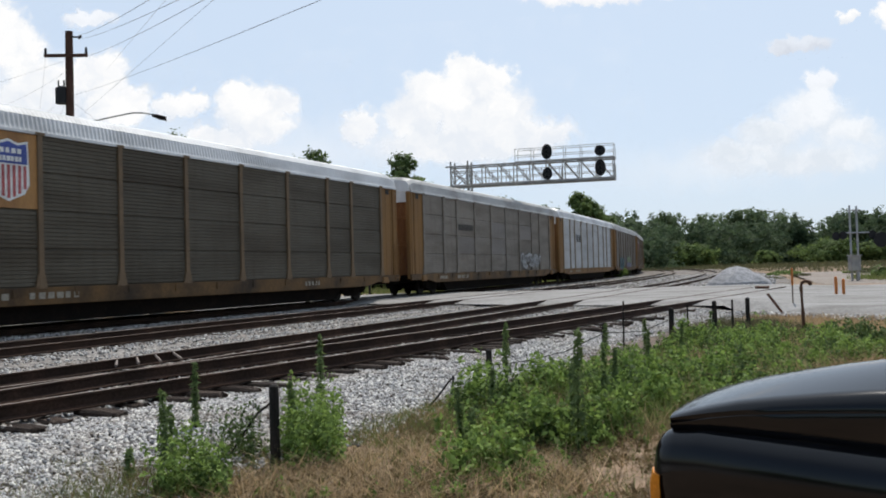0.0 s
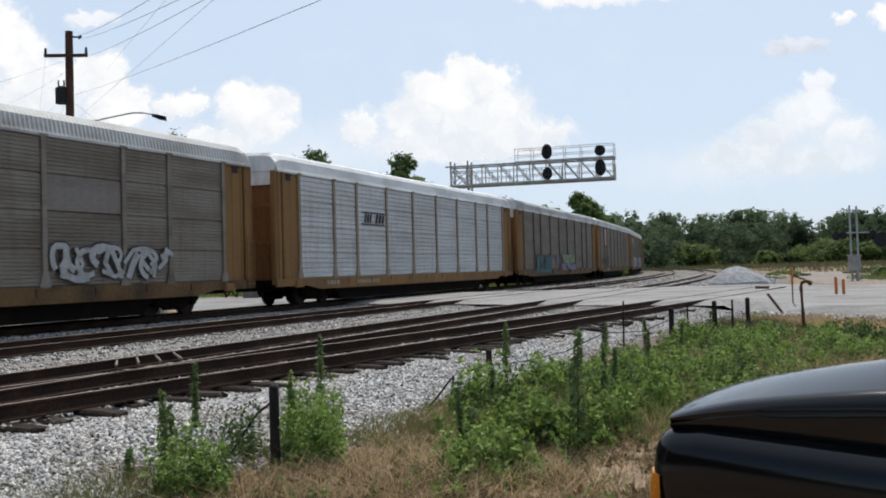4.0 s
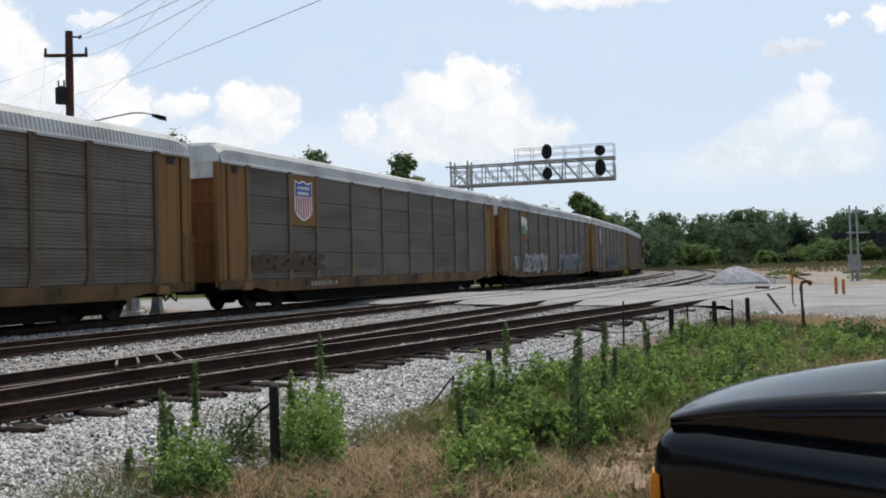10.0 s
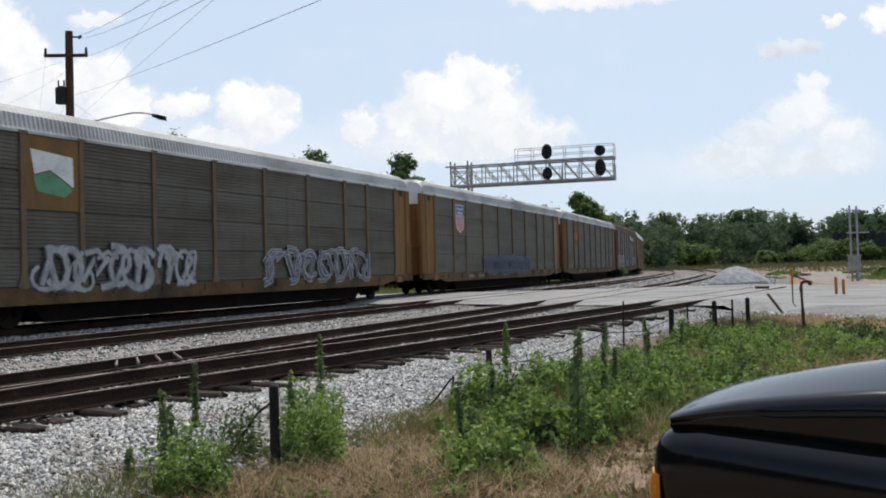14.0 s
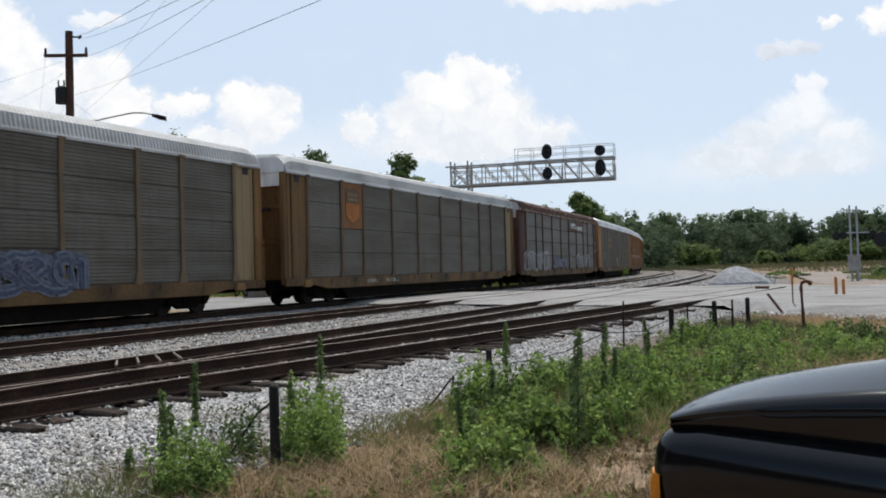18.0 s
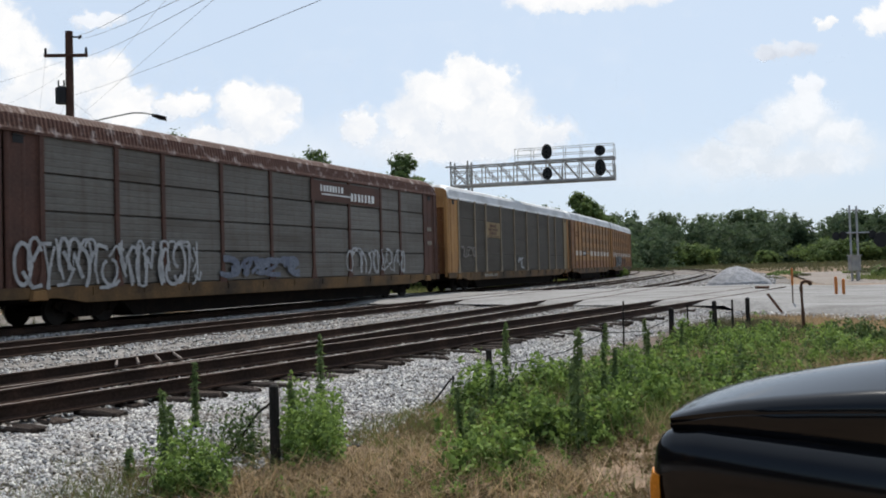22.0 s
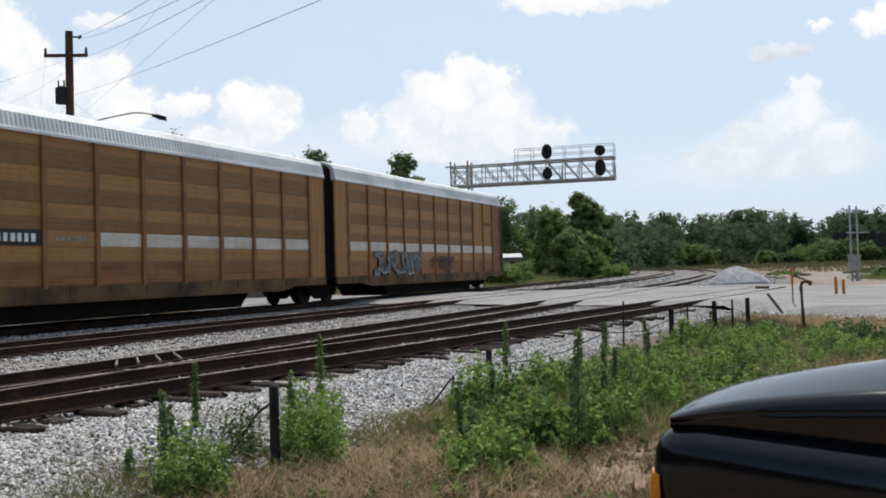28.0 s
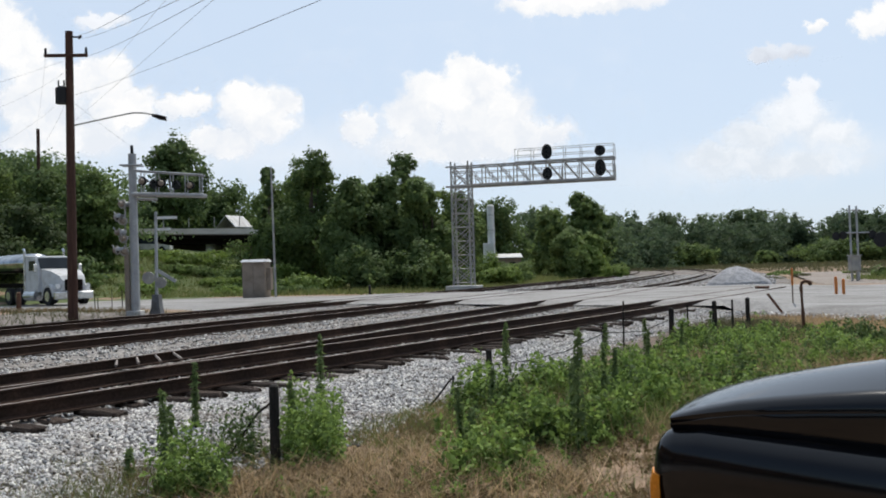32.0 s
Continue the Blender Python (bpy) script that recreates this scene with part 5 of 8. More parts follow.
def free_end(c, e):
    """Door housing, end rails and platform at a unit's outer end."""
    bm = bmesh.new()
    y0, y1 = UNIT / 2 + 0.02, UNIT / 2 + 0.75
    loft(bm, [[(-1.42, e * y0, z), (1.42, e * y0, z), (1.40, e * (y1 - 0.12), z), (1.2, e * y1, z), (-1.2, e * y1, z), (-1.40, e * (y1 - 0.12), z)] for z in (0.85, U_EAVE - 0.1, U_EAVE)])
    part("end_housing", bm, M_PYPOST, c, "rusty brown end housing")
    bm = bmesh.new()
    secs = []
    for out, drop, narrow in ((0.0, 0.02, 0.01), (0.22, 0.08, 0.03), (0.42, 0.2, 0.07), (0.56, 0.38, 0.14), (0.62, 0.56, 0.2)):
        top = max(6.0 - drop, U_EAVE + 0.06)
        prof = [(HALF + 0.07 - narrow, U_EAVE - 0.02), (HALF + 0.03 - narrow, U_EAVE + (top - U_EAVE) * 0.2), (1.46 - narrow, U_EAVE + (top - U_EAVE) * 0.58), (1.32 - narrow, U_EAVE + (top - U_EAVE) * 0.8), (0.95, top - 0.05), (0.0, top)]
        secs.append([(x, e * (UNIT / 2 + out), z) for x, z in prof + [(-x, z) for x, z in prof[-2::-1]]])
    loft(bm, secs)
    part("roof_end", bm, M_WHITEROOF, c, "white roof end curving down", smooth=True)
    for k in range(4):
        bm = bmesh.new()
        y = e * (UNIT / 2 + 0.06 + k * 0.17)
        box(bm, 1.40, min(y, y + e * 0.06), 1.0, 1.47, max(y, y + e * 0.06), U_EAVE - 0.1)
        part("end_rail", bm, M_POSTRUST, c)
    bm = bmesh.new()
    box(bm, -1.3, min(e * y1, e * (y1 + 0.4)), 0.8, 1.3, max(e * y1, e * (y1 + 0.4)), 0.95, 0.02)
    part("end_platform", bm, M_DARKSTEEL, c)
    bm = bmesh.new()
    for x in (0.95, 1.3):
        tube(bm, (x, e * (y1 + 0.3), 0.4), (x, e * (y1 + 0.3), 2.1), 0.02, n=6)
    for k in range(5):
        tube(bm, (0.95, e * (y1 + 0.3), 0.5 + k * 0.35), (1.3, e * (y1 + 0.3), 0.5 + k * 0.35), 0.016, n=6)
    part("ladder", bm, M_PYPOST, c)
    share("coupler", MESH["coupler"], c, pose(0, e * (UNIT / 2 + 0.3), 0) @ (pose(0, 0, 0) if e > 0 else FLIP))


CARS.append(yellow_unit("yellow brown car carrier unit with a white stripe", False, marks_a))
CARS.append(yellow_unit("yellow brown tail unit with white stripe and tag", True, marks_b))


def car_pose(s, half):
    """Pose of a car whose middle is at s, carried at half its bogie distance before and behind."""
    xa, ya, _ = line(s - half)
    xb, yb, _ = line(s + half)
    return pose((xa + xb) / 2, (ya + yb) / 2, 0, 0, 0, -math.degrees(math.atan2(xb - xa, yb - ya)))


# Middles of the cars along the railway when the clip starts.
START = [25.27 + 28.98 * k for k in range(10)] + [ARTIC - UNIT / 2 - 0.43, ARTIC + UNIT / 2 + 0.43]


# ---- crossing signals, poles and lineside equipment ----
def signal_bridge():
    t = thing("signal_bridge", "galvanised lattice cantilever signal bridge over the tracks", "railway signal")
    base, top = -0.3, 8.6
    cx, cy = 1.45, 64.6
    ux, uy = math.cos(radians(16.5)), -math.sin(radians(16.5))
    vx, vy = -uy, ux

    def at(a, b, z):
        return (cx + a * ux + b * vx, cy + a * uy + b * vy, z)
    for a in (-0.62, 0.62):
        for b in (-0.55, 0.55):
            bm = bmesh.new()
            tube(bm, at(a, b, base), at(a, b, top + 0.25), 0.06, n=6)
            part("mast_leg", bm, M_GALV, t)
    levels = [0.3 + k * 0.98 for k in range(9)]
    for k, z in enumerate(levels):
        for (a0, b0), (a1, b1) in (((-0.62, -0.55), (0.62, -0.55)), ((0.62, -0.55), (0.62, 0.55)), ((0.62, 0.55), (-0.62, 0.55)), ((-0.62, 0.55), (-0.62, -0.55))):
            bm = bmesh.new()
            tube(bm, at(a0, b0, z), at(a1, b1, z), 0.035, n=5)
            part("mast_brace", bm, M_GALV, t)
            if k < len(levels) - 1:
                bm = bmesh.new()
                tube(bm, at(a0, b0, z), at(a1, b1, levels[k + 1]), 0.03, n=5)
                part("mast_brace", bm, M_GALV, t)
                bm = bmesh.new()
                tube(bm, at(a1, b1, z), at(a0, b0, levels[k + 1]), 0.03, n=5)
                part("mast_brace", bm, M_GALV, t)
    # arm
    arm0, arm1, zb, zt = -1.0, 10.75, 7.08, 8.48
    for b in (-0.55, 0.55):
        for z, r in ((zb, 0.07), (zt, 0.06)):
            bm = bmesh.new()
            tube(bm, at(arm0, b, z), at(arm1, b, z), r, n=6)
            part("arm_chord", bm, M_GALV, t)
        for k in range(11):
            a = -0.62 + k * 1.13
            bm = bmesh.new()
            tube(bm, at(a, b, zb), at(a, b, zt), 0.04, n=5)
            part("arm_post", bm, M_GALV, t)
            if k < 10:
                bm = bmesh.new()
                tube(bm, at(a, b, zt), at(a + 1.13, b, zb), 0.035, n=5)
                part("arm_diagonal", bm, M_GALV, t)
    for k in range(11):
        a = -0.62 + k * 1.13
        for z in (zb, zt):
            bm = bmesh.new()
            tube(bm, at(a, -0.55, z), at(a, 0.55, z), 0.03, n=5)
            part("arm_tie", bm, M_GALV, t)
    # walkways with railings
    for lo, hi, z in ((4.0, 10.75, zt + 0.06), (0.9, 10.75, zb + 0.08)):
        bm = bmesh.new()
        loft(bm, [[at(a, -0.5, z), at(a, 0.5, z), at(a, 0.5, z + 0.05), at(a, -0.5, z + 0.05)] for a in (lo, hi)])
        part("walkway", bm, M_GALV, t)
        for b in (-0.5, 0.5):
            for dz in (0.45, 0.9):
                bm = bmesh.new()
                tube(bm, at(lo, b, z + dz), at(hi, b, z + dz), 0.022, n=5)
                part("railing", bm, M_GALV, t)
            n = int((hi - lo) / 1.1)
            for k in range(n + 1):
                a = lo + (hi - lo) * k / n
                bm = bmesh.new()
                tube(bm, at(a, b, z), at(a, b, z + 0.92), 0.022, n=5)
                part("railing_post", bm, M_GALV, t)
    bm = bmesh.new()
    box(bm, -1.1, -1.0, 0, 1.1, 1.0, 0.45, 0.03)
    ob = part("footing", bm, M_CONCRETE, t)
    ob.matrix_basis = pose(cx, cy, -0.35, 0, 0, -16)
    # signal heads: black oval boards with hooded lamps, facing the oncoming trains' way back to the camera
    for a, z, w, h, lamps in ((6.25, 9.12, 0.36, 0.52, 3), (6.25, 7.62, 0.34, 0.42, 2), (9.85, 8.98, 0.36, 0.36, 2), (9.85, 7.82, 0.36, 0.55, 3)):
        hd = new("signal_head")
        hd.empty_display_size = 0.2
        hd.parent = t
        hd.matrix_basis = pose(*at(a, -0.68, z), 0, 0, -16.5)
        bm = bmesh.new()
        ring = [(w * math.cos(q), h * math.sin(q)) for q in [2 * math.pi * k / 20 for k in range(20)]]
        loft(bm, [[(x, y, zz) for x, zz in ring] for y in (0.0, 0.05)])
        part("backboard", bm, M_BLACK, hd)
        for k in range(lamps):
            lz = (k - (lamps - 1) / 2) * 0.3
            bm = bmesh.new()
            n = 10
            secs = []
            for y in (-0.28, 0.0):
                secs.append([(0.12 * math.cos(math.pi * (0.0 + q / n)), y, lz + 0.12 * math.sin(math.pi * q / n)) for q in range(n + 1)] +
                            [(0.105 * math.cos(math.pi * (1 - q / n)), y, lz + 0.105 * math.sin(math.pi * (1 - q / n))) for q in range(n + 1)])
            loft(bm, secs)
            part("hood", bm, M_BLACK, hd)
            bm = bmesh.new()
            tube(bm, (0, -0.02, lz), (0, 0.0, lz), 0.1, n=12)
            part("lens", bm, M_GLASSBLACK, hd)
        bm = bmesh.new()
        tube(bm, (0, 0.1, -h - 0.25), (0, 0.1, h * 0.8), 0.04, n=6)
        part("bracket", bm, M_GALV, hd)
    return t


signal_bridge()


def utility_pole():
    t = thing("utility_pole", "brown wooden utility pole with crossarm, transformer and street light", "utility pole")
    x, y = -14.5, 36.0
    bm = bmesh.new()
    tube(bm, (x - 0.13, y, -0.5), (x - 0.09, y, 11.1), 0.20, 0.145, n=14)
    part("pole", bm, M_POLE, t)
    bm = bmesh.new()
    box(bm, -0.85, -0.06, -0.06, 0.85, 0.06, 0.06, 0.01)
    ob = part("crossarm", bm, M_POLE, t, "weathered grey crossarm")
    ob.matrix_basis = pose(x - 0.15, y - 0.19, 10.10, 0, 1.0, 0)
    for k in (-0.8, 0.8):
        bm = bmesh.new()
        tube(bm, (x - 0.15 + k, y - 0.19, 10.15), (x - 0.15 + k, y - 0.19, 10.40), 0.06, 0.045, n=8)
        part("insulator", bm, M_BLACK, t)
    bm = bmesh.new()
    tube(bm, (x, y - 0.05, 10.87), (x + 0.42, y - 0.05, 10.85), 0.035, n=6)
    tube(bm, (x + 0.30, y - 0.05, 10.8), (x + 0.42, y - 0.05, 10.9), 0.05, n=6)
    part("side_bracket", bm, M_BLACK, t)
    bm = bmesh.new()
    tube(bm, (x - 0.40, y - 0.05, 8.22), (x - 0.40, y - 0.05, 8.84), 0.235, n=14)
    tube(bm, (x - 0.40, y - 0.05, 8.84), (x - 0.40, y - 0.05, 8.92), 0.235, 0.1, n=14)
    part("transformer", bm, M_BLACK, t, "dark grey pole transformer")
    for dx in (-0.12, 0.1):
        bm = bmesh.new()
        tube(bm, (x - 0.40 + dx, y - 0.05, 8.88), (x - 0.40 + dx, y - 0.05, 9.15), 0.035, n=6)
        part("bushing", bm, M_BLACK, t)
    bm = bmesh.new()
    hose(bm, [(x + 0.05, y, 7.36), (-13.35, y - 0.2, 7.52), (-12.6, y - 0.3, 7.64), (-12.0, y - 0.4, 7.72), (-11.6, y - 0.45, 7.70), (-11.1, y - 0.5, 7.60)], 0.03)
    part("lamp_arm", bm, M_GALV, t)
    bm = bmesh.new()
    loft(bm, [[(-11.2, y - 0.5 + b, 7.58 + c) for b, c in ((-0.05, -0.04), (0.05, -0.04), (0.05, 0.06), (-0.05, 0.06))],
              [(-10.95, y - 0.52 + b, 7.52 + c) for b, c in ((-0.13, -0.1), (0.13, -0.1), (0.10, 0.08), (-0.10, 0.08))],
              [(-10.65, y - 0.54 + b, 7.46 + c) for b, c in ((-0.1, -0.1), (0.1, -0.1), (0.07, 0.05), (-0.07, 0.05))]])
    part("lamp_head", bm, M_DARKSTEEL, t)
    return t


utility_pole()


def wire(a, b, sag=0.0, r=0.005, label="thin grey overhead wire strung from the pole"):
    bm = bmesh.new()
    a, b = Vector(a), Vector(b)
    pts = []
    for k in range(13):
        f = k / 12
        p = a.lerp(b, f)
        p.z -= sag * 4 * f * (1 - f)
        pts.append(p)
    hose(bm, pts, r, 5)
    return solid("overhead_wire", bm, M_WIRE, label, "wire", group="overhead wires", smooth=True)


for a, b in (((-14.19, 35.90, 10.91), (-4.59, 14.00, 5.54)), ((-14.13, 35.85, 10.73), (-4.18, 14.00, 5.53)), ((-13.81, 35.80, 10.04), (-3.76, 14.00, 5.52)),
             ((-14.35, 35.90, 8.55), (-1.75, 12.00, 4.87))):
    a, b = Vector(a), Vector(b)
    wire(a, a + (b - a) * 1.35, 0.12)
# a second line passing over, from poles hidden beyond
for a, b in (((-17.85, 52.00, 14.48), (-8.94, 30.00, 10.42)), ((-18.43, 50.00, 11.32), (-5.90, 24.00, 8.55))):
    a, b = Vector(a), Vector(b)
    wire(a + (a - b) * 1.2, b + (b - a) * 0.6, 0.0, 0.006, "thin grey wire of a second overhead line")
for a, b in (((-28.98, 60.00, 10.68), (-15.24, 36.00, 8.10)), ((-28.94, 60.00, 13.07), (-14.84, 36.00, 9.44))):
    wire(b, Vector(a) + (Vector(a) - Vector(b)) * 0.5, 0.3)
wire((-14.4, 35.9, 8.25), (-13.15, 38.8, 6.85), 0.03)
for a, b in (((-15.4, 35.8, 10.35), (-35.4, 79.7, 14.3)), ((-14.7, 35.9, 8.3), (-35.4, 79.7, 12.9)), ((-14.8, 35.9, 9.9), (-44.0, 60.0, 11.5))):
    wire(a, b, 0.5)


def plain_pole(x, y, z0, z1, r, label, lean=0.0, mat=M_POLE):
    bm = bmesh.new()
    tube(bm, (x, y, z0), (x + lean, y, z1), r, r * 0.7, n=10)
    return solid("utility_pole", bm, mat, label, "utility pole")


plain_pole(-35.3, 80.0, -0.5, 14.6, 0.2, "dark wooden pole among the roadside trees")
plain_pole(-10.35, 56.2, -0.4, 7.9, 0.075, "thin grey pole beside the equipment cabinet", -0.12, M_GALV)


def cantilever_signal():
    t = thing("crossing_signal_cantilever", "aluminium crossing signal mast with cantilever arms and lamps", "crossing signal")
    x, y = -13.1, 38.8
    bm = bmesh.new()
    tube(bm, (x, y, -0.4), (x - 0.03, y, 6.55), 0.19, 0.165, n=14)
    part("mast", bm, M_ALU, t)
    bm = bmesh.new()
    tube(bm, (x - 0.03, y, 6.5), (x - 0.04, y, 6.9), 0.07, n=8)
    part("finial", bm, M_BLACK, t)
    bm = bmesh.new()
    tube(bm, (x - 0.28, y - 0.1, -0.4), (x - 0.3, y - 0.1, 2.35), 0.12, 0.11, n=10)
    part("side_pipe", bm, M_CABINET, t, "brownish grey side pipe")
    bm = bmesh.new()
    for z in (2.3, 3.0, 3.6, 4.3):
        tube(bm, (x - 0.55, y - 0.12, z), (x, y, z + 0.05), 0.03, n=6)
    tube(bm, (x - 0.33, y - 0.12, 2.3), (x - 0.33, y - 0.12, 4.6), 0.035, n=6)
    part("lamp_bracket", bm, M_GALV, t)
    bm = bmesh.new()
    box(bm, x - 0.32, y - 0.3, -0.5, x + 0.3, y + 0.3, -0.12, 0.03)
    part("footing", bm, M_CONCRETE, t)
    for b in (-0.2, 0.2):
        for (a0, z0), (a1, z1), r in (((0.0, 4.82), (3.05, 4.68), 0.085), ((0.1, 5.82), (3.0, 5.55), 0.04), ((-0.5, 6.06), (0.4, 6.04), 0.04)):
            bm = bmesh.new()
            tube(bm, (x + a0, y + b, z0), (x + a1, y + b, z1), r, n=8)
            part("arm", bm, M_ALU, t)
        for k in range(5):
            a = 0.4 + k * 0.62
            bm = bmesh.new()
            tube(bm, (x + a, y + b, 4.8), (x + a, y + b, 5.78 - 0.09 * a), 0.025, n=6)
            part("arm_post", bm, M_ALU, t)

    def lamp(px, pz, turn, dark=False):
        """A lamp unit: round back plate, drum, drooping hood and stem."""
        hd = new("lamp_unit")
        hd.empty_display_size = 0.2
        hd.parent = t
        hd.matrix_basis = pose(px, y - 0.22, pz, 0, 0, turn)
        bm = bmesh.new()
        tube(bm, (0, 0.0, 0), (0, -0.025, 0), 0.2, n=16)
        part("backboard", bm, M_BLACK if dark else M_GALV, hd)
        bm = bmesh.new()
        tube(bm, (0, 0.0, 0), (0, 0.16, 0), 0.13, 0.09, n=12)
        part("drum", bm, M_CABINET, hd)
        bm = bmesh.new()
        ring = [radians(-20 + 220 * k / 10) for k in range(11)]
        loft(bm, [[(r * math.cos(a), -q, r * math.sin(a)) for a in ring] + [((r - 0.012) * math.cos(a), -q, (r - 0.012) * math.sin(a)) for a in ring[::-1]] for q, r in ((0.025, 0.14), (0.30, 0.12))])
        part("hood", bm, M_BLACK if dark else M_ALU, hd)
        bm = bmesh.new()
        tube(bm, (0, -0.026, 0), (0, -0.04, 0), 0.105, n=12)
        part("lens", bm, M_GLASSBLACK, hd)
        bm = bmesh.new()
        hose(bm, [(0, 0.12, 0.05), (0, 0.16, 0.14), (0, 0.22, 0.24)], 0.025)
        part("stem", bm, M_ALU, hd)
    for px, pz, turn in ((x - 0.42, 4.4, 150), (x - 0.62, 3.85, 60), (x - 0.40, 3.7, 210), (x - 0.58, 3.2, 120), (x - 0.40, 2.95, 170), (x - 0.66, 2.45, 80), (x - 0.36, 2.4, 200)):
        lamp(px, pz, turn)
    for px, pz, turn in ((x + 0.45, 5.35, 160), (x + 0.95, 5.2, 20), (x + 1.25, 5.25, 180), (x + 1.9, 5.15, 10), (x + 2.45, 5.12, 175)):
        lamp(px, pz, turn, True)
    bm = bmesh.new()
    tube(bm, (x + 0.1, y, 4.62), (x + 1.0, y, 4.58), 0.06, n=8)
    part("arm_stub", bm, M_ALU, t)
    return t


cantilever_signal()


def gate_machine():
    t = thing("crossing_gate", "grey crossing gate machine with short mast and blade sign", "crossing gate")
    x, y = -11.95, 38.0
    bm = bmesh.new()
    tube(bm, (x, y, -0.3), (x + 0.03, y, 4.0), 0.07, 0.06, n=10)
    part("mast", bm, M_ALU, t)
    bm = bmesh.new()
    loft(bm, [[(x - 0.26, y - 0.3, -0.4), (x + 0.26, y - 0.3, -0.4), (x + 0.26, y + 0.3, -0.4), (x - 0.26, y + 0.3, -0.4)],
              [(x - 0.16, y - 0.25, 0.05), (x + 0.18, y - 0.25, 0.05), (x + 0.18, y + 0.25, 0.05), (x - 0.16, y + 0.25, 0.05)],
              [(x - 0.13, y - 0.22, 0.55), (x + 0.14, y - 0.22, 0.55), (x + 0.14, y + 0.22, 0.55), (x - 0.13, y + 0.22, 0.55)]])
    part("machine_case", bm, M_CASE, t, "grimy dark grey gate machine case")
    bm = bmesh.new()
    loft(bm, [[(x + 0.1, y - 0.3, 1.5), (x + 0.2, y - 0.3, 1.6), (x + 0.2, y - 0.26, 1.6), (x + 0.1, y - 0.26, 1.5)],
              [(x + 0.85, y - 0.3, 1.02), (x + 0.95, y - 0.3, 1.12), (x + 0.95, y - 0.26, 1.12), (x + 0.85, y - 0.26, 1.02)]])
    part("counterweight_arm", bm, M_ALU, t)
    for px, z, r in ((x - 0.28, 1.25, 0.26), (x + 0.22, 1.05, 0.24)):
        bm = bmesh.new()
        tube(bm, (px, y - 0.16, z), (px, y - 0.08, z), r, n=14)
        tube(bm, (px, y - 0.2, z), (px, y - 0.04, z), r * 0.3, n=8)
        part("counterweight", bm, M_GALV, t, "grey disc counterweight")
    for z in (3.68, 3.2):
        bm = bmesh.new()
        box(bm, x + 0.12, y - 0.1, z, x + 0.95 - (3.7 - z) * 0.6, y - 0.06, z + 0.11)
        part("blade", bm, M_LOGOWHITE, t, "small white blade sign")
    return t


gate_machine()


def cabinet():
    t = thing("equipment_cabinet", "tan grey metal signal equipment cabinet on gravel", "cabinet")
    m = pose(-11.75, 57.4, -0.3, 0, 0, -4)
    bm = bmesh.new()
    box(bm, -0.72, -0.7, 0.1, 0.72, 0.7, 2.36, 0.03)
    ob = part("body", bm, M_CABINET, t)
    ob.matrix_basis = m
    bm = bmesh.new()
    loft(bm, [[(-0.8, -0.8, 2.36), (0.8, -0.8, 2.36), (0.8, 0.8, 2.36), (-0.8, 0.8, 2.36)], [(-0.72, -0.6, 2.52), (0.72, -0.6, 2.52), (0.72, 0.6, 2.52), (-0.72, 0.6, 2.52)]])
    ob = part("roof", bm, M_WHITEROOF, t, "pale sheet roof")
    ob.matrix_basis = m
    for k in (-0.35, 0.35):
        bm = bmesh.new()
        box(bm, k - 0.32, -0.73, 0.25, k + 0.32, -0.7, 2.2, 0.01)
        ob = part("door", bm, M_CABINET, t)
        ob.matrix_basis = m
    bm = bmesh.new()
    box(bm, -0.85, -0.85, -0.2, 0.85, 0.85, 0.1, 0.02)
    ob = part("plinth", bm, M_CONCRETE, t)
    ob.matrix_basis = m
    bm = bmesh.new()
    box(bm, 0.72, -0.3, 0.6, 0.98, 0.3, 2.0, 0.02)
    ob = part("side_box", bm, M_CABINET, t)
    ob.matrix_basis = m
    return t


cabinet()


def bollard(x, y, h, r, mat, label, lean=(0, 0), cap=True):
    bm = bmesh.new()
    z = ground_z(x, y)
    tube(bm, (x, y, z - 0.1), (x + lean[0], y + lean[1], z + h), r, n=10)
    if cap:
        tube(bm, (x + lean[0], y + lean[1], z + h), (x + lean[0], y + lean[1], z + h + r * 0.5), r, r * 0.4, n=10)
    return solid("marker_post", bm, mat, label, "post", group="lineside marker posts")


bollard(15.72, 36.0, 0.75, 0.06, M_ORANGE, "faded orange marker post by the road")
bollard(15.47, 36.1, 0.85, 0.06, M_ORANGE, "short orange marker post by the road")
bollard(-23.0, 44.6, 0.9, 0.11, M_RUSTPIPE, "rusty brown steel post beside the road")
bollard(-20.9, 44.9, 0.9, 0.11, M_RUSTPIPE, "rusty brown steel post beside the road")
bollard(-4.75, 58.4, 0.75, 0.08, M_BLACK, "dark stub post at the road edge")


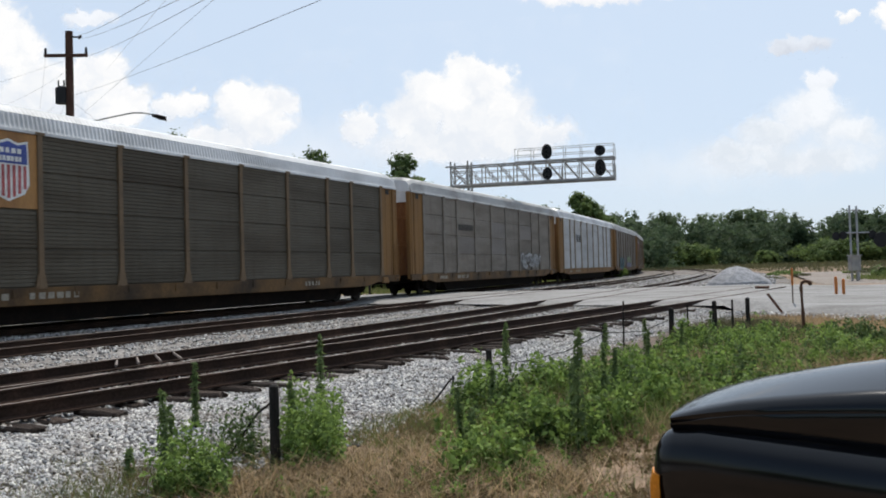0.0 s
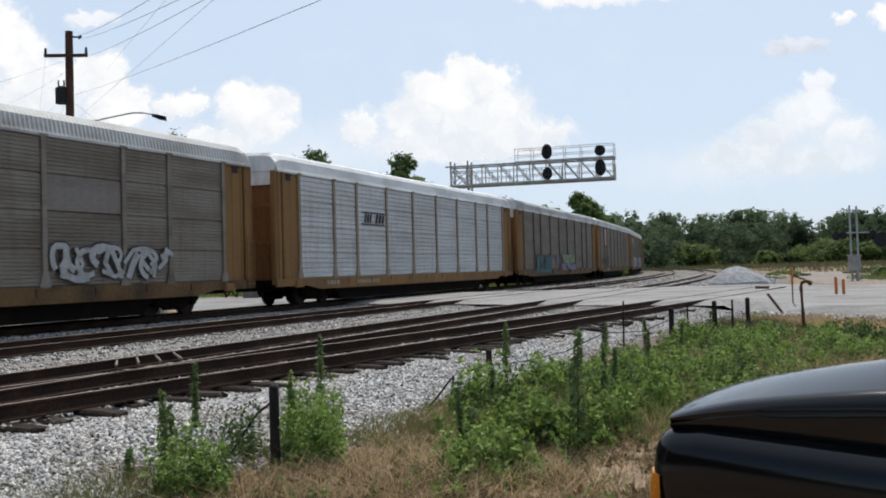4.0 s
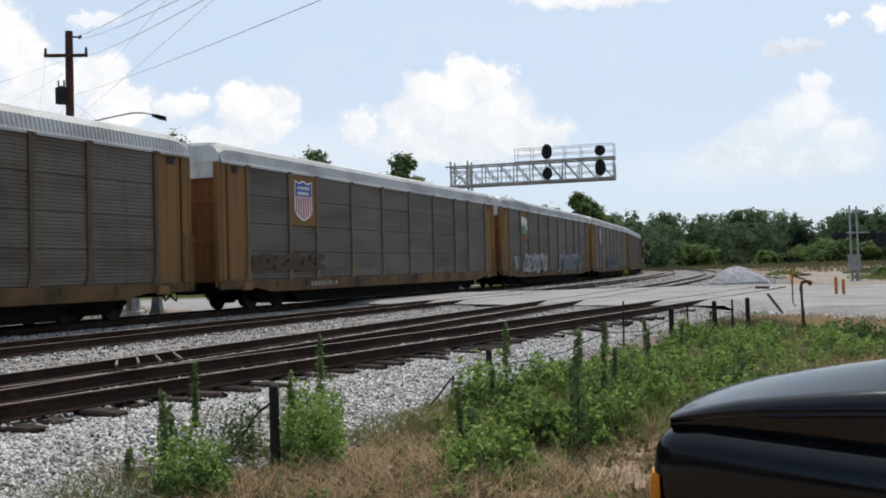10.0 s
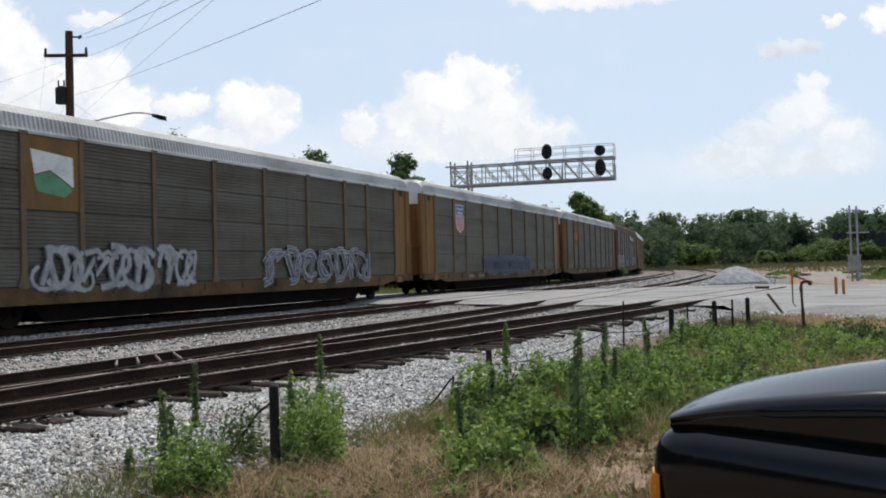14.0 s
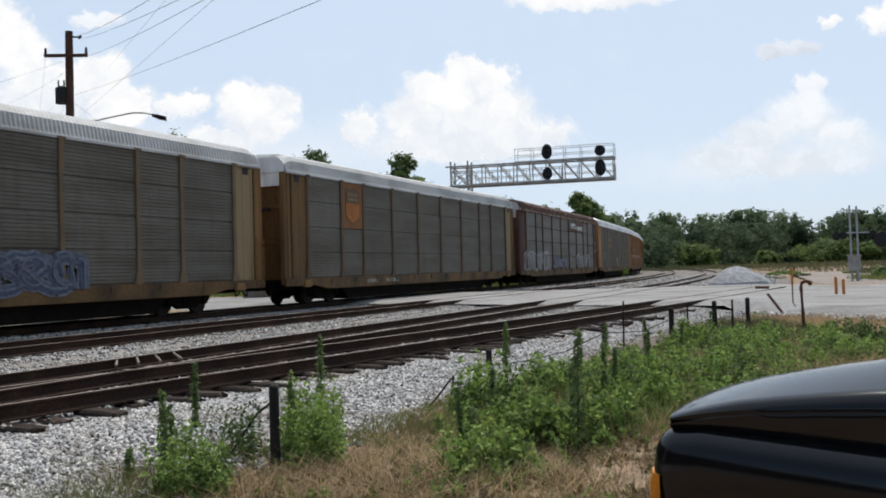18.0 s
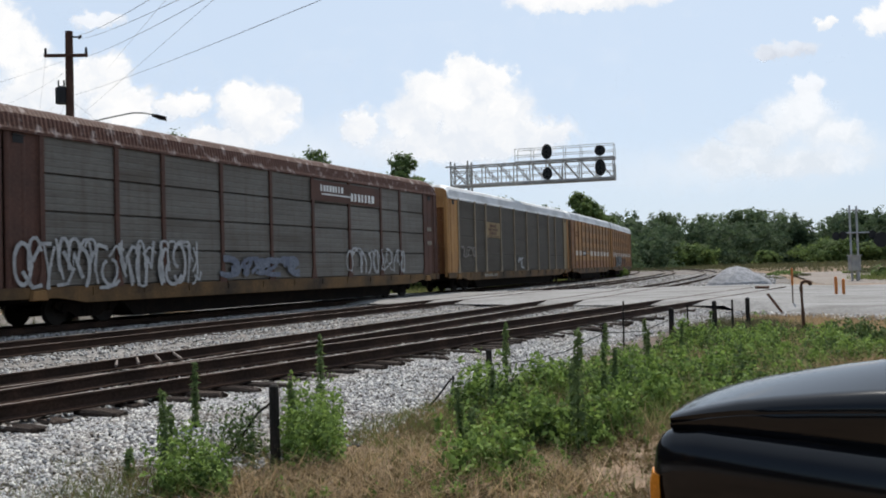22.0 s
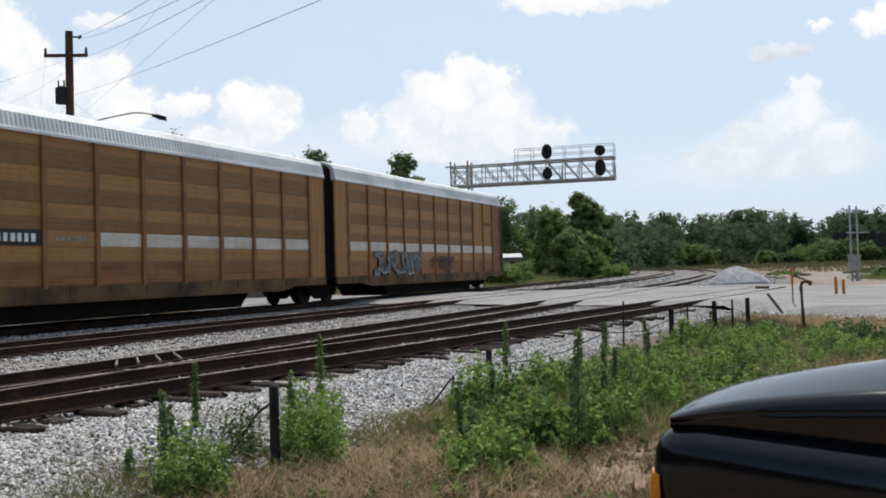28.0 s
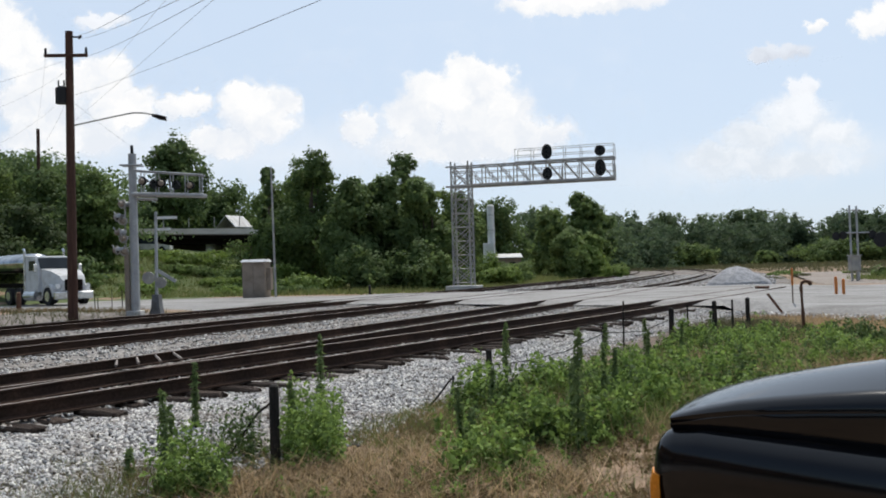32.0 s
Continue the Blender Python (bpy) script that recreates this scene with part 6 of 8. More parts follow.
def far_crossing_signal():
    t = thing("crossing_signal", "distant crossing signal masts with crossarms and dark lamps", "crossing signal")
    for x, top in ((26.8, 4.75), (27.25, 4.7)):
        bm = bmesh.new()
        tube(bm, (x, 60, -0.4), (x - 0.03, 60, top), 0.08, 0.065, n=8)
        part("mast", bm, M_ALU, t)
    for x0, x1, z in ((26.5, 27.4, 4.42), (26.1, 28.3, 2.95)):
        bm = bmesh.new()
        tube(bm, (x0, 59.85, z), (x1, 59.85, z), 0.05, n=6)
        part("crossarm", bm, M_ALU, t)
    for x, z in ((25.7, 2.75), (26.15, 2.78), (28.1, 2.8)):
        bm = bmesh.new()
        tube(bm, (x, 59.7, z), (x, 59.65, z), 0.27, n=14)
        part("lamp_board", bm, M_BLACK, t)
    bm = bmesh.new()
    tube(bm, (28.6, 59.6, 2.45), (28.6, 59.5, 2.45), 0.5, n=16)
    part("lamp_board", bm, M_BLACK, t)
    bm = bmesh.new()
    tube(bm, (29.2, 59.8, -0.3), (29.15, 59.8, 3.2), 0.07, n=8)
    part("mast", bm, M_ALU, t)
    return t


far_crossing_signal()


def relay_case():
    t = thing("relay_case", "grey relay case on two legs beside the crossing", "cabinet")
    bm = bmesh.new()
    box(bm, 26.18, 58.6, 0.46, 26.78, 59.2, 1.42, 0.03)
    part("case", bm, M_GALV, t)
    bm = bmesh.new()
    box(bm, 26.14, 58.52, 1.42, 26.82, 59.28, 1.5, 0.02)
    part("lid", bm, M_GALV, t)
    for x in (26.33, 26.63):
        bm = bmesh.new()
        tube(bm, (x, 58.9, -0.3), (x, 58.9, 0.55), 0.06, n=8)
        part("leg", bm, M_GALV, t)
    return t


relay_case()


# ---- lorry on the road behind the railway ----
def tank_lorry():
    t = thing("tank_lorry", "white tractor unit with a polished tank trailer on the road", "truck")
    m = pose(-22.0, 51.8, -0.12, 0, 0, -42)

    def add(name, bm, mat, label="", smooth=False):
        ob = part(name, bm, mat, t, label, smooth)
        ob.matrix_basis = m
        return ob
    bm = bmesh.new()
    hoodp = [[(0.25, -0.95, 0.75), (0.25, 0.95, 0.75), (0.25, 0.95, 2.05), (0.25, -0.95, 2.05)],
             [(1.3, -0.92, 0.75), (1.3, 0.92, 0.75), (1.3, 0.85, 1.88), (1.3, -0.85, 1.88)],
             [(1.95, -0.85, 0.75), (1.95, 0.85, 0.75), (1.95, 0.72, 1.62), (1.95, -0.72, 1.62)],
             [(2.15, -0.7, 0.8), (2.15, 0.7, 0.8), (2.15, 0.6, 1.35), (2.15, -0.6, 1.35)]]
    loft(bm, hoodp)
    add("bonnet", bm, M_TRUCKWHITE)
    bm = bmesh.new()
    loft(bm, [[(-1.55, y, 0.75), (0.3, y, 0.75), (0.3, y, 2.0), (-0.05, y, 2.72), (-1.5, y, 2.8)] for y in (-1.12, 1.12)])
    add("cab", bm, M_TRUCKWHITE)
    for y0, y1 in ((-1.14, -1.11), (1.11, 1.14)):
        bm = bmesh.new()
        loft(bm, [[(-0.85, y, 1.95), (0.12, y, 1.95), (-0.1, y, 2.5), (-0.85, y, 2.5)] for y in (y0, y1)])
        add("side_window", bm, M_WINDOW)
    bm = bmesh.new()
    loft(bm, [[(0.32, y, 2.05), (0.36, y, 2.05), (0.02, y, 2.66), (-0.02, y, 2.66)] for y in (-1.0, 1.0)])
    add("windscreen", bm, M_WINDOW)
    bm = bmesh.new()
    box(bm, 2.05, -1.1, 0.32, 2.3, 1.1, 0.75, 0.05)
    add("bumper", bm, M_CHROME, "polished bumper")
    bm = bmesh.new()
    box(bm, 2.12, -0.5, 0.78, 2.2, 0.5, 1.42, 0.02)
    add("grille", bm, M_DARKSTEEL)
    for y in (-0.85, 0.85):
        bm = bmesh.new()
        tube(bm, (1.95, y, 1.05), (2.12, y, 1.05), 0.13, n=10)
        add("headlight", bm, M_LOGOWHITE)
        bm = bmesh.new()
        n = 9
        loft(bm, [[(1.3 + r * math.cos(math.pi * k / n), yy, 0.5 + r * math.sin(math.pi * k / n)) for k in range(n + 1)] + [(1.3 + 0.56 * math.cos(math.pi * (1 - k / n)), yy, 0.5 + 0.56 * math.sin(math.pi * (1 - k / n))) for k in range(n + 1)] for yy, r in ((y - 0.24, 0.68), (y + 0.24, 0.68))])
        add("mudguard", bm, M_TRUCKWHITE)
    for y in (-1.2, 1.2):
        bm = bmesh.new()
        tube(bm, (-1.35, y * 0.95, 0.9), (-1.35, y * 0.95, 3.05), 0.07, n=8)
        tube(bm, (-1.35, y * 0.95, 3.05), (-1.45, y * 0.95, 3.2), 0.07, n=8)
        add("exhaust_stack", bm, M_CHROME, "polished exhaust stack")
        bm = bmesh.new()
        box(bm, 0.28, y * 1.08 - 0.09, 1.85, 0.36, y * 1.08 + 0.09, 2.3, 0.02)
        add("mirror", bm, M_CHROME)
        bm = bmesh.new()
        tube(bm, (-1.3, y * 0.85, 0.55), (0.1, y * 0.85, 0.55), 0.3, n=14)
        add("fuel_tank", bm, M_CHROME, "polished fuel tank")

    def wheel(x, y):
        w = new("wheel")
        w.empty_display_size = 0.2
        w.parent = t
        w.matrix_basis = m @ pose(x, y, 0.5)
        bm = bmesh.new()
        tube(bm, (0, -0.14, 0), (0, 0.14, 0), 0.5, n=18)
        part("tyre", bm, M_TYRE, w)
        bm = bmesh.new()
        tube(bm, (0, -0.16, 0), (0, 0.16, 0), 0.28, n=14)
        part("rim", bm, M_CHROME, w)
    for x in (1.3, -2.4, -3.7, -11.2, -12.5):
        for y in (-0.95, 0.95):
            wheel(x, y)
    bm = bmesh.new()
    box(bm, -4.4, -0.45, 0.75, 1.6, 0.45, 0.98, 0.02)
    add("chassis", bm, M_DARKSTEEL)
    bm = bmesh.new()
    n = 18
    secs = []
    for x, r in ((-13.6, 0.55), (-13.4, 0.85), (-2.4, 0.85), (-2.2, 0.55)):
        secs.append([(x, r * 1.05 * math.cos(2 * math.pi * k / n), 2.42 + r * 0.66 * math.sin(2 * math.pi * k / n)) for k in range(n)])
    loft(bm, secs)
    add("tank", bm, M_TANK, "polished steel tank", True)
    bm = bmesh.new()
    box(bm, -13.4, -0.6, 1.0, -2.5, 0.6, 1.25, 0.02)
    add("trailer_frame", bm, M_DARKSTEEL)
    return t


tank_lorry()


# ---- buildings beyond ----
def overpass():
    t = thing("road_overpass", "low concrete overpass with railing among the trees", "bridge")
    for name, z0, z1, y0, y1, mat in (("deck", 5.75, 6.15, 104.1, 112, M_DARKSTEEL), ("parapet", 6.15, 6.85, 104, 104.3, M_PARAPET), ("kerb_band", 6.12, 6.24, 103.94, 104.0, M_CABINET), ("girder", 5.1, 5.75, 104.8, 111, M_DARKSTEEL), ("abutment_wall", 2.6, 5.1, 109.6, 110.2, M_CABINET)):
        bm = bmesh.new()
        loft(bm, [[(-42.0, y0, z0 + 0.2), (-42.0, y1, z0 + 0.2), (-42.0, y1, z1 + 0.2), (-42.0, y0, z1 + 0.2)], [(-19.0, y0, z0 - 0.35), (-19.0, y1, z0 - 0.35), (-19.0, y1, z1 - 0.35), (-19.0, y0, z1 - 0.35)]])
        part(name, bm, mat, t)
    for x in (-40.0, -33.5, -27.0, -20.5):
        bm = bmesh.new()
        box(bm, x - 0.4, 105.5, -0.5, x + 0.4, 110, 5.2, 0.03)
        part("pier", bm, M_CONCRETE, t)
    for k in range(8):
        x = -40.5 + k * 2.9
        bm = bmesh.new()
        tube(bm, (x, 104.1, 6.9), (x, 104.1, 8.0), 0.05, n=6)
        part("railing_post", bm, M_GALV, t)
    return t


overpass()


def gabled_house(x, y, z, w, d, h, ridge, label, wall=M_WALLWHITE, roof=M_GREYROOF, turn=0.0):
    t = thing("house", label, "building")
    m = pose(x, y, z, 0, 0, turn)
    bm = bmesh.new()
    box(bm, -w / 2, -d / 2, 0, w / 2, d / 2, h)
    ob = part("wall", bm, wall, t)
    ob.matrix_basis = m
    bm = bmesh.new()
    loft(bm, [[(a, -d / 2 - 0.3, h - 0.05), (a, 0, h + ridge), (a, d / 2 + 0.3, h - 0.05), (a, d / 2 + 0.3, h + 0.1), (a, 0, h + ridge + 0.15), (a, -d / 2 - 0.3, h + 0.1)] for a in (-w / 2 - 0.3, w / 2 + 0.3)])
    ob = part("roof", bm, roof, t)
    ob.matrix_basis = m
    n = max(2, int(w / 3))
    for k in range(n):
        bm = bmesh.new()
        cx = -w / 2 + (k + 0.5) * w / n
        box(bm, cx - 0.5, -d / 2 - 0.03, h * 0.35, cx + 0.5, -d / 2 + 0.02, h * 0.75)
        ob = part("window", bm, M_WINDOW, t)
        ob.matrix_basis = m
    return t


gabled_house(-27.8, 122.0, 0.8, 2.8, 2.8, 6.8, 1.5, "grey gabled building behind the overpass", M_CABINET, M_GREYROOF, turn=60)
gabled_house(9.9, 152.0, 0.2, 5.5, 6.0, 2.7, 0.6, "low tan shed with pale roof by the trees", M_CABINET, M_GREYROOF)


def silo():
    t = thing("silo", "tall white cylindrical silo behind the trees", "silo")
    bm = bmesh.new()
    tube(bm, (8.0, 150, -0.3), (7.95, 150, 11.5), 0.6, n=18)
    part("shell", bm, M_WALLWHITE, t, smooth=False)
    bm = bmesh.new()
    tube(bm, (7.95, 150, 11.5), (7.95, 150, 11.75), 0.64, 0.4, n=18)
    part("cap", bm, M_WALLWHITE, t)
    bm = bmesh.new()
    box(bm, 6.6, 148.6, -0.3, 8.3, 150.4, 5.4, 0.04)
    part("lower_bin", bm, M_WALLWHITE, t)
    for z in (2.5, 5.0, 7.5, 10.0):
        bm = bmesh.new()
        tube(bm, (7.97, 150, z), (7.97, 150, z + 0.08), 0.63, n=18)
        part("hoop", bm, M_GALV, t)
    return t


silo()


def roadside_car(x, y, z, turn, mat, label):
    t = thing("car", label, "car")
    m = pose(x, y, z, 0, 0, turn)
    bm = bmesh.new()
    loft(bm, [[(-2.2, a, 0.35), (2.2, a, 0.35), (2.2, a, 0.75), (1.2, a, 0.92), (-2.1, a, 0.98)] for a in (-0.85, 0.85)])
    part("body", bm, mat, t).matrix_basis = m
    bm = bmesh.new()
    loft(bm, [[(-1.9, -0.75, 0.95), (1.0, -0.75, 0.93), (1.0, 0.75, 0.93), (-1.9, 0.75, 0.95)], [(-1.4, -0.6, 1.45), (0.3, -0.6, 1.45), (0.3, 0.6, 1.45), (-1.4, 0.6, 1.45)]])
    part("cabin", bm, M_WINDOW, t).matrix_basis = m
    for a in (-1.4, 1.4):
        for b in (-0.8, 0.8):
            bm = bmesh.new()
            tube(bm, (a, b - 0.1, 0.33), (a, b + 0.1, 0.33), 0.33, n=14)
            part("wheel", bm, M_TYRE, t).matrix_basis = m
    return t


roadside_car(-30.8, 96.0, 3.85, 5, M_TRUCKWHITE, "small white car parked below the overpass")


# ---- gravel heap ----
def gravel_heap():
    verts, faces, n, rings = [], [], 48, 14
    for i in range(rings + 1):
        f = i / rings
        for k in range(n):
            a = 2 * math.pi * k / n
            r = f * (1.85 + 0.3 * noise.noise((math.cos(a) * 1.3, math.sin(a) * 1.3, 4.0)))
            x, y = 18.6 + r * math.cos(a) * 1.05, 58.0 + r * math.sin(a) * 1.25
            h = 1.1 * (1 - f ** 1.5) * (1 if f < 1 else 0) + 0.11 * noise.noise((x * 1.2, y * 1.2, 2.0)) + 0.05 * noise.noise((x * 3.1, y * 3.1, 2.0)) - 0.12
            verts.append((x, y, h if i < rings else -0.3))
    for i in range(rings):
        for k in range(n):
            faces.append((i * n + k, i * n + (k + 1) % n, (i + 1) * n + (k + 1) % n, (i + 1) * n + k))
    ob = new("spoil_mound", raw("spoil_mound", verts, faces, M_PILE))
    return tagged(ob, "heap of grey crushed gravel beside the road", "gravel heap")


gravel_heap()


# ---- fence posts, hooked pipe, fallen bars ----
def fence_post(x, y, top, r, label="dark weathered fence post among the weeds", lean=0.0):
    bm = bmesh.new()
    z = ground_z(x, y)
    tube(bm, (x, y, z - 0.2), (x + lean, y, top), r, r * 0.95, n=9)
    tube(bm, (x + lean, y, top), (x + lean, y, top + r * 0.4), r * 0.95, r * 0.55, n=9)
    return solid("fence_post", bm, M_POST, label, "fence post", group="old fence posts")


fence_post(-1.50, 7.95, 0.28, 0.045)
fence_post(0.61, 13.0, 0.09, 0.045)
fence_post(2.95, 17.0, 0.17, 0.045)
fence_post(4.80, 19.4, 0.30, 0.06)
fence_post(5.98, 20.3, 0.38, 0.055)
fence_post(7.25, 21.9, 0.37, 0.055)
fence_post(3.42, 17.6, 0.55, 0.018, "thin rusty stake among the weeds", 0.02)
fence_post(6.6, 21.0, 0.38, 0.025, "thin rusty stake among the weeds")
fence_post(5.25, 19.8, 0.36, 0.02, "thin rusty stake among the weeds")
for x, y, top in ((-17.2, 45.0, 0.55), (-16.9, 44.6, 0.35), (-16.1, 44.3, 0.7), (-15.5, 44.0, 0.75), (-15.1, 43.6, 0.5)):
    fence_post(x, y, top, 0.02, "thin grey stake beside the crossing signal")
fence_post(0.06, 11.0, -0.02, 0.014, "thin rusty stake among the weeds", 0.02)


def hooked_pipe():
    bm = bmesh.new()
    x, y = 7.22, 18.4
    hose(bm, [(x, y, -0.5), (x - 0.02, y, 0.2), (x - 0.04, y, 0.70), (x - 0.02, y, 0.79), (x + 0.04, y, 0.83), (x + 0.12, y, 0.81), (x + 0.16, y, 0.75)], [0.034, 0.034, 0.034, 0.034, 0.034, 0.034, 0.038], 10)
    return solid("hooked_pipe", bm, M_RUSTPIPE, "rusty upright pipe with a bent hook top", "pipe", smooth=True)


hooked_pipe()


def marker_stake(x, y, h):
    """Thin bleached stake whose upper third is painted orange."""
    z = ground_z(x, y)
    t = thing("marker_stake", "thin bleached stake with a faded orange top", "post", pose(x, y, z))
    for name, a, b, r, mat in (("shaft", -0.1, h * 0.62, 0.026, M_CABINET), ("painted_top", h * 0.62, h, 0.036, M_ORANGE)):
        bm = bmesh.new()
        tube(bm, (0, 0, a), (0, 0, b), r, n=8)
        part(name, bm, mat, t)
    return t


marker_stake(10.93, 28.7, 1.42)


def fallen_bar(a, b, r):
    bm = bmesh.new()
    tube(bm, a, b, r, n=8)
    return solid("leaning_bar", bm, M_RUSTPIPE, "rusty leaning steel bar by the road edge", "bar")


fallen_bar((10.15, 27.3, -0.42), (9.72, 27.5, 0.27), 0.04)
fallen_bar((14.6, 42.9, 0.03), (15.1, 42.5, 0.03), 0.06)


def cable(pts, r=0.012):
    bm = bmesh.new()
    hose(bm, pts, r, 6)
    return solid("fence_cable", bm, M_POST, "slack dark fence cable between the posts", "cable", group="fence cables")


cable([(-1.56, 8.25, 0.12), (-1.72, 8.3, 0.0), (-1.9, 8.3, -0.25), (-2.0, 8.3, -0.42)])
cable([(0.06, 11.0, -0.05), (-0.1, 11.0, -0.25), (-0.25, 11.0, -0.42)])
cable([(0.61, 13.0, -0.1), (0.5, 13.0, -0.12), (0.35, 13.0, -0.32)])
cable([(0.61, 13.0, -0.12), (1.2, 14.2, -0.2), (2.0, 15.4, -0.18), (2.95, 17.0, 0.0), (3.9, 18.2, -0.08), (4.8, 19.4, 0.08)], 0.009)
# ---- trees, woods, weeds, grass ----
def leaf_mesh(name, centres, normals, sizes, material, seed, slim=0.7):
    """Many small bent leaves, two triangles each."""
    rng = np.random.default_rng(seed)
    n = len(centres)
    nz = normals / np.maximum(np.linalg.norm(normals, axis=1, keepdims=True), 1e-6)
    ref = rng.normal(size=(n, 3))
    u = np.cross(nz, ref)
    u /= np.maximum(np.linalg.norm(u, axis=1, keepdims=True), 1e-6)
    v = np.cross(nz, u)
    s = sizes[:, None]
    bend = nz * s * 0.25
    pts = np.stack([centres - u * s, centres - v * s * slim + bend * 0, centres + u * s, centres + v * s * slim], 1)
    pts[:, 0] -= bend
    pts[:, 2] -= bend
    idx = np.arange(n)[:, None] * 4
    tri = np.concatenate([idx + np.array([[0, 1, 3]]), idx + np.array([[1, 2, 3]])], 1).reshape(-1)
    me = bpy.data.meshes.new(name)
    me.vertices.add(n * 4), me.loops.add(n * 6), me.polygons.add(n * 2)
    me.vertices.foreach_set("co", pts.reshape(-1))
    me.loops.foreach_set("vertex_index", tri)
    me.polygons.foreach_set("loop_start", np.arange(0, n * 6, 3))
    me.update(calc_edges=True)
    me.materials.append(material)
    return me


def lobe_leaves(lobes, count, size, seed, hollow=0.45, fuzz=0.15, depth=(0.66, 1.04)):
    """Leaf places in clumps over ellipsoid lobes (x, y, z, rx, ry, rz)."""
    rng = np.random.default_rng(seed)
    lobes = np.array(lobes, float)
    w = (lobes[:, 3] * lobes[:, 4] * lobes[:, 5]) ** (2 / 3)
    pick = rng.choice(len(lobes), count, p=w / w.sum())
    clump = rng.integers(0, 26, count)
    crng = np.random.default_rng(seed + 77)
    cdir = crng.normal(size=(len(lobes), 26, 3))
    cdir /= np.linalg.norm(cdir, axis=2, keepdims=True)
    crad = crng.uniform(depth[0], depth[1], (len(lobes), 26, 1))
    base = (cdir * crad)[pick, clump]
    off = rng.normal(size=(count, 3)) * fuzz
    p = base + off
    inner = rng.random(count) < 0.18
    p[inner] *= rng.uniform(hollow, 0.9, (inner.sum(), 1))
    c = lobes[pick, :3] + p * lobes[pick, 3:6]
    nrm = p + rng.normal(size=(count, 3)) * 0.55 + np.array([0, 0, 0.35])
    return c, nrm, size * rng.uniform(0.6, 1.35, count)


def crown_lobes(x, y, z0, z1, w, seed, n=9, spread=1.0):
    """Uneven lobes that fill a crown from z0 to z1, w wide."""
    rng = random.Random(seed)
    out = []
    h = z1 - z0
    for k in range(n):
        f = (k + 0.5) / n
        ring = w * 0.5 * (0.75 - 0.55 * abs(f - 0.42)) * spread
        a = rng.uniform(0, 6.28)
        q = ring * rng.uniform(0.25, 0.85)
        r = w * rng.uniform(0.27, 0.38) * (1.05 - 0.5 * f)
        out.append((x + q * math.cos(a), y + q * math.sin(a), z0 + h * f * 0.92, r, r, r * rng.uniform(0.75, 1.1)))
    top = w * 0.23
    out.append((x + rng.uniform(-0.06, 0.06) * w, y, z1 - top, top, top, top))
    return out


def tree(x, y, z1, w, seed, mat=None, leaves=5000, size=0.26, z0=None, label="leafy green broadleaf tree beside the road", lobes=9, base=None):
    t = thing("tree", label, "tree", group="lineside trees")
    g = ground_z(x, y) if base is None else base
    h = z1 - g
    z0 = g + h * 0.22 if z0 is None else z0
    rng = random.Random(seed)
    bm = bmesh.new()
    r = max(0.12, h * 0.018)
    hose(bm, [(x, y, g - 0.2), (x + rng.uniform(-0.2, 0.2), y, g + h * 0.3), (x + rng.uniform(-0.4, 0.4), y, g + h * 0.6), (x + rng.uniform(-0.3, 0.3), y, g + h * 0.85)], [r * 1.3, r, r * 0.6, r * 0.2], 8)
    part("trunk", bm, M_BARK, t)
    lb = crown_lobes(x, y, z0, z1, w, seed, lobes)
    for k in range(5):
        bm = bmesh.new()
        tx, ty, tz = lb[(k * 2 + 1) % len(lb)][:3]
        zb = g + h * rng.uniform(0.25, 0.5)
        hose(bm, [(x, y, zb), ((x + tx) / 2, (y + ty) / 2, (zb + tz) / 2 + 0.1 * h * 0.2), (tx, ty, max(tz, zb + 0.3))], [r * 0.5, r * 0.35, r * 0.12], 6)
        part("limb", bm, M_BARK, t)
    c, nrm, s = lobe_leaves(lb, leaves, size, seed + 5)
    ob = new("crown", leaf_mesh("crown", c, nrm, s, mat or M_LEAF, seed + 9))
    ob.parent = t
    return t


def bush(x, y, w, h, seed, mat=None, leaves=2500, size=0.16, label="dense green bush at the road edge", name="bush", base=None):
    g = ground_z(x, y) if base is None else base
    rng = random.Random(seed)
    lb = [(x + rng.uniform(-0.35, 0.35) * w, y + rng.uniform(-0.3, 0.3) * w, g + h * rng.uniform(0.2, 0.62), w * rng.uniform(0.2, 0.34), w * rng.uniform(0.2, 0.34), h * rng.uniform(0.25, 0.4)) for _ in range(8)]
    c, nrm, s = lobe_leaves(lb, leaves, size, seed)
    c[:, 2] = np.maximum(c[:, 2], g + 0.02)
    ob = new(name, leaf_mesh(name, c, nrm, s, mat or M_LEAF, seed + 3))
    return tagged(ob, label, "bush", group="roadside bushes")


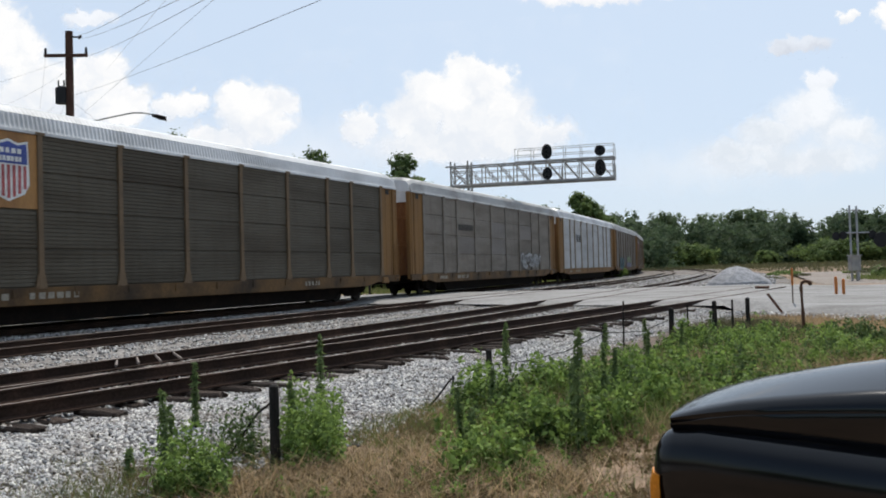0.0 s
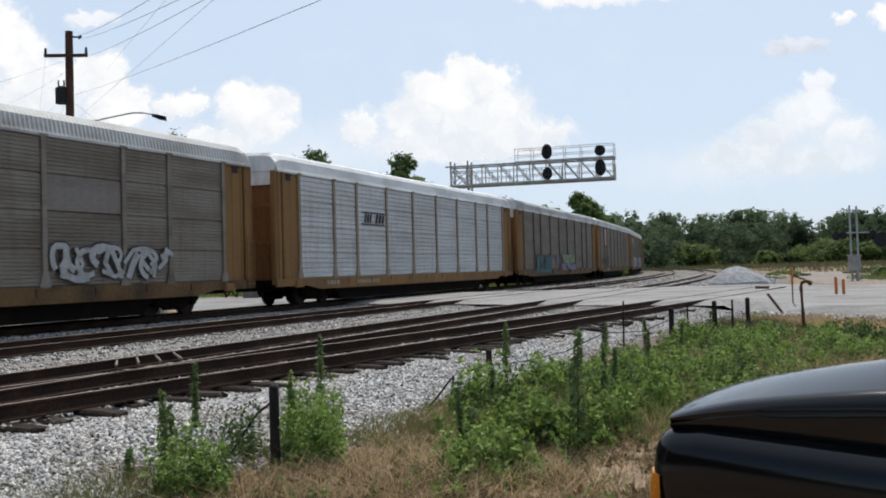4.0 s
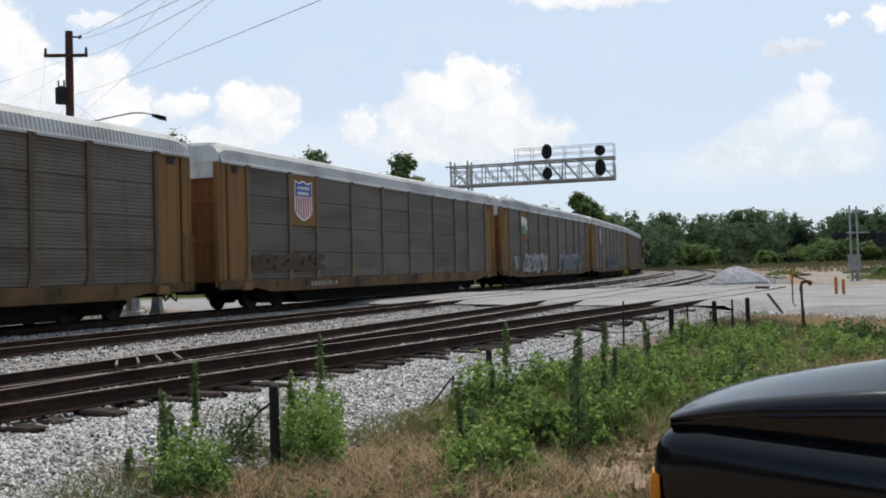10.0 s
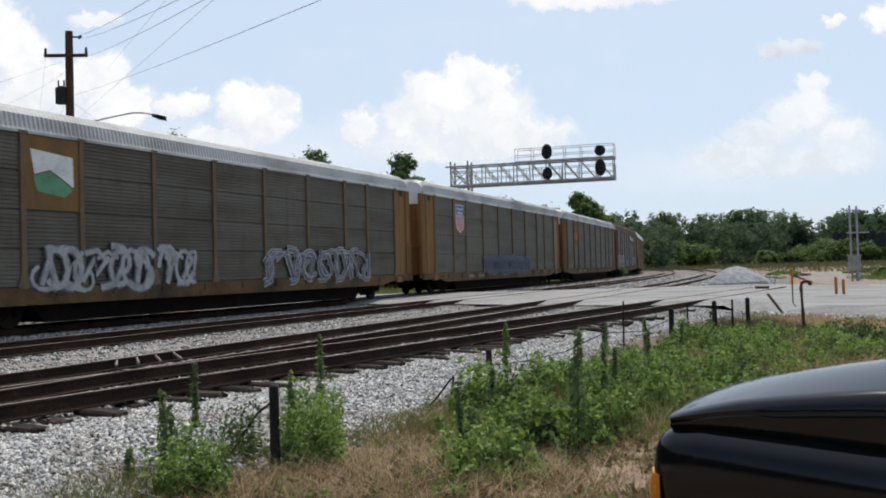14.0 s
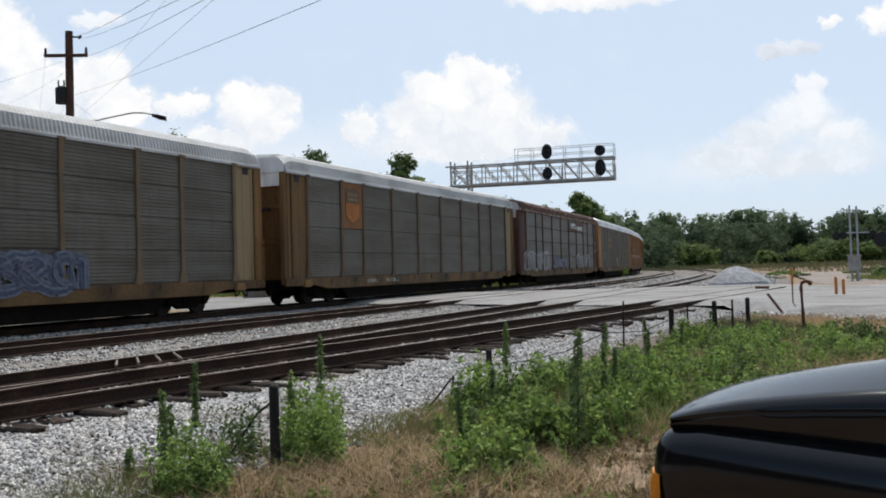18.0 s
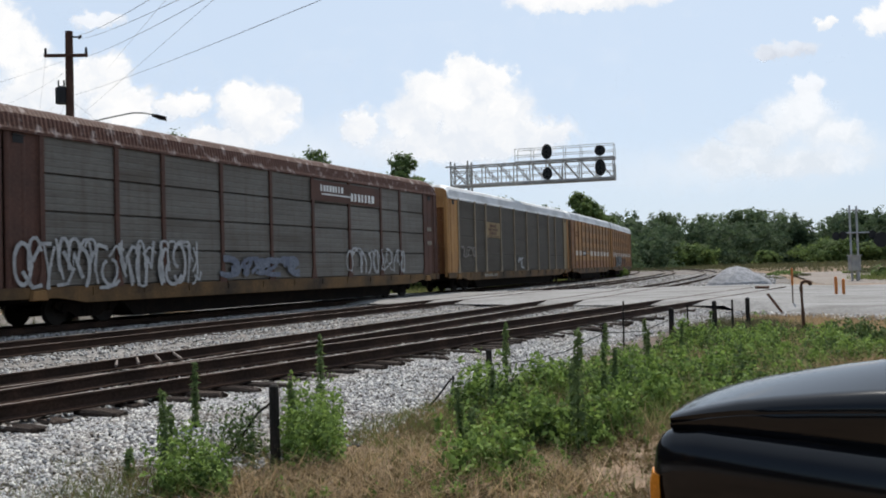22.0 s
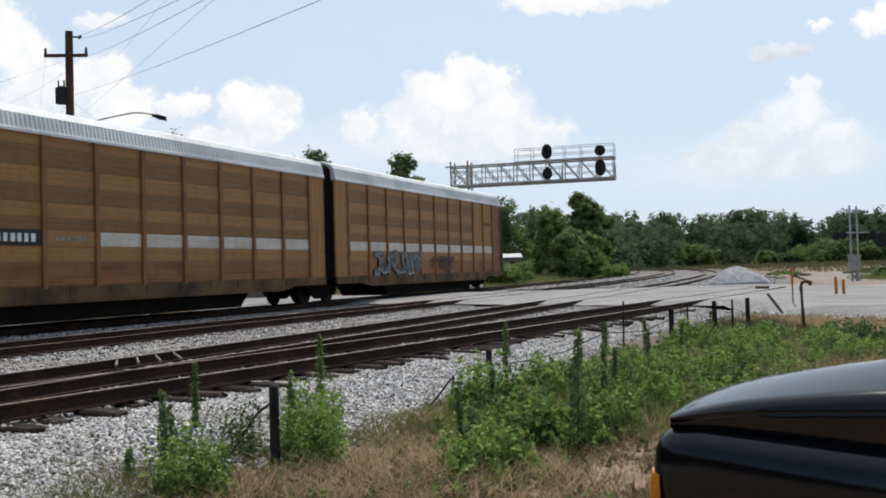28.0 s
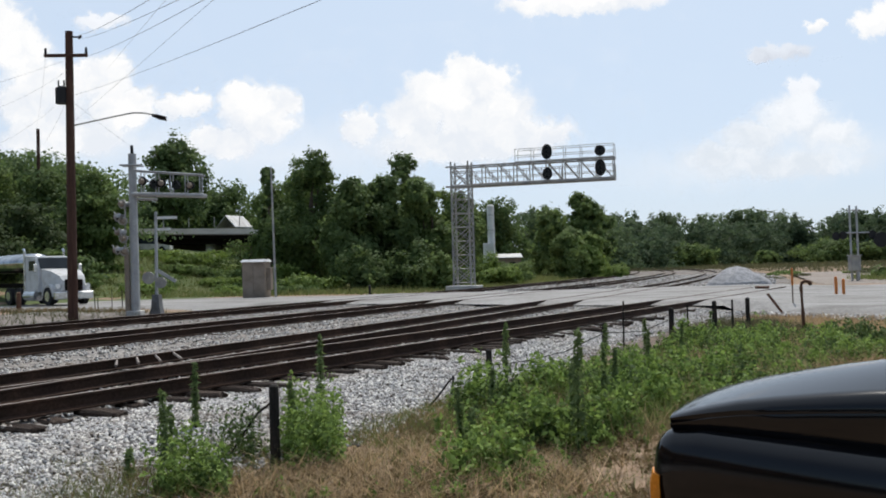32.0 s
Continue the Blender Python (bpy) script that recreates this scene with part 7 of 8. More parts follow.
# trees behind the railway, from the far left onwards: x, y, top, width
for i, (x, y, z1, w, mat, n, lab) in enumerate((
        (-52.0, 84.0, 12.3, 10.0, M_LEAF, 4200, "broad green roadside tree"), (-45.5, 82.0, 11.6, 9.0, M_LEAFDARK, 4200, "broad green roadside tree"),
        (-39.5, 78.0, 11.5, 8.5, M_LEAF, 5200, "broad green roadside tree"), (-34.0, 80.0, 10.6, 8.0, M_LEAFDARK, 5200, "dark green roadside tree"),
        (-29.5, 77.0, 10.2, 7.5, M_LEAF, 5200, "green roadside tree"), (-36.0, 70.0, 7.2, 8.0, M_LEAFSHADE, 4200, "dark low roadside tree"),
        (-31.5, 68.0, 6.6, 7.0, M_LEAFSHADE, 4200, "low green roadside tree"), (-43.0, 68.0, 7.6, 9.0, M_LEAFSHADE, 4200, "low dark roadside tree"),
        (-36.0, 122.0, 19.9, 12.0, M_LEAFDARK, 5200, "tall open-crowned tree behind the crossing signal"),
        (-16.9, 88.0, 9.5, 7.5, M_LEAF, 4200, "green tree beyond the cabinet"), (-20.5, 130.0, 15.5, 12.0, M_LEAF, 3600, "distant green tree"), (-33.0, 135.0, 15.0, 13.0, M_LEAFDARK, 3600, "distant green tree"),
        (-11.5, 81.0, 12.0, 7.6, M_LEAFDARK, 6000, "tall dark green tree beside the railway"),
        (-7.4, 74.0, 8.9, 5.8, M_LEAFDARK, 5600, "dense dark green tree beside the railway"),
        (-4.6, 76.0, 9.2, 6.0, M_LEAFDARK, 5600, "dense dark green tree beside the railway"),
        (-3.2, 84.0, 12.1, 4.4, M_LEAFDARK, 3600, "narrow tall green tree"),
        (-1.2, 76.0, 8.6, 5.6, M_LEAF, 5200, "dense green tree beside the signal bridge"),
        (1.2, 92.0, 9.2, 6.0, M_LEAF, 3600, "green tree behind the signal bridge"),
        (9.5, 172.0, 13.8, 12.0, M_LEAFDARK, 4200, "dark tree behind the silo"), (4.0, 170.0, 13.0, 11.0, M_LEAF, 3600, "green tree behind the silo"),
        (20.3, 131.0, 11.6, 8.5, M_LEAF, 5200, "rounded green tree at the curve"), (15.6, 126.0, 9.2, 7.6, M_LEAF, 5200, "rounded green tree at the curve"),
        (23.5, 140.0, 9.6, 7.0, M_LEAFDARK, 3800, "green tree at the curve"),
        (17.5, 112.0, 4.6, 6.0, M_LEAFLIGHT, 3600, "low light green tree at the curve"), (14.6, 108.0, 5.2, 5.0, M_LEAF, 3600, "low green tree at the curve"))):
    tree(x, y, z1, w, 100 + i * 7, mat, int(n * (3.2 if y < 110 else 2.2)), 0.155 if y < 110 else 0.28, None if w > 4.5 else 3.0, lab + (" in full summer leaf" if len(lab.split()) < 6 else ""))
tree(-15.55, 82.0, 11.0, 2.5, 431, M_LEAFDARK, 2200, 0.22, 3.0, "narrow ivy-covered trunk beyond the cabinet", 7)

for i, (x, y, w, h, mat) in enumerate(((-9.8, 68.5, 4.2, 1.7, M_LEAFLIGHT), (-6.2, 70.0, 4.4, 3.6, M_LEAFDARK), (-2.6, 71.0, 4.4, 4.2, M_LEAFDARK), (-0.2, 70.5, 3.6, 3.2, M_LEAF), (-12.8, 76.0, 4.0, 2.4, M_LEAFLIGHT),
                                       (-17.5, 90.0, 8.0, 2.2, M_LEAFLIGHT), (-24.0, 90.0, 9.0, 1.8, M_LEAFLIGHT), (-12.0, 84.0, 6.0, 3.4, M_LEAF), (-27.0, 64.5, 6.0, 3.4, M_LEAFDARK), (-35.0, 63.5, 8.0, 4.4, M_LEAFSHADE), (-43.0, 63.0, 8.0, 4.6, M_LEAFSHADE), (-30.5, 62.5, 6.0, 3.6, M_LEAFSHADE),
                                       (19.5, 108.0, 3.6, 1.9, M_LEAFLIGHT), (22.0, 118.0, 4.0, 2.2, M_LEAFLIGHT), (4.4, 83.0, 4.0, 1.8, M_LEAFLIGHT), (6.5, 96.0, 5.0, 1.7, M_LEAF), (12.0, 132.0, 8.0, 2.2, M_LEAF), (6.0, 140.0, 6.0, 4.2, M_LEAFLIGHT), (10.5, 141.0, 6.0, 2.6, M_LEAF), (13.5, 138.0, 5.0, 3.0, M_LEAF))):
    bush(x, y, w, h, 300 + i * 11, mat, 5200, 0.14)


def woods(name, x0, x1, y0, y1, h0, h1, count, crowns, size, seed, mat, label):
    """A far wood: many uneven crowns in one sheet of foliage."""
    rng = random.Random(seed)
    lb = []
    for k in range(crowns):
        f = rng.random()
        x, y = x0 + (x1 - x0) * f, y0 + (y1 - y0) * rng.random() ** 0.7
        h = h0 + (h1 - h0) * min(1.0, max(0.0, 0.5 + 1.1 * noise.noise((x * 0.055, y * 0.03, seed))) + rng.uniform(-0.2, 0.2))
        w = rng.uniform(6.0, 12.0)
        g = ground_z(x, y)
        lb.append((x, y, g + h * 0.80, w * 0.45, w * 0.5, h * 0.20))
        lb.append((x + rng.uniform(-0.4, 0.4) * w, y - 1, g + h * rng.uniform(0.55, 0.7), w * 0.4, w * 0.45, h * 0.17))
        lb.append((x + rng.uniform(-2, 2), y, g + h * 0.45, w * 0.6, w * 0.6, h * 0.26))
        lb.append((x + rng.uniform(-2, 2), y - 1, g + h * 0.18, w * 0.8, w * 0.8, h * 0.22))
    c, nrm, s = lobe_leaves(lb, count, size, seed, 0.45, 0.13, (0.82, 1.0))
    ob = new(name, leaf_mesh(name, c, nrm, s, mat, seed))
    return tagged(ob, label, "woods", kind="stuff")


woods("far_woods", -110, -33, 84, 99, 8.0, 10.5, 110000, 36, 0.21, 15, M_LEAFDARK, "dense green woods behind the road bank")
woods("far_woods", -60, -6, 136, 165, 10.0, 13.5, 50000, 30, 0.36, 16, M_LEAF, "green woods beyond the overpass")
woods("far_woods", 40, 175, 262, 300, 10.5, 16.8, 210000, 70, 0.36, 11, M_LEAFHAZE, "continuous green woods along the far side of the lot")
woods("far_woods", 45, 185, 300, 325, 15.0, 20.5, 110000, 52, 0.5, 12, M_LEAFHAZEBACK, "taller dark woods behind")
woods("far_woods", -90, 45, 205, 245, 12.0, 16.0, 80000, 48, 0.5, 13, M_LEAFHAZEBACK, "dark woods beyond the railway curve")
woods("far_woods", 28, 60, 225, 262, 8.0, 12.0, 36000, 22, 0.42, 14, M_LEAFHAZE, "green woods inside the railway curve")
# Unseen, added behind the camera so the bonnet's sides reflect something dark.
woods("far_woods", -70, 70, -58, -40, 5.5, 9.0, 24000, 26, 0.6, 17, M_LEAFDARK, "unseen woods behind the camera, added for bonnet reflections")
for i, (x, y, w, h) in enumerate(((70.0, 255.0, 13.0, 8.5), (107.0, 258.0, 14.0, 8.5), (120.0, 256.0, 10.0, 6.5), (90.0, 258.0, 9.0, 5.5), (59.0, 250.0, 10.0, 5.0))):
    bush(x, y, w, h, 700 + i * 5, M_LEAF, 5200, 0.4, "light green shrub thicket before the woods")
for i, (x, y, w, h) in enumerate(((31.5, 64.0, 3.0, 1.1), (34.0, 66.0, 3.2, 1.3), (30.5, 56.5, 2.4, 0.7))):
    bush(x, y, w, h, 760 + i * 5, M_LEAF, 1200, 0.12, "low green scrub beside the crossing signal")


# ---- weeds before the camera ----
def inside(poly, x, y):
    hit, j = False, len(poly) - 1
    for i in range(len(poly)):
        (xi, yi), (xj, yj) = poly[i], poly[j]
        if (yi > y) != (yj > y) and x < (xj - xi) * (y - yi) / (yj - yi) + xi:
            hit = not hit
        j = i
    return hit


def grass_patch(name, poly, blades, height, seed, mat, label, thin=0.006, lean=0.5, gate=0.0):
    rng = np.random.default_rng(seed)
    xs, ys = [p[0] for p in poly], [p[1] for p in poly]
    v, f = [], []
    while len(f) < blades:
        x, y = rng.uniform(min(xs), max(xs)), rng.uniform(min(ys), max(ys))
        if not inside(poly, x, y) or noise.noise((x * 1.7, y * 1.7, seed)) < rng.uniform(-0.9 + gate, 0.25 + gate):
            continue
        g = ground_z(x, y)
        a = rng.uniform(0, 6.28)
        h = height * rng.uniform(0.35, 1.2)
        dx, dy = rng.normal(0, lean, 2) * h
        w = thin * rng.uniform(0.7, 1.6)
        k = len(v)
        v += [(x - w * math.cos(a), y - w * math.sin(a), g - 0.01), (x + w * math.cos(a), y + w * math.sin(a), g - 0.01), (x + dx, y + dy, g + h)]
        f.append((k, k + 1, k + 2))
    ob = new(name, raw(name, v, f, mat))
    return tagged(ob, label, "grass", kind="stuff")


WEEDS = [(0.0, 8.4), (0.0, 9.6), (0.2, 10.7), (1.05, 11.8), (2.5, 13.8), (3.8, 16.2), (4.9, 18.2), (6.0, 18.4), (6.7, 17.4), (7.3, 15.2), (7.0, 14.6), (5.2, 12.6), (3.9, 10.8), (2.7, 9.4), (1.75, 8.5), (0.8, 8.3)]


def weed_patch(name, poly, plants, height, leaf, seed, mat, label, per=26, gaps=-0.12):
    """Leafy weeds: upright sprigs with leaves up the stem, together one thicket."""
    rng = np.random.default_rng(seed)
    xs, ys = [p[0] for p in poly], [p[1] for p in poly]
    cs, ns, ss = [], [], []
    sv, sf = [], []
    made = 0
    while made < plants:
        x, y = rng.uniform(min(xs), max(xs)), rng.uniform(min(ys), max(ys))
        if not inside(poly, x, y) or noise.noise((x * 1.1, y * 1.1, seed * 0.1)) < gaps:
            continue
        made += 1
        g = ground_z(x, y)
        h = height * rng.uniform(0.4, 1.25) * (1 + 0.8 * noise.noise((x * 0.9, y * 0.9, 4.0 + seed)))
        lx, ly = rng.normal(0, 0.12, 2) * h
        f = rng.uniform(0.08, 1.0, per)
        a = rng.uniform(0, 2 * math.pi, per)
        r = h * 0.20 * (1.15 - f) + leaf * 0.6
        c = np.stack([x + lx * f + r * np.cos(a), y + ly * f + r * np.sin(a), g + h * f], 1)
        cs.append(c)
        ns.append(np.stack([np.cos(a) * 0.7, np.sin(a) * 0.7, np.full(per, 0.6)], 1) + rng.normal(0, 0.6, (per, 3)))
        ss.append(leaf * rng.uniform(0.55, 1.3, per) * (1.15 - 0.4 * f))
        k = len(sv)
        sv += [(x - 0.004, y, g - 0.03), (x + 0.004, y, g - 0.03), (x + lx, y + ly, g + h)]
        sf.append((k, k + 1, k + 2))
    me = leaf_mesh(name, np.concatenate(cs), np.concatenate(ns), np.concatenate(ss), mat, seed, 0.5)
    ob = new(name, me)
    tagged(ob, label, "weeds", kind="stuff")
    st = new("weed_stems", raw("weed_stems", sv, sf, M_WEEDDARK))
    st.parent = ob
    return ob


weed_patch("weeds", WEEDS, 1250, 0.40, 0.048, 21, M_WEED, "thick green weeds growing over the old fence line", 34, -0.06)
weed_patch("weeds", WEEDS, 850, 0.36, 0.04, 25, M_WEEDDARK, "darker narrow-leaved weeds among the green", 26, -0.05)
weed_patch("weeds", [(0.0, 7.0), (0.05, 8.5), (1.9, 8.7), (1.5, 7.3)], 80, 0.30, 0.042, 29, M_WEED, "scattered small weeds on dry ground", 26, 0.05)
grass_patch("weed_grass", WEEDS, 8000, 0.33, 26, M_GRASS, "long green and dry grass among the weeds", 0.005)
grass_patch("weed_grass", WEEDS, 4500, 0.30, 27, M_STRAW, "dry straw among the weeds", 0.004)
weed_patch("weeds", [(-2.2, 6.8), (-2.2, 7.3), (-2.05, 7.5), (-1.78, 7.3), (-1.68, 6.8)], 95, 0.34, 0.03, 22, M_WEED, "clump of green weeds beside the gravel", 30, -9)
weed_patch("weeds", [(-1.45, 8.05), (-1.5, 8.8), (-1.2, 9.2), (-1.0, 8.4), (-0.95, 7.8), (-1.3, 7.7)], 130, 0.52, 0.032, 23, M_WEED, "clump of green weeds around the fence post", 30, -9)
weed_patch("weeds", [(-2.25, 8.3), (-2.0, 8.6), (-1.6, 8.3), (-1.75, 8.0)], 30, 0.30, 0.03, 28, M_WEEDDARK, "thin trailing weeds by the fence cable", 24, -9)
grass_patch("dry_grass", [(2.6, 11.0), (4.2, 15.2), (6.4, 19.0), (7.8, 18.0), (6.4, 13.6), (4.2, 10.4)], 4500, 0.36, 42, M_STRAW, "tall dry grass standing among the weeds", 0.006)
weed_patch("weeds", [(7.2, 16.0), (7.5, 18.6), (8.4, 18.6), (8.6, 15.6)], 130, 0.40, 0.05, 24, M_WEEDDARK, "dark green weeds behind the parked car", 24)


weed_patch("weeds", [(6.6, 17.4), (6.8, 19.2), (8.3, 19.2), (8.2, 17.2)], 22, 0.40, 0.075, 51, M_WEED, "broad-leaved pale green plants by the hooked pipe", 22, -9)


def tall_weed(x, y, top, seed, label="tall single weed stalk with narrow leaves", leaf=0.056):
    t = thing("tall_weed", label, "weed", group="tall weed stalks")
    g = ground_z(x, y)
    rng = np.random.default_rng(seed)
    lean = rng.normal(0, 0.03)
    h = top - g
    bm = bmesh.new()
    hose(bm, [(x, y, g - 0.05), (x + lean * 0.5, y, g + h * 0.5), (x + lean, y, top)], [0.012, 0.009, 0.004], 6)
    part("stem", bm, M_WEEDDARK, t)
    n = int(190 * h)
    f = rng.uniform(0.12, 1.0, n)
    a = rng.uniform(0, 2 * math.pi, n)
    r = (0.015 + 0.055 * (1.1 - f)) * rng.uniform(0.5, 1.1)
    c = np.stack([x + lean * f + r * np.cos(a), y + r * np.sin(a), g + h * f], 1)
    nrm = np.stack([np.cos(a), np.sin(a), np.full(n, 0.6)], 1) + rng.normal(0, 0.3, (n, 3))
    ob = new("leaves", leaf_mesh("leaves", c, nrm, leaf * rng.uniform(0.5, 1.3, n), M_STALK, seed, 0.26))
    ob.parent = t
    return t


for i, (x, y, top) in enumerate(((-2.45, 7.9, 0.27), (-2.40, 8.0, 0.12), (-2.56, 9.3, 0.38), (-1.47, 10.7, 0.54), (-1.42, 8.5, 0.25), (0.13, 8.0, 0.22), (0.17, 7.9, 0.05), (0.88, 13.3, 0.46), (1.13, 8.0, 0.72), (1.2, 8.6, 0.35), (2.9, 16.6, 0.2),
                                 (0.45, 9.5, 0.22), (1.9, 10.5, 0.30), (2.2, 12.5, 0.2), (3.0, 13.6, 0.28), (3.3, 15.0, 0.35), (5.3, 18.3, 0.28), (1.55, 9.2, 0.2), (-2.58, 7.4, -0.12), (3.9, 15.2, 0.25))):
    tall_weed(x, y, top, 900 + i)


FORE = [(-2.5, 6.0), (-2.15, 7.4), (-1.6, 8.6), (-1.0, 9.5), (-0.2, 11.2), (0.6, 13.0), (2.4, 13.0), (3.0, 7.0), (2.2, 5.6), (-2.3, 5.6)]
grass_patch("dry_grass", FORE, 11000, 0.08, 31, M_STRAW, "straw-coloured dry grass on the ground", 0.004, 1.5, 0.5)
grass_patch("dry_grass", FORE, 11000, 0.12, 43, M_DRYWEED, "brown withered stalks on the ground", 0.005, 1.0, 0.4)
weed_patch("ground_litter", FORE, 900, 0.05, 0.022, 46, M_DRYWEED, "brown leaf litter and low creeping weeds", 16, -0.1)
weed_patch("weeds", FORE, 150, 0.13, 0.024, 47, M_WEED, "small green weeds scattered over the dry ground", 18, 0.12)
grass_patch("green_grass", FORE, 3500, 0.14, 32, M_GRASS, "sparse green grass among the straw", 0.004, 0.6, 0.45)
grass_patch("verge_grass", [(3.9, 17.0), (5.2, 20.2), (7.0, 23.6), (8.3, 23.4), (8.0, 19.6), (6.9, 17.6), (5.9, 18.6), (4.9, 18.3)], 9000, 0.30, 52, M_FIELD, "thin olive grass between the weeds and the road", 0.006, 0.5, 0.0)
grass_patch("verge_grass", [(5.5, 13.0), (7.0, 20.8), (8.6, 26.0), (10.6, 25.3), (14.5, 19.8), (9.0, 12.0)], 22000, 0.20, 33, M_STRAW, "dry verge grass beside the road", 0.008)
grass_patch("verge_grass", [(-34, 46.5), (-21, 43.2), (-15, 39.5), (-12.5, 40.5), (-20, 45.2), (-34, 49.5)], 3500, 0.25, 34, M_DRYWEED, "rough grass between road and railway", 0.015)
grass_patch("bank_grass", [(-40, 63), (-22, 62), (-13, 62.5), (-6, 60.5), (1, 57.5), (8, 66), (9, 90), (-10, 90), (-40, 95)], 30000, 0.45, 35, M_GRASS, "long green grass on the bank behind the road", 0.03)
grass_patch("bank_grass", [(8, 90), (14, 92), (23, 118), (26, 150), (14, 150)], 8000, 0.5, 36, M_GRASS, "green grass along the inside of the curve", 0.04)
grass_patch("scrub_grass", [(28, 52), (33, 50), (45, 62), (40, 80), (29, 66)], 9000, 0.45, 37, M_GRASS, "rough green grass beside the crossing signal", 0.03)

grass_patch("verge_weeds", [(-36, 31.0), (-16, 31.0), (-8.5, 37.2), (-11, 41.0), (-21, 43.6), (-36, 48.0)], 5000, 0.24, 38, M_FIELD, "brown and green rough weeds behind the track", 0.02)
grass_patch("lot_grass", [(27.5, 53.0), (34, 50.0), (46, 60), (46, 72), (30, 66)], 4000, 0.35, 39, M_GRASS, "patchy grass on the lot", 0.03)
grass_patch("track_weeds", [(-3.6, 5.9), (-3.2, 7.2), (-2.1, 8.2), (-1.9, 7.0), (-2.2, 5.9)], 420, 0.16, 40, M_GRASS, "thin green grass coming up through the gravel", 0.004)
CORNER_VERGE = [(-4.3, 6.4), (-4.2, 7.6), (-3.3, 7.95), (-2.55, 7.8), (-2.1, 7.2), (-2.0, 6.4)]
grass_patch("verge_grass", CORNER_VERGE, 3800, 0.15, 48, M_DRYWEED, "olive and brown grass creeping into the gravel", 0.004, 0.7, 0.1)
grass_patch("verge_grass", CORNER_VERGE, 2400, 0.16, 49, M_GRASS, "thin green grass creeping into the gravel", 0.004, 0.5, 0.2)
grng = random.Random(88)
for i in range(31):
    bx = grng.uniform(-30.0, -10.5)
    by = grng.uniform(66.0, 92.0 if bx < -13.0 else 73.0)
    bush(bx, by, grng.uniform(2.6, 5.0), grng.uniform(0.6, 1.3) * (0.55 if bx < -24.5 else 1.0), 800 + i * 3, grng.choice((M_LEAFLIGHT, M_LEAF, M_LEAF)), 1500, 0.12, "low green scrub covering the bank")
grass_patch("field_grass", [(34, 112), (60, 100), (120, 96), (190, 100), (190, 190), (50, 190)], 9000, 0.55, 50, M_FIELD, "brownish green grass at the edge of the lot", 0.06)
grass_patch("field_grass", [(36, 190), (100, 190), (190, 190), (190, 250), (45, 250)], 14000, 1.1, 41, M_FIELD, "long brownish green grass of the open field", 0.09)
for i in range(14):
    bx = grng.uniform(24.0, 62.0)
    by = 62.0 + bx * 0.75 + grng.uniform(-6.0, 22.0)
    bush(bx, by, grng.uniform(1.6, 3.6), grng.uniform(0.25, 0.55), 900 + i * 3, grng.choice((M_FIELD, M_LEAF, M_FIELD)), 420, 0.10, "low scrubby weeds on the gravel lot")
grass_patch("green_grass", [(-1.0, 8.8), (-0.9, 9.6), (0.0, 11.3), (0.35, 10.4), (0.2, 9.2), (-0.4, 8.4)], 1300, 0.15, 44, M_GRASS, "tufts of green grass at the gravel edge", 0.004, 0.5, 0.4)
grass_patch("dry_grass", [(-1.9, 6.4), (-1.5, 7.6), (-0.2, 8.2), (0.9, 7.6), (1.2, 6.4)], 1600, 0.22, 45, M_STRAW, "longer straw stalks lying over the ground", 0.004, 1.4, 0.1)
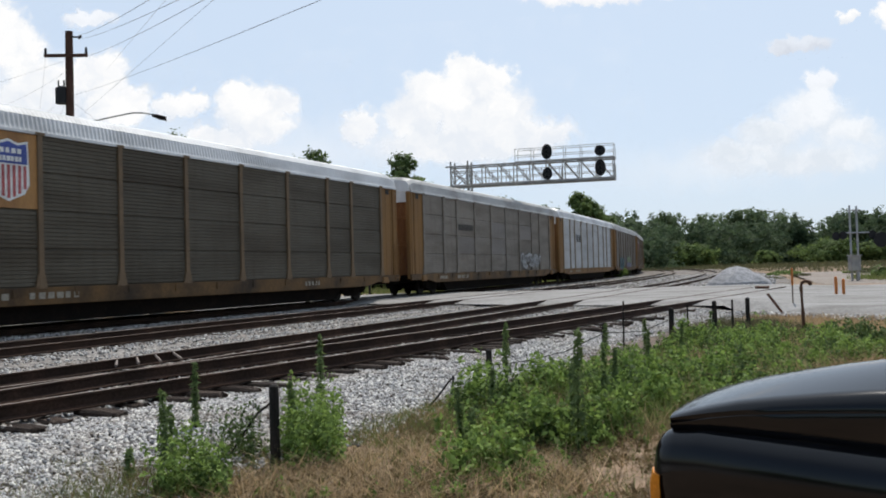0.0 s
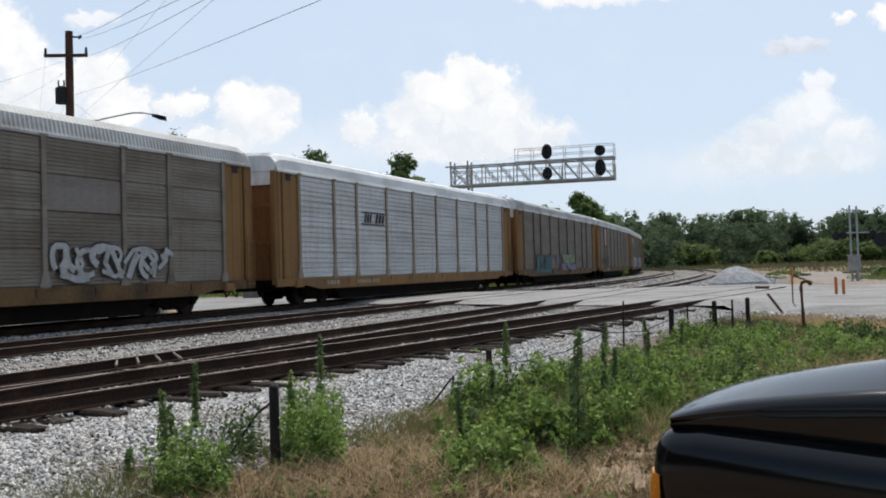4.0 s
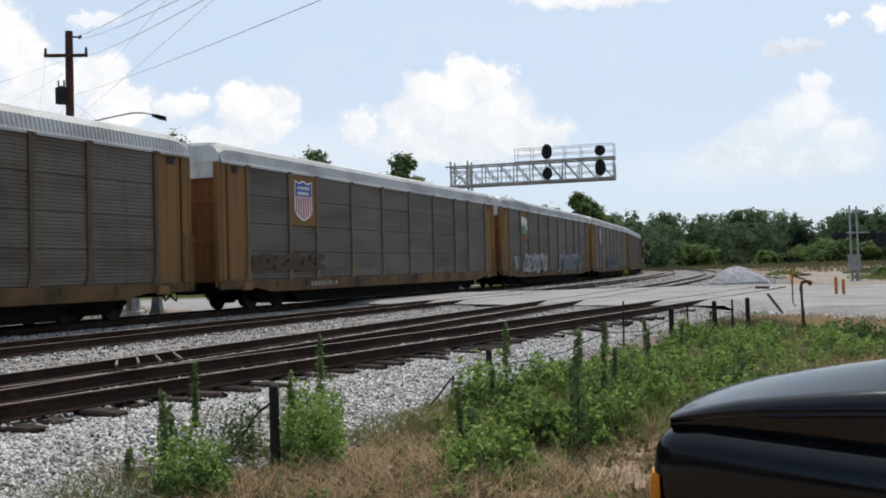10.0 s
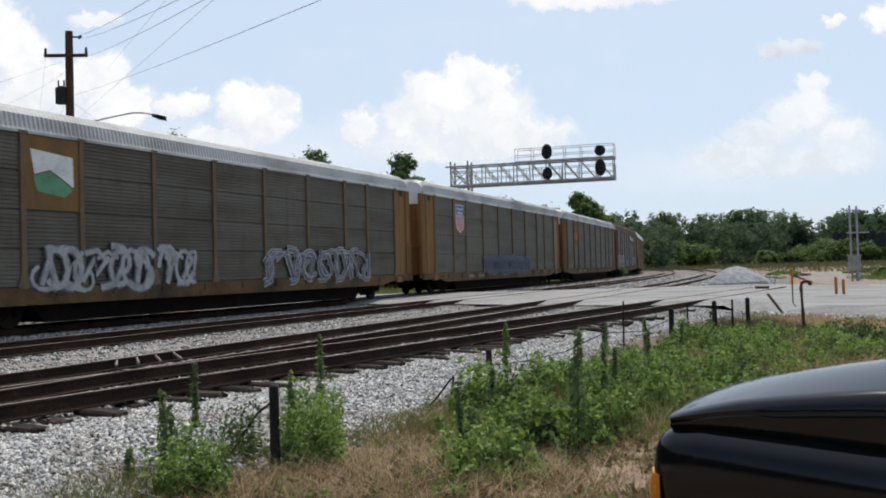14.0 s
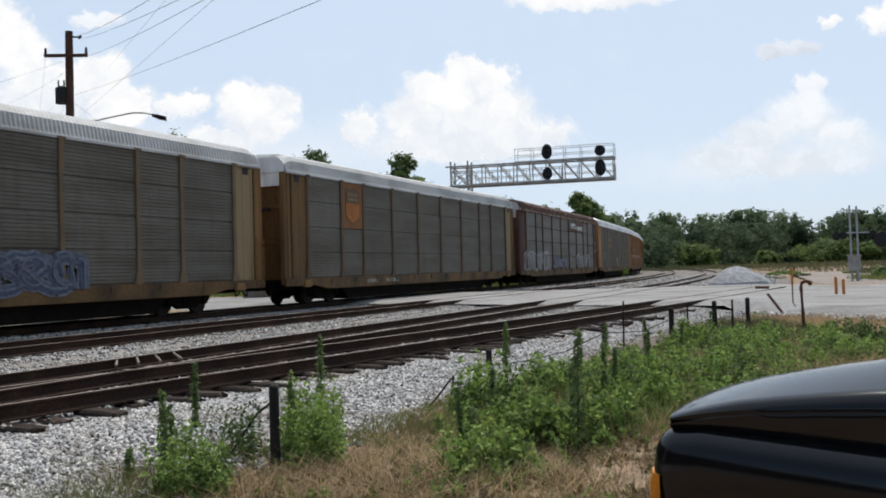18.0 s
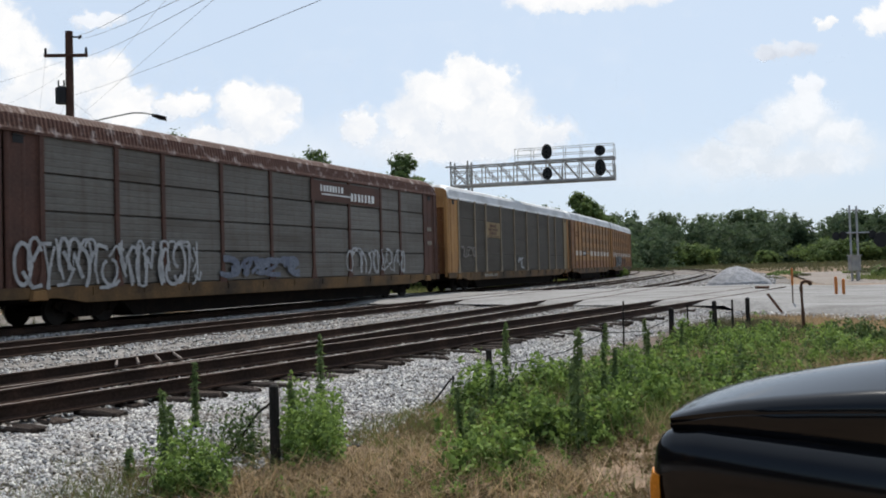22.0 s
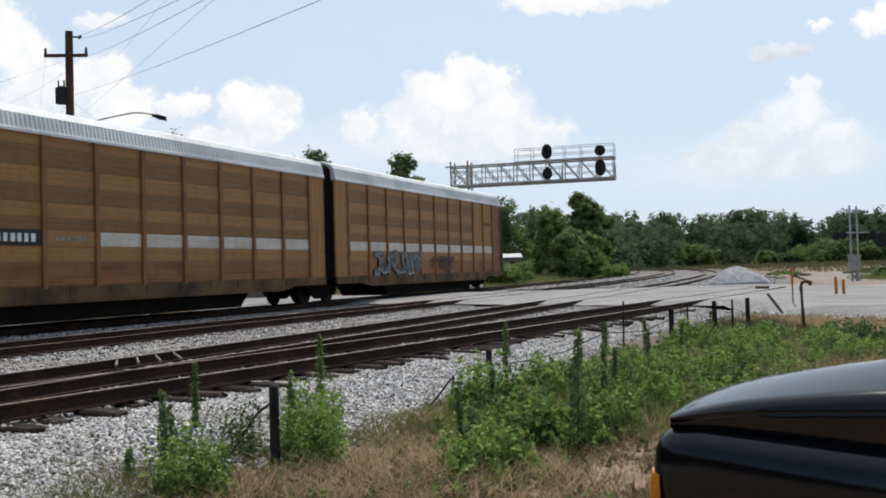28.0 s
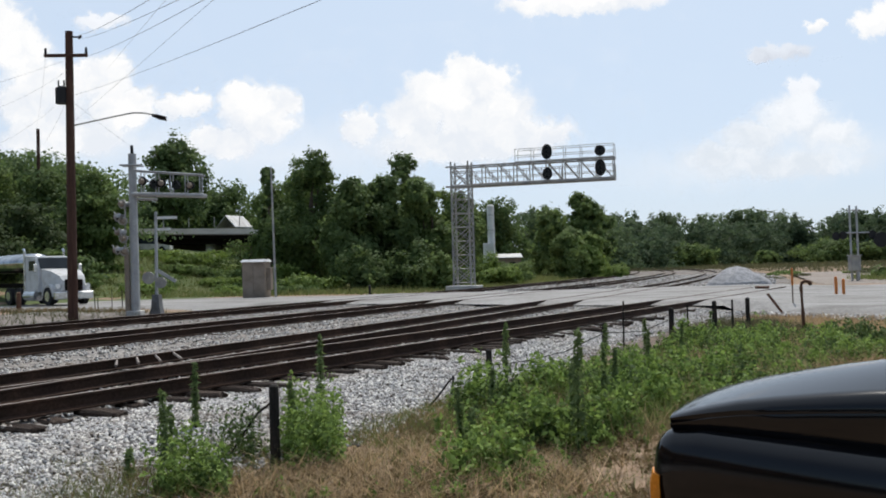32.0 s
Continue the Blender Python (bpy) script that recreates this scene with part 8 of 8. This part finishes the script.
# ---- parked black car: bonnet and wing near the camera ----
def parked_car():
    t = thing("parked_car", "glossy black parked car with amber corner lamp", "car")
    # a runs back along the car from its nose corner, b across it from the near side
    t.matrix_basis = pose(1.215, 5.08, 0, 0, 0, -35)

    def curve(rows, v):
        for (p, q), (r, s) in zip(rows, rows[1:]):
            if v <= r:
                f = max(0.0, (v - p) / (r - p))
                return q + (s - q) * f
        return rows[-1][1]
    crest = [(-0.04, 0.435), (0.0, 0.458), (0.06, 0.482), (0.18, 0.520), (0.36, 0.566), (0.7, 0.638), (1.05, 0.695), (1.6, 0.75)]
    bm = bmesh.new()
    secs = []
    for a in (-0.035, -0.02, 0.02, 0.1, 0.2, 0.36, 0.55, 0.8, 1.05, 1.35, 1.6):
        lo = 0.362 - 0.045 * a
        quick = 0.66 - 0.30 * max(0.0, 0.3 - a)
        top = curve(crest, a)
        h1 = quick * (top - lo)
        prof = [(0.040, lo), (0.022, lo + 0.3 * h1), (0.007, lo + 0.6 * h1), (0.004, lo + 0.82 * h1), (0.016, lo + 0.95 * h1), (0.036, lo + 1.04 * h1)]
        for f in (0.09, 0.14, 0.21, 0.30, 0.42, 0.55, 0.70, 0.85, 1.0):
            prof.append((0.75 * f, lo + 1.05 * h1 + (top - lo - 1.05 * h1) * (1 - (1 - f) ** 1.55)))
        full = prof + [(1.5 - b, z) for b, z in reversed(prof[:-1])]
        # the nose edge is drawn back a little towards both sides
        pts = [(a + 0.05 * abs(b / 0.75 - 1) ** 3 * max(0.3, 1.0 - 1.6 * max(0.0, a)), b, z) for b, z in full]
        secs.append(pts + [(x, b, z - 0.03) for x, b, z in reversed(pts)])
    loft(bm, secs)
    part("bonnet", bm, M_CARPAINT, t, smooth=True).data.set_sharp_from_angle(angle=radians(30))
    bm = bmesh.new()
    secs = []
    for a, b0, zt in ((-0.105, 0.14, 0.10), (-0.10, 0.05, 0.17), (-0.08, 0.0, 0.225), (-0.05, -0.03, 0.262), (-0.01, -0.048, 0.288), (0.05, -0.06, 0.306), (0.2, -0.075, 0.315), (0.6, -0.095, 0.295), (1.0, -0.105, 0.275), (1.5, -0.11, 0.255), (2.4, -0.11, 0.25)):
        prof = [(b0 + 0.16, zt + 0.045), (b0 + 0.085, zt + 0.034), (b0 + 0.03, zt + 0.004), (b0 + 0.004, zt - 0.05), (b0 - 0.012, zt - 0.13), (b0 - 0.016, zt - 0.24), (b0, zt - 0.42), (b0 + 0.06, zt - 0.54), (b0 + 0.3, zt - 0.54), (b0 + 0.3, zt - 0.02)]
        secs.append([(a, b, z) for b, z in prof])
    loft(bm, secs)
    part("wing", bm, M_CARPAINT, t, smooth=True)
    bm = bmesh.new()
    box(bm, -0.05, 0.14, -0.24, 0.4, 1.36, 0.345, 0.05)
    part("nose", bm, M_CARPAINT, t)
    bm = bmesh.new()
    loft(bm, [[(-0.095, -0.03, -0.30), (-0.10, -0.03, 0.02), (-0.078, -0.038, 0.10), (-0.03, -0.072, 0.09), (-0.015, -0.088, -0.30)], [(-0.15, 0.10, -0.30), (-0.152, 0.10, 0.03), (-0.135, 0.10, 0.10), (-0.05, 0.10, 0.09), (-0.05, 0.10, -0.30)]])
    part("corner_lamp", bm, M_AMBER, t, "amber corner lamp")
    bm = bmesh.new()
    loft(bm, [[(-0.12, 0.1, -0.2), (-0.122, 0.1, 0.10), (-0.02, 0.1, 0.10), (-0.02, 0.1, -0.2)], [(-0.13, 0.42, -0.2), (-0.132, 0.42, 0.09), (-0.02, 0.42, 0.09), (-0.02, 0.42, -0.2)]])
    part("headlight", bm, M_LOGOWHITE, t)
    bm = bmesh.new()
    box(bm, 0.1, 0.06, -0.2, 4.3, 1.44, 0.29, 0.04)
    part("lower_body", bm, M_CARPAINT, t)
    bm = bmesh.new()
    loft(bm, [[(1.6, 0.08, 0.28), (1.6, 1.42, 0.28), (1.6, 1.42, 0.66), (1.6, 0.08, 0.66)], [(2.2, 0.2, 0.28), (2.2, 1.3, 0.28), (2.2, 1.3, 1.05), (2.2, 0.2, 1.05)], [(3.5, 0.2, 0.28), (3.5, 1.3, 0.28), (3.5, 1.3, 1.05), (3.5, 0.2, 1.05)], [(4.2, 0.08, 0.28), (4.2, 1.42, 0.28), (4.2, 1.42, 0.62), (4.2, 0.08, 0.62)]])
    part("cabin", bm, M_WINDOW, t)
    for a in (0.85, 3.5):
        for b in (-0.08, 1.38):
            w = new("wheel")
            w.empty_display_size = 0.2
            w.parent = t
            w.matrix_basis = pose(a, b, -0.1)
            bm = bmesh.new()
            tube(bm, (0, 0.0, 0), (0, 0.2, 0), 0.32, n=20)
            part("tyre", bm, M_TYRE, w)
            bm = bmesh.new()
            tube(bm, (0, -0.01, 0), (0, 0.1, 0), 0.2, n=14)
            part("rim", bm, M_ALU, w)
    bm = bmesh.new()
    box(bm, -0.14, 0.06, -0.34, 0.1, 1.44, -0.22, 0.03)
    part("bumper", bm, M_CARPAINT, t)
    return t


parked_car()
# ---- clouds and haze veils, far behind everything ----
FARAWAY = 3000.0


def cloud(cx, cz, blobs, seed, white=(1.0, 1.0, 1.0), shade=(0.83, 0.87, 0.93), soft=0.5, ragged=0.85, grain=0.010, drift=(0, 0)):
    """One bank of cumulus, or veil of haze, on a backdrop sheet; blobs are heads (x, z, half width, half height) about
    its middle, in metres.
    """
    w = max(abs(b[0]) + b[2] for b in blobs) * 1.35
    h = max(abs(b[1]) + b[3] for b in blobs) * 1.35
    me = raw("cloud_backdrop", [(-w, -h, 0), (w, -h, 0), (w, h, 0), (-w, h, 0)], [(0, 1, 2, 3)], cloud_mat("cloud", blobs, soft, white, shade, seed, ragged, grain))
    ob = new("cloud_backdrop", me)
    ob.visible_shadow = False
    tagged(ob, "white cumulus or haze veil in a summer sky", "cloud", kind="structure")
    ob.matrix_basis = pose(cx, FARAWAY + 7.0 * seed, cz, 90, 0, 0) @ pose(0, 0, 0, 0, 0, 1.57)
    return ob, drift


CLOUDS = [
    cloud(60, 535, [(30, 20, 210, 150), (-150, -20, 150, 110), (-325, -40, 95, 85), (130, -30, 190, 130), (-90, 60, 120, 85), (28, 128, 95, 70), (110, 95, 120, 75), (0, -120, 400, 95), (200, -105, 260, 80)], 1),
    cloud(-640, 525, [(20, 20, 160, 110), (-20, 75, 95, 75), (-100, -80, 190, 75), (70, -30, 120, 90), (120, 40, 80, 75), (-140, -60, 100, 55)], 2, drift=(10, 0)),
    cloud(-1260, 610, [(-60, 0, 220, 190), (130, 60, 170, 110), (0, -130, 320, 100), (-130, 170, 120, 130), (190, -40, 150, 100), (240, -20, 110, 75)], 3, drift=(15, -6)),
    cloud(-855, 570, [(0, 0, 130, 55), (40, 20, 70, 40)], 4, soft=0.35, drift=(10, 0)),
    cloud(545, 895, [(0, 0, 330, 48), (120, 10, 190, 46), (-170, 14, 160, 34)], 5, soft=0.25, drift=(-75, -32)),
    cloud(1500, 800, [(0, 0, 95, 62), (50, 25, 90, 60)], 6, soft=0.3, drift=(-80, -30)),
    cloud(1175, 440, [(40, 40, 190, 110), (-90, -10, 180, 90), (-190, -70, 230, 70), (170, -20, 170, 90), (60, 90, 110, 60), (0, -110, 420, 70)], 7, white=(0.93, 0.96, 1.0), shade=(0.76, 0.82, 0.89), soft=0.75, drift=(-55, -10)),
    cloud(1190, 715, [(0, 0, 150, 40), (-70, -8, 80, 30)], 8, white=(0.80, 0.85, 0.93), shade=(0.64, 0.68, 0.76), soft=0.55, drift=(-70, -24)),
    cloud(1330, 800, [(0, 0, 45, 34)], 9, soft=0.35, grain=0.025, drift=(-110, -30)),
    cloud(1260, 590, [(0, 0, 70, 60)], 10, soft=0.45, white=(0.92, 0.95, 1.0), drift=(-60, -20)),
    # two wide veils of low haze, painted as pale glowing sheets
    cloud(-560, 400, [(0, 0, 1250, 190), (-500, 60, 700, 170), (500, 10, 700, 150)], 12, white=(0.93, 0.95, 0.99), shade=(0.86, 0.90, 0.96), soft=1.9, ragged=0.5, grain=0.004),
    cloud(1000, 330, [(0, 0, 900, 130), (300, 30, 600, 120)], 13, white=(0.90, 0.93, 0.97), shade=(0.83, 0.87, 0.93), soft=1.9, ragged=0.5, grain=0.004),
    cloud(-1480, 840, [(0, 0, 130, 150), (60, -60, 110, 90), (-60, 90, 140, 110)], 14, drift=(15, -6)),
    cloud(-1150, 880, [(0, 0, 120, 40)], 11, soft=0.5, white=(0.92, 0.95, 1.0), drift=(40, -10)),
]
# ---- what moves ----
def motions():
    for car, s0 in zip(CARS, START):
        half = 10.1 if car in CARS[:10] else UNIT / 2 - 1.5
        walk(car, [(0.5 * k, car_pose(s0 - travel(0.5 * k), half)) for k in range(65)])
    for ob, (dx, dz) in CLOUDS:
        a = ob.matrix_basis.copy()
        walk(ob, [(0.0, Matrix.Translation((-dx / 2, 0, -dz / 2)) @ a), (32.0, Matrix.Translation((dx / 2, 0, dz / 2)) @ a)])


motions()
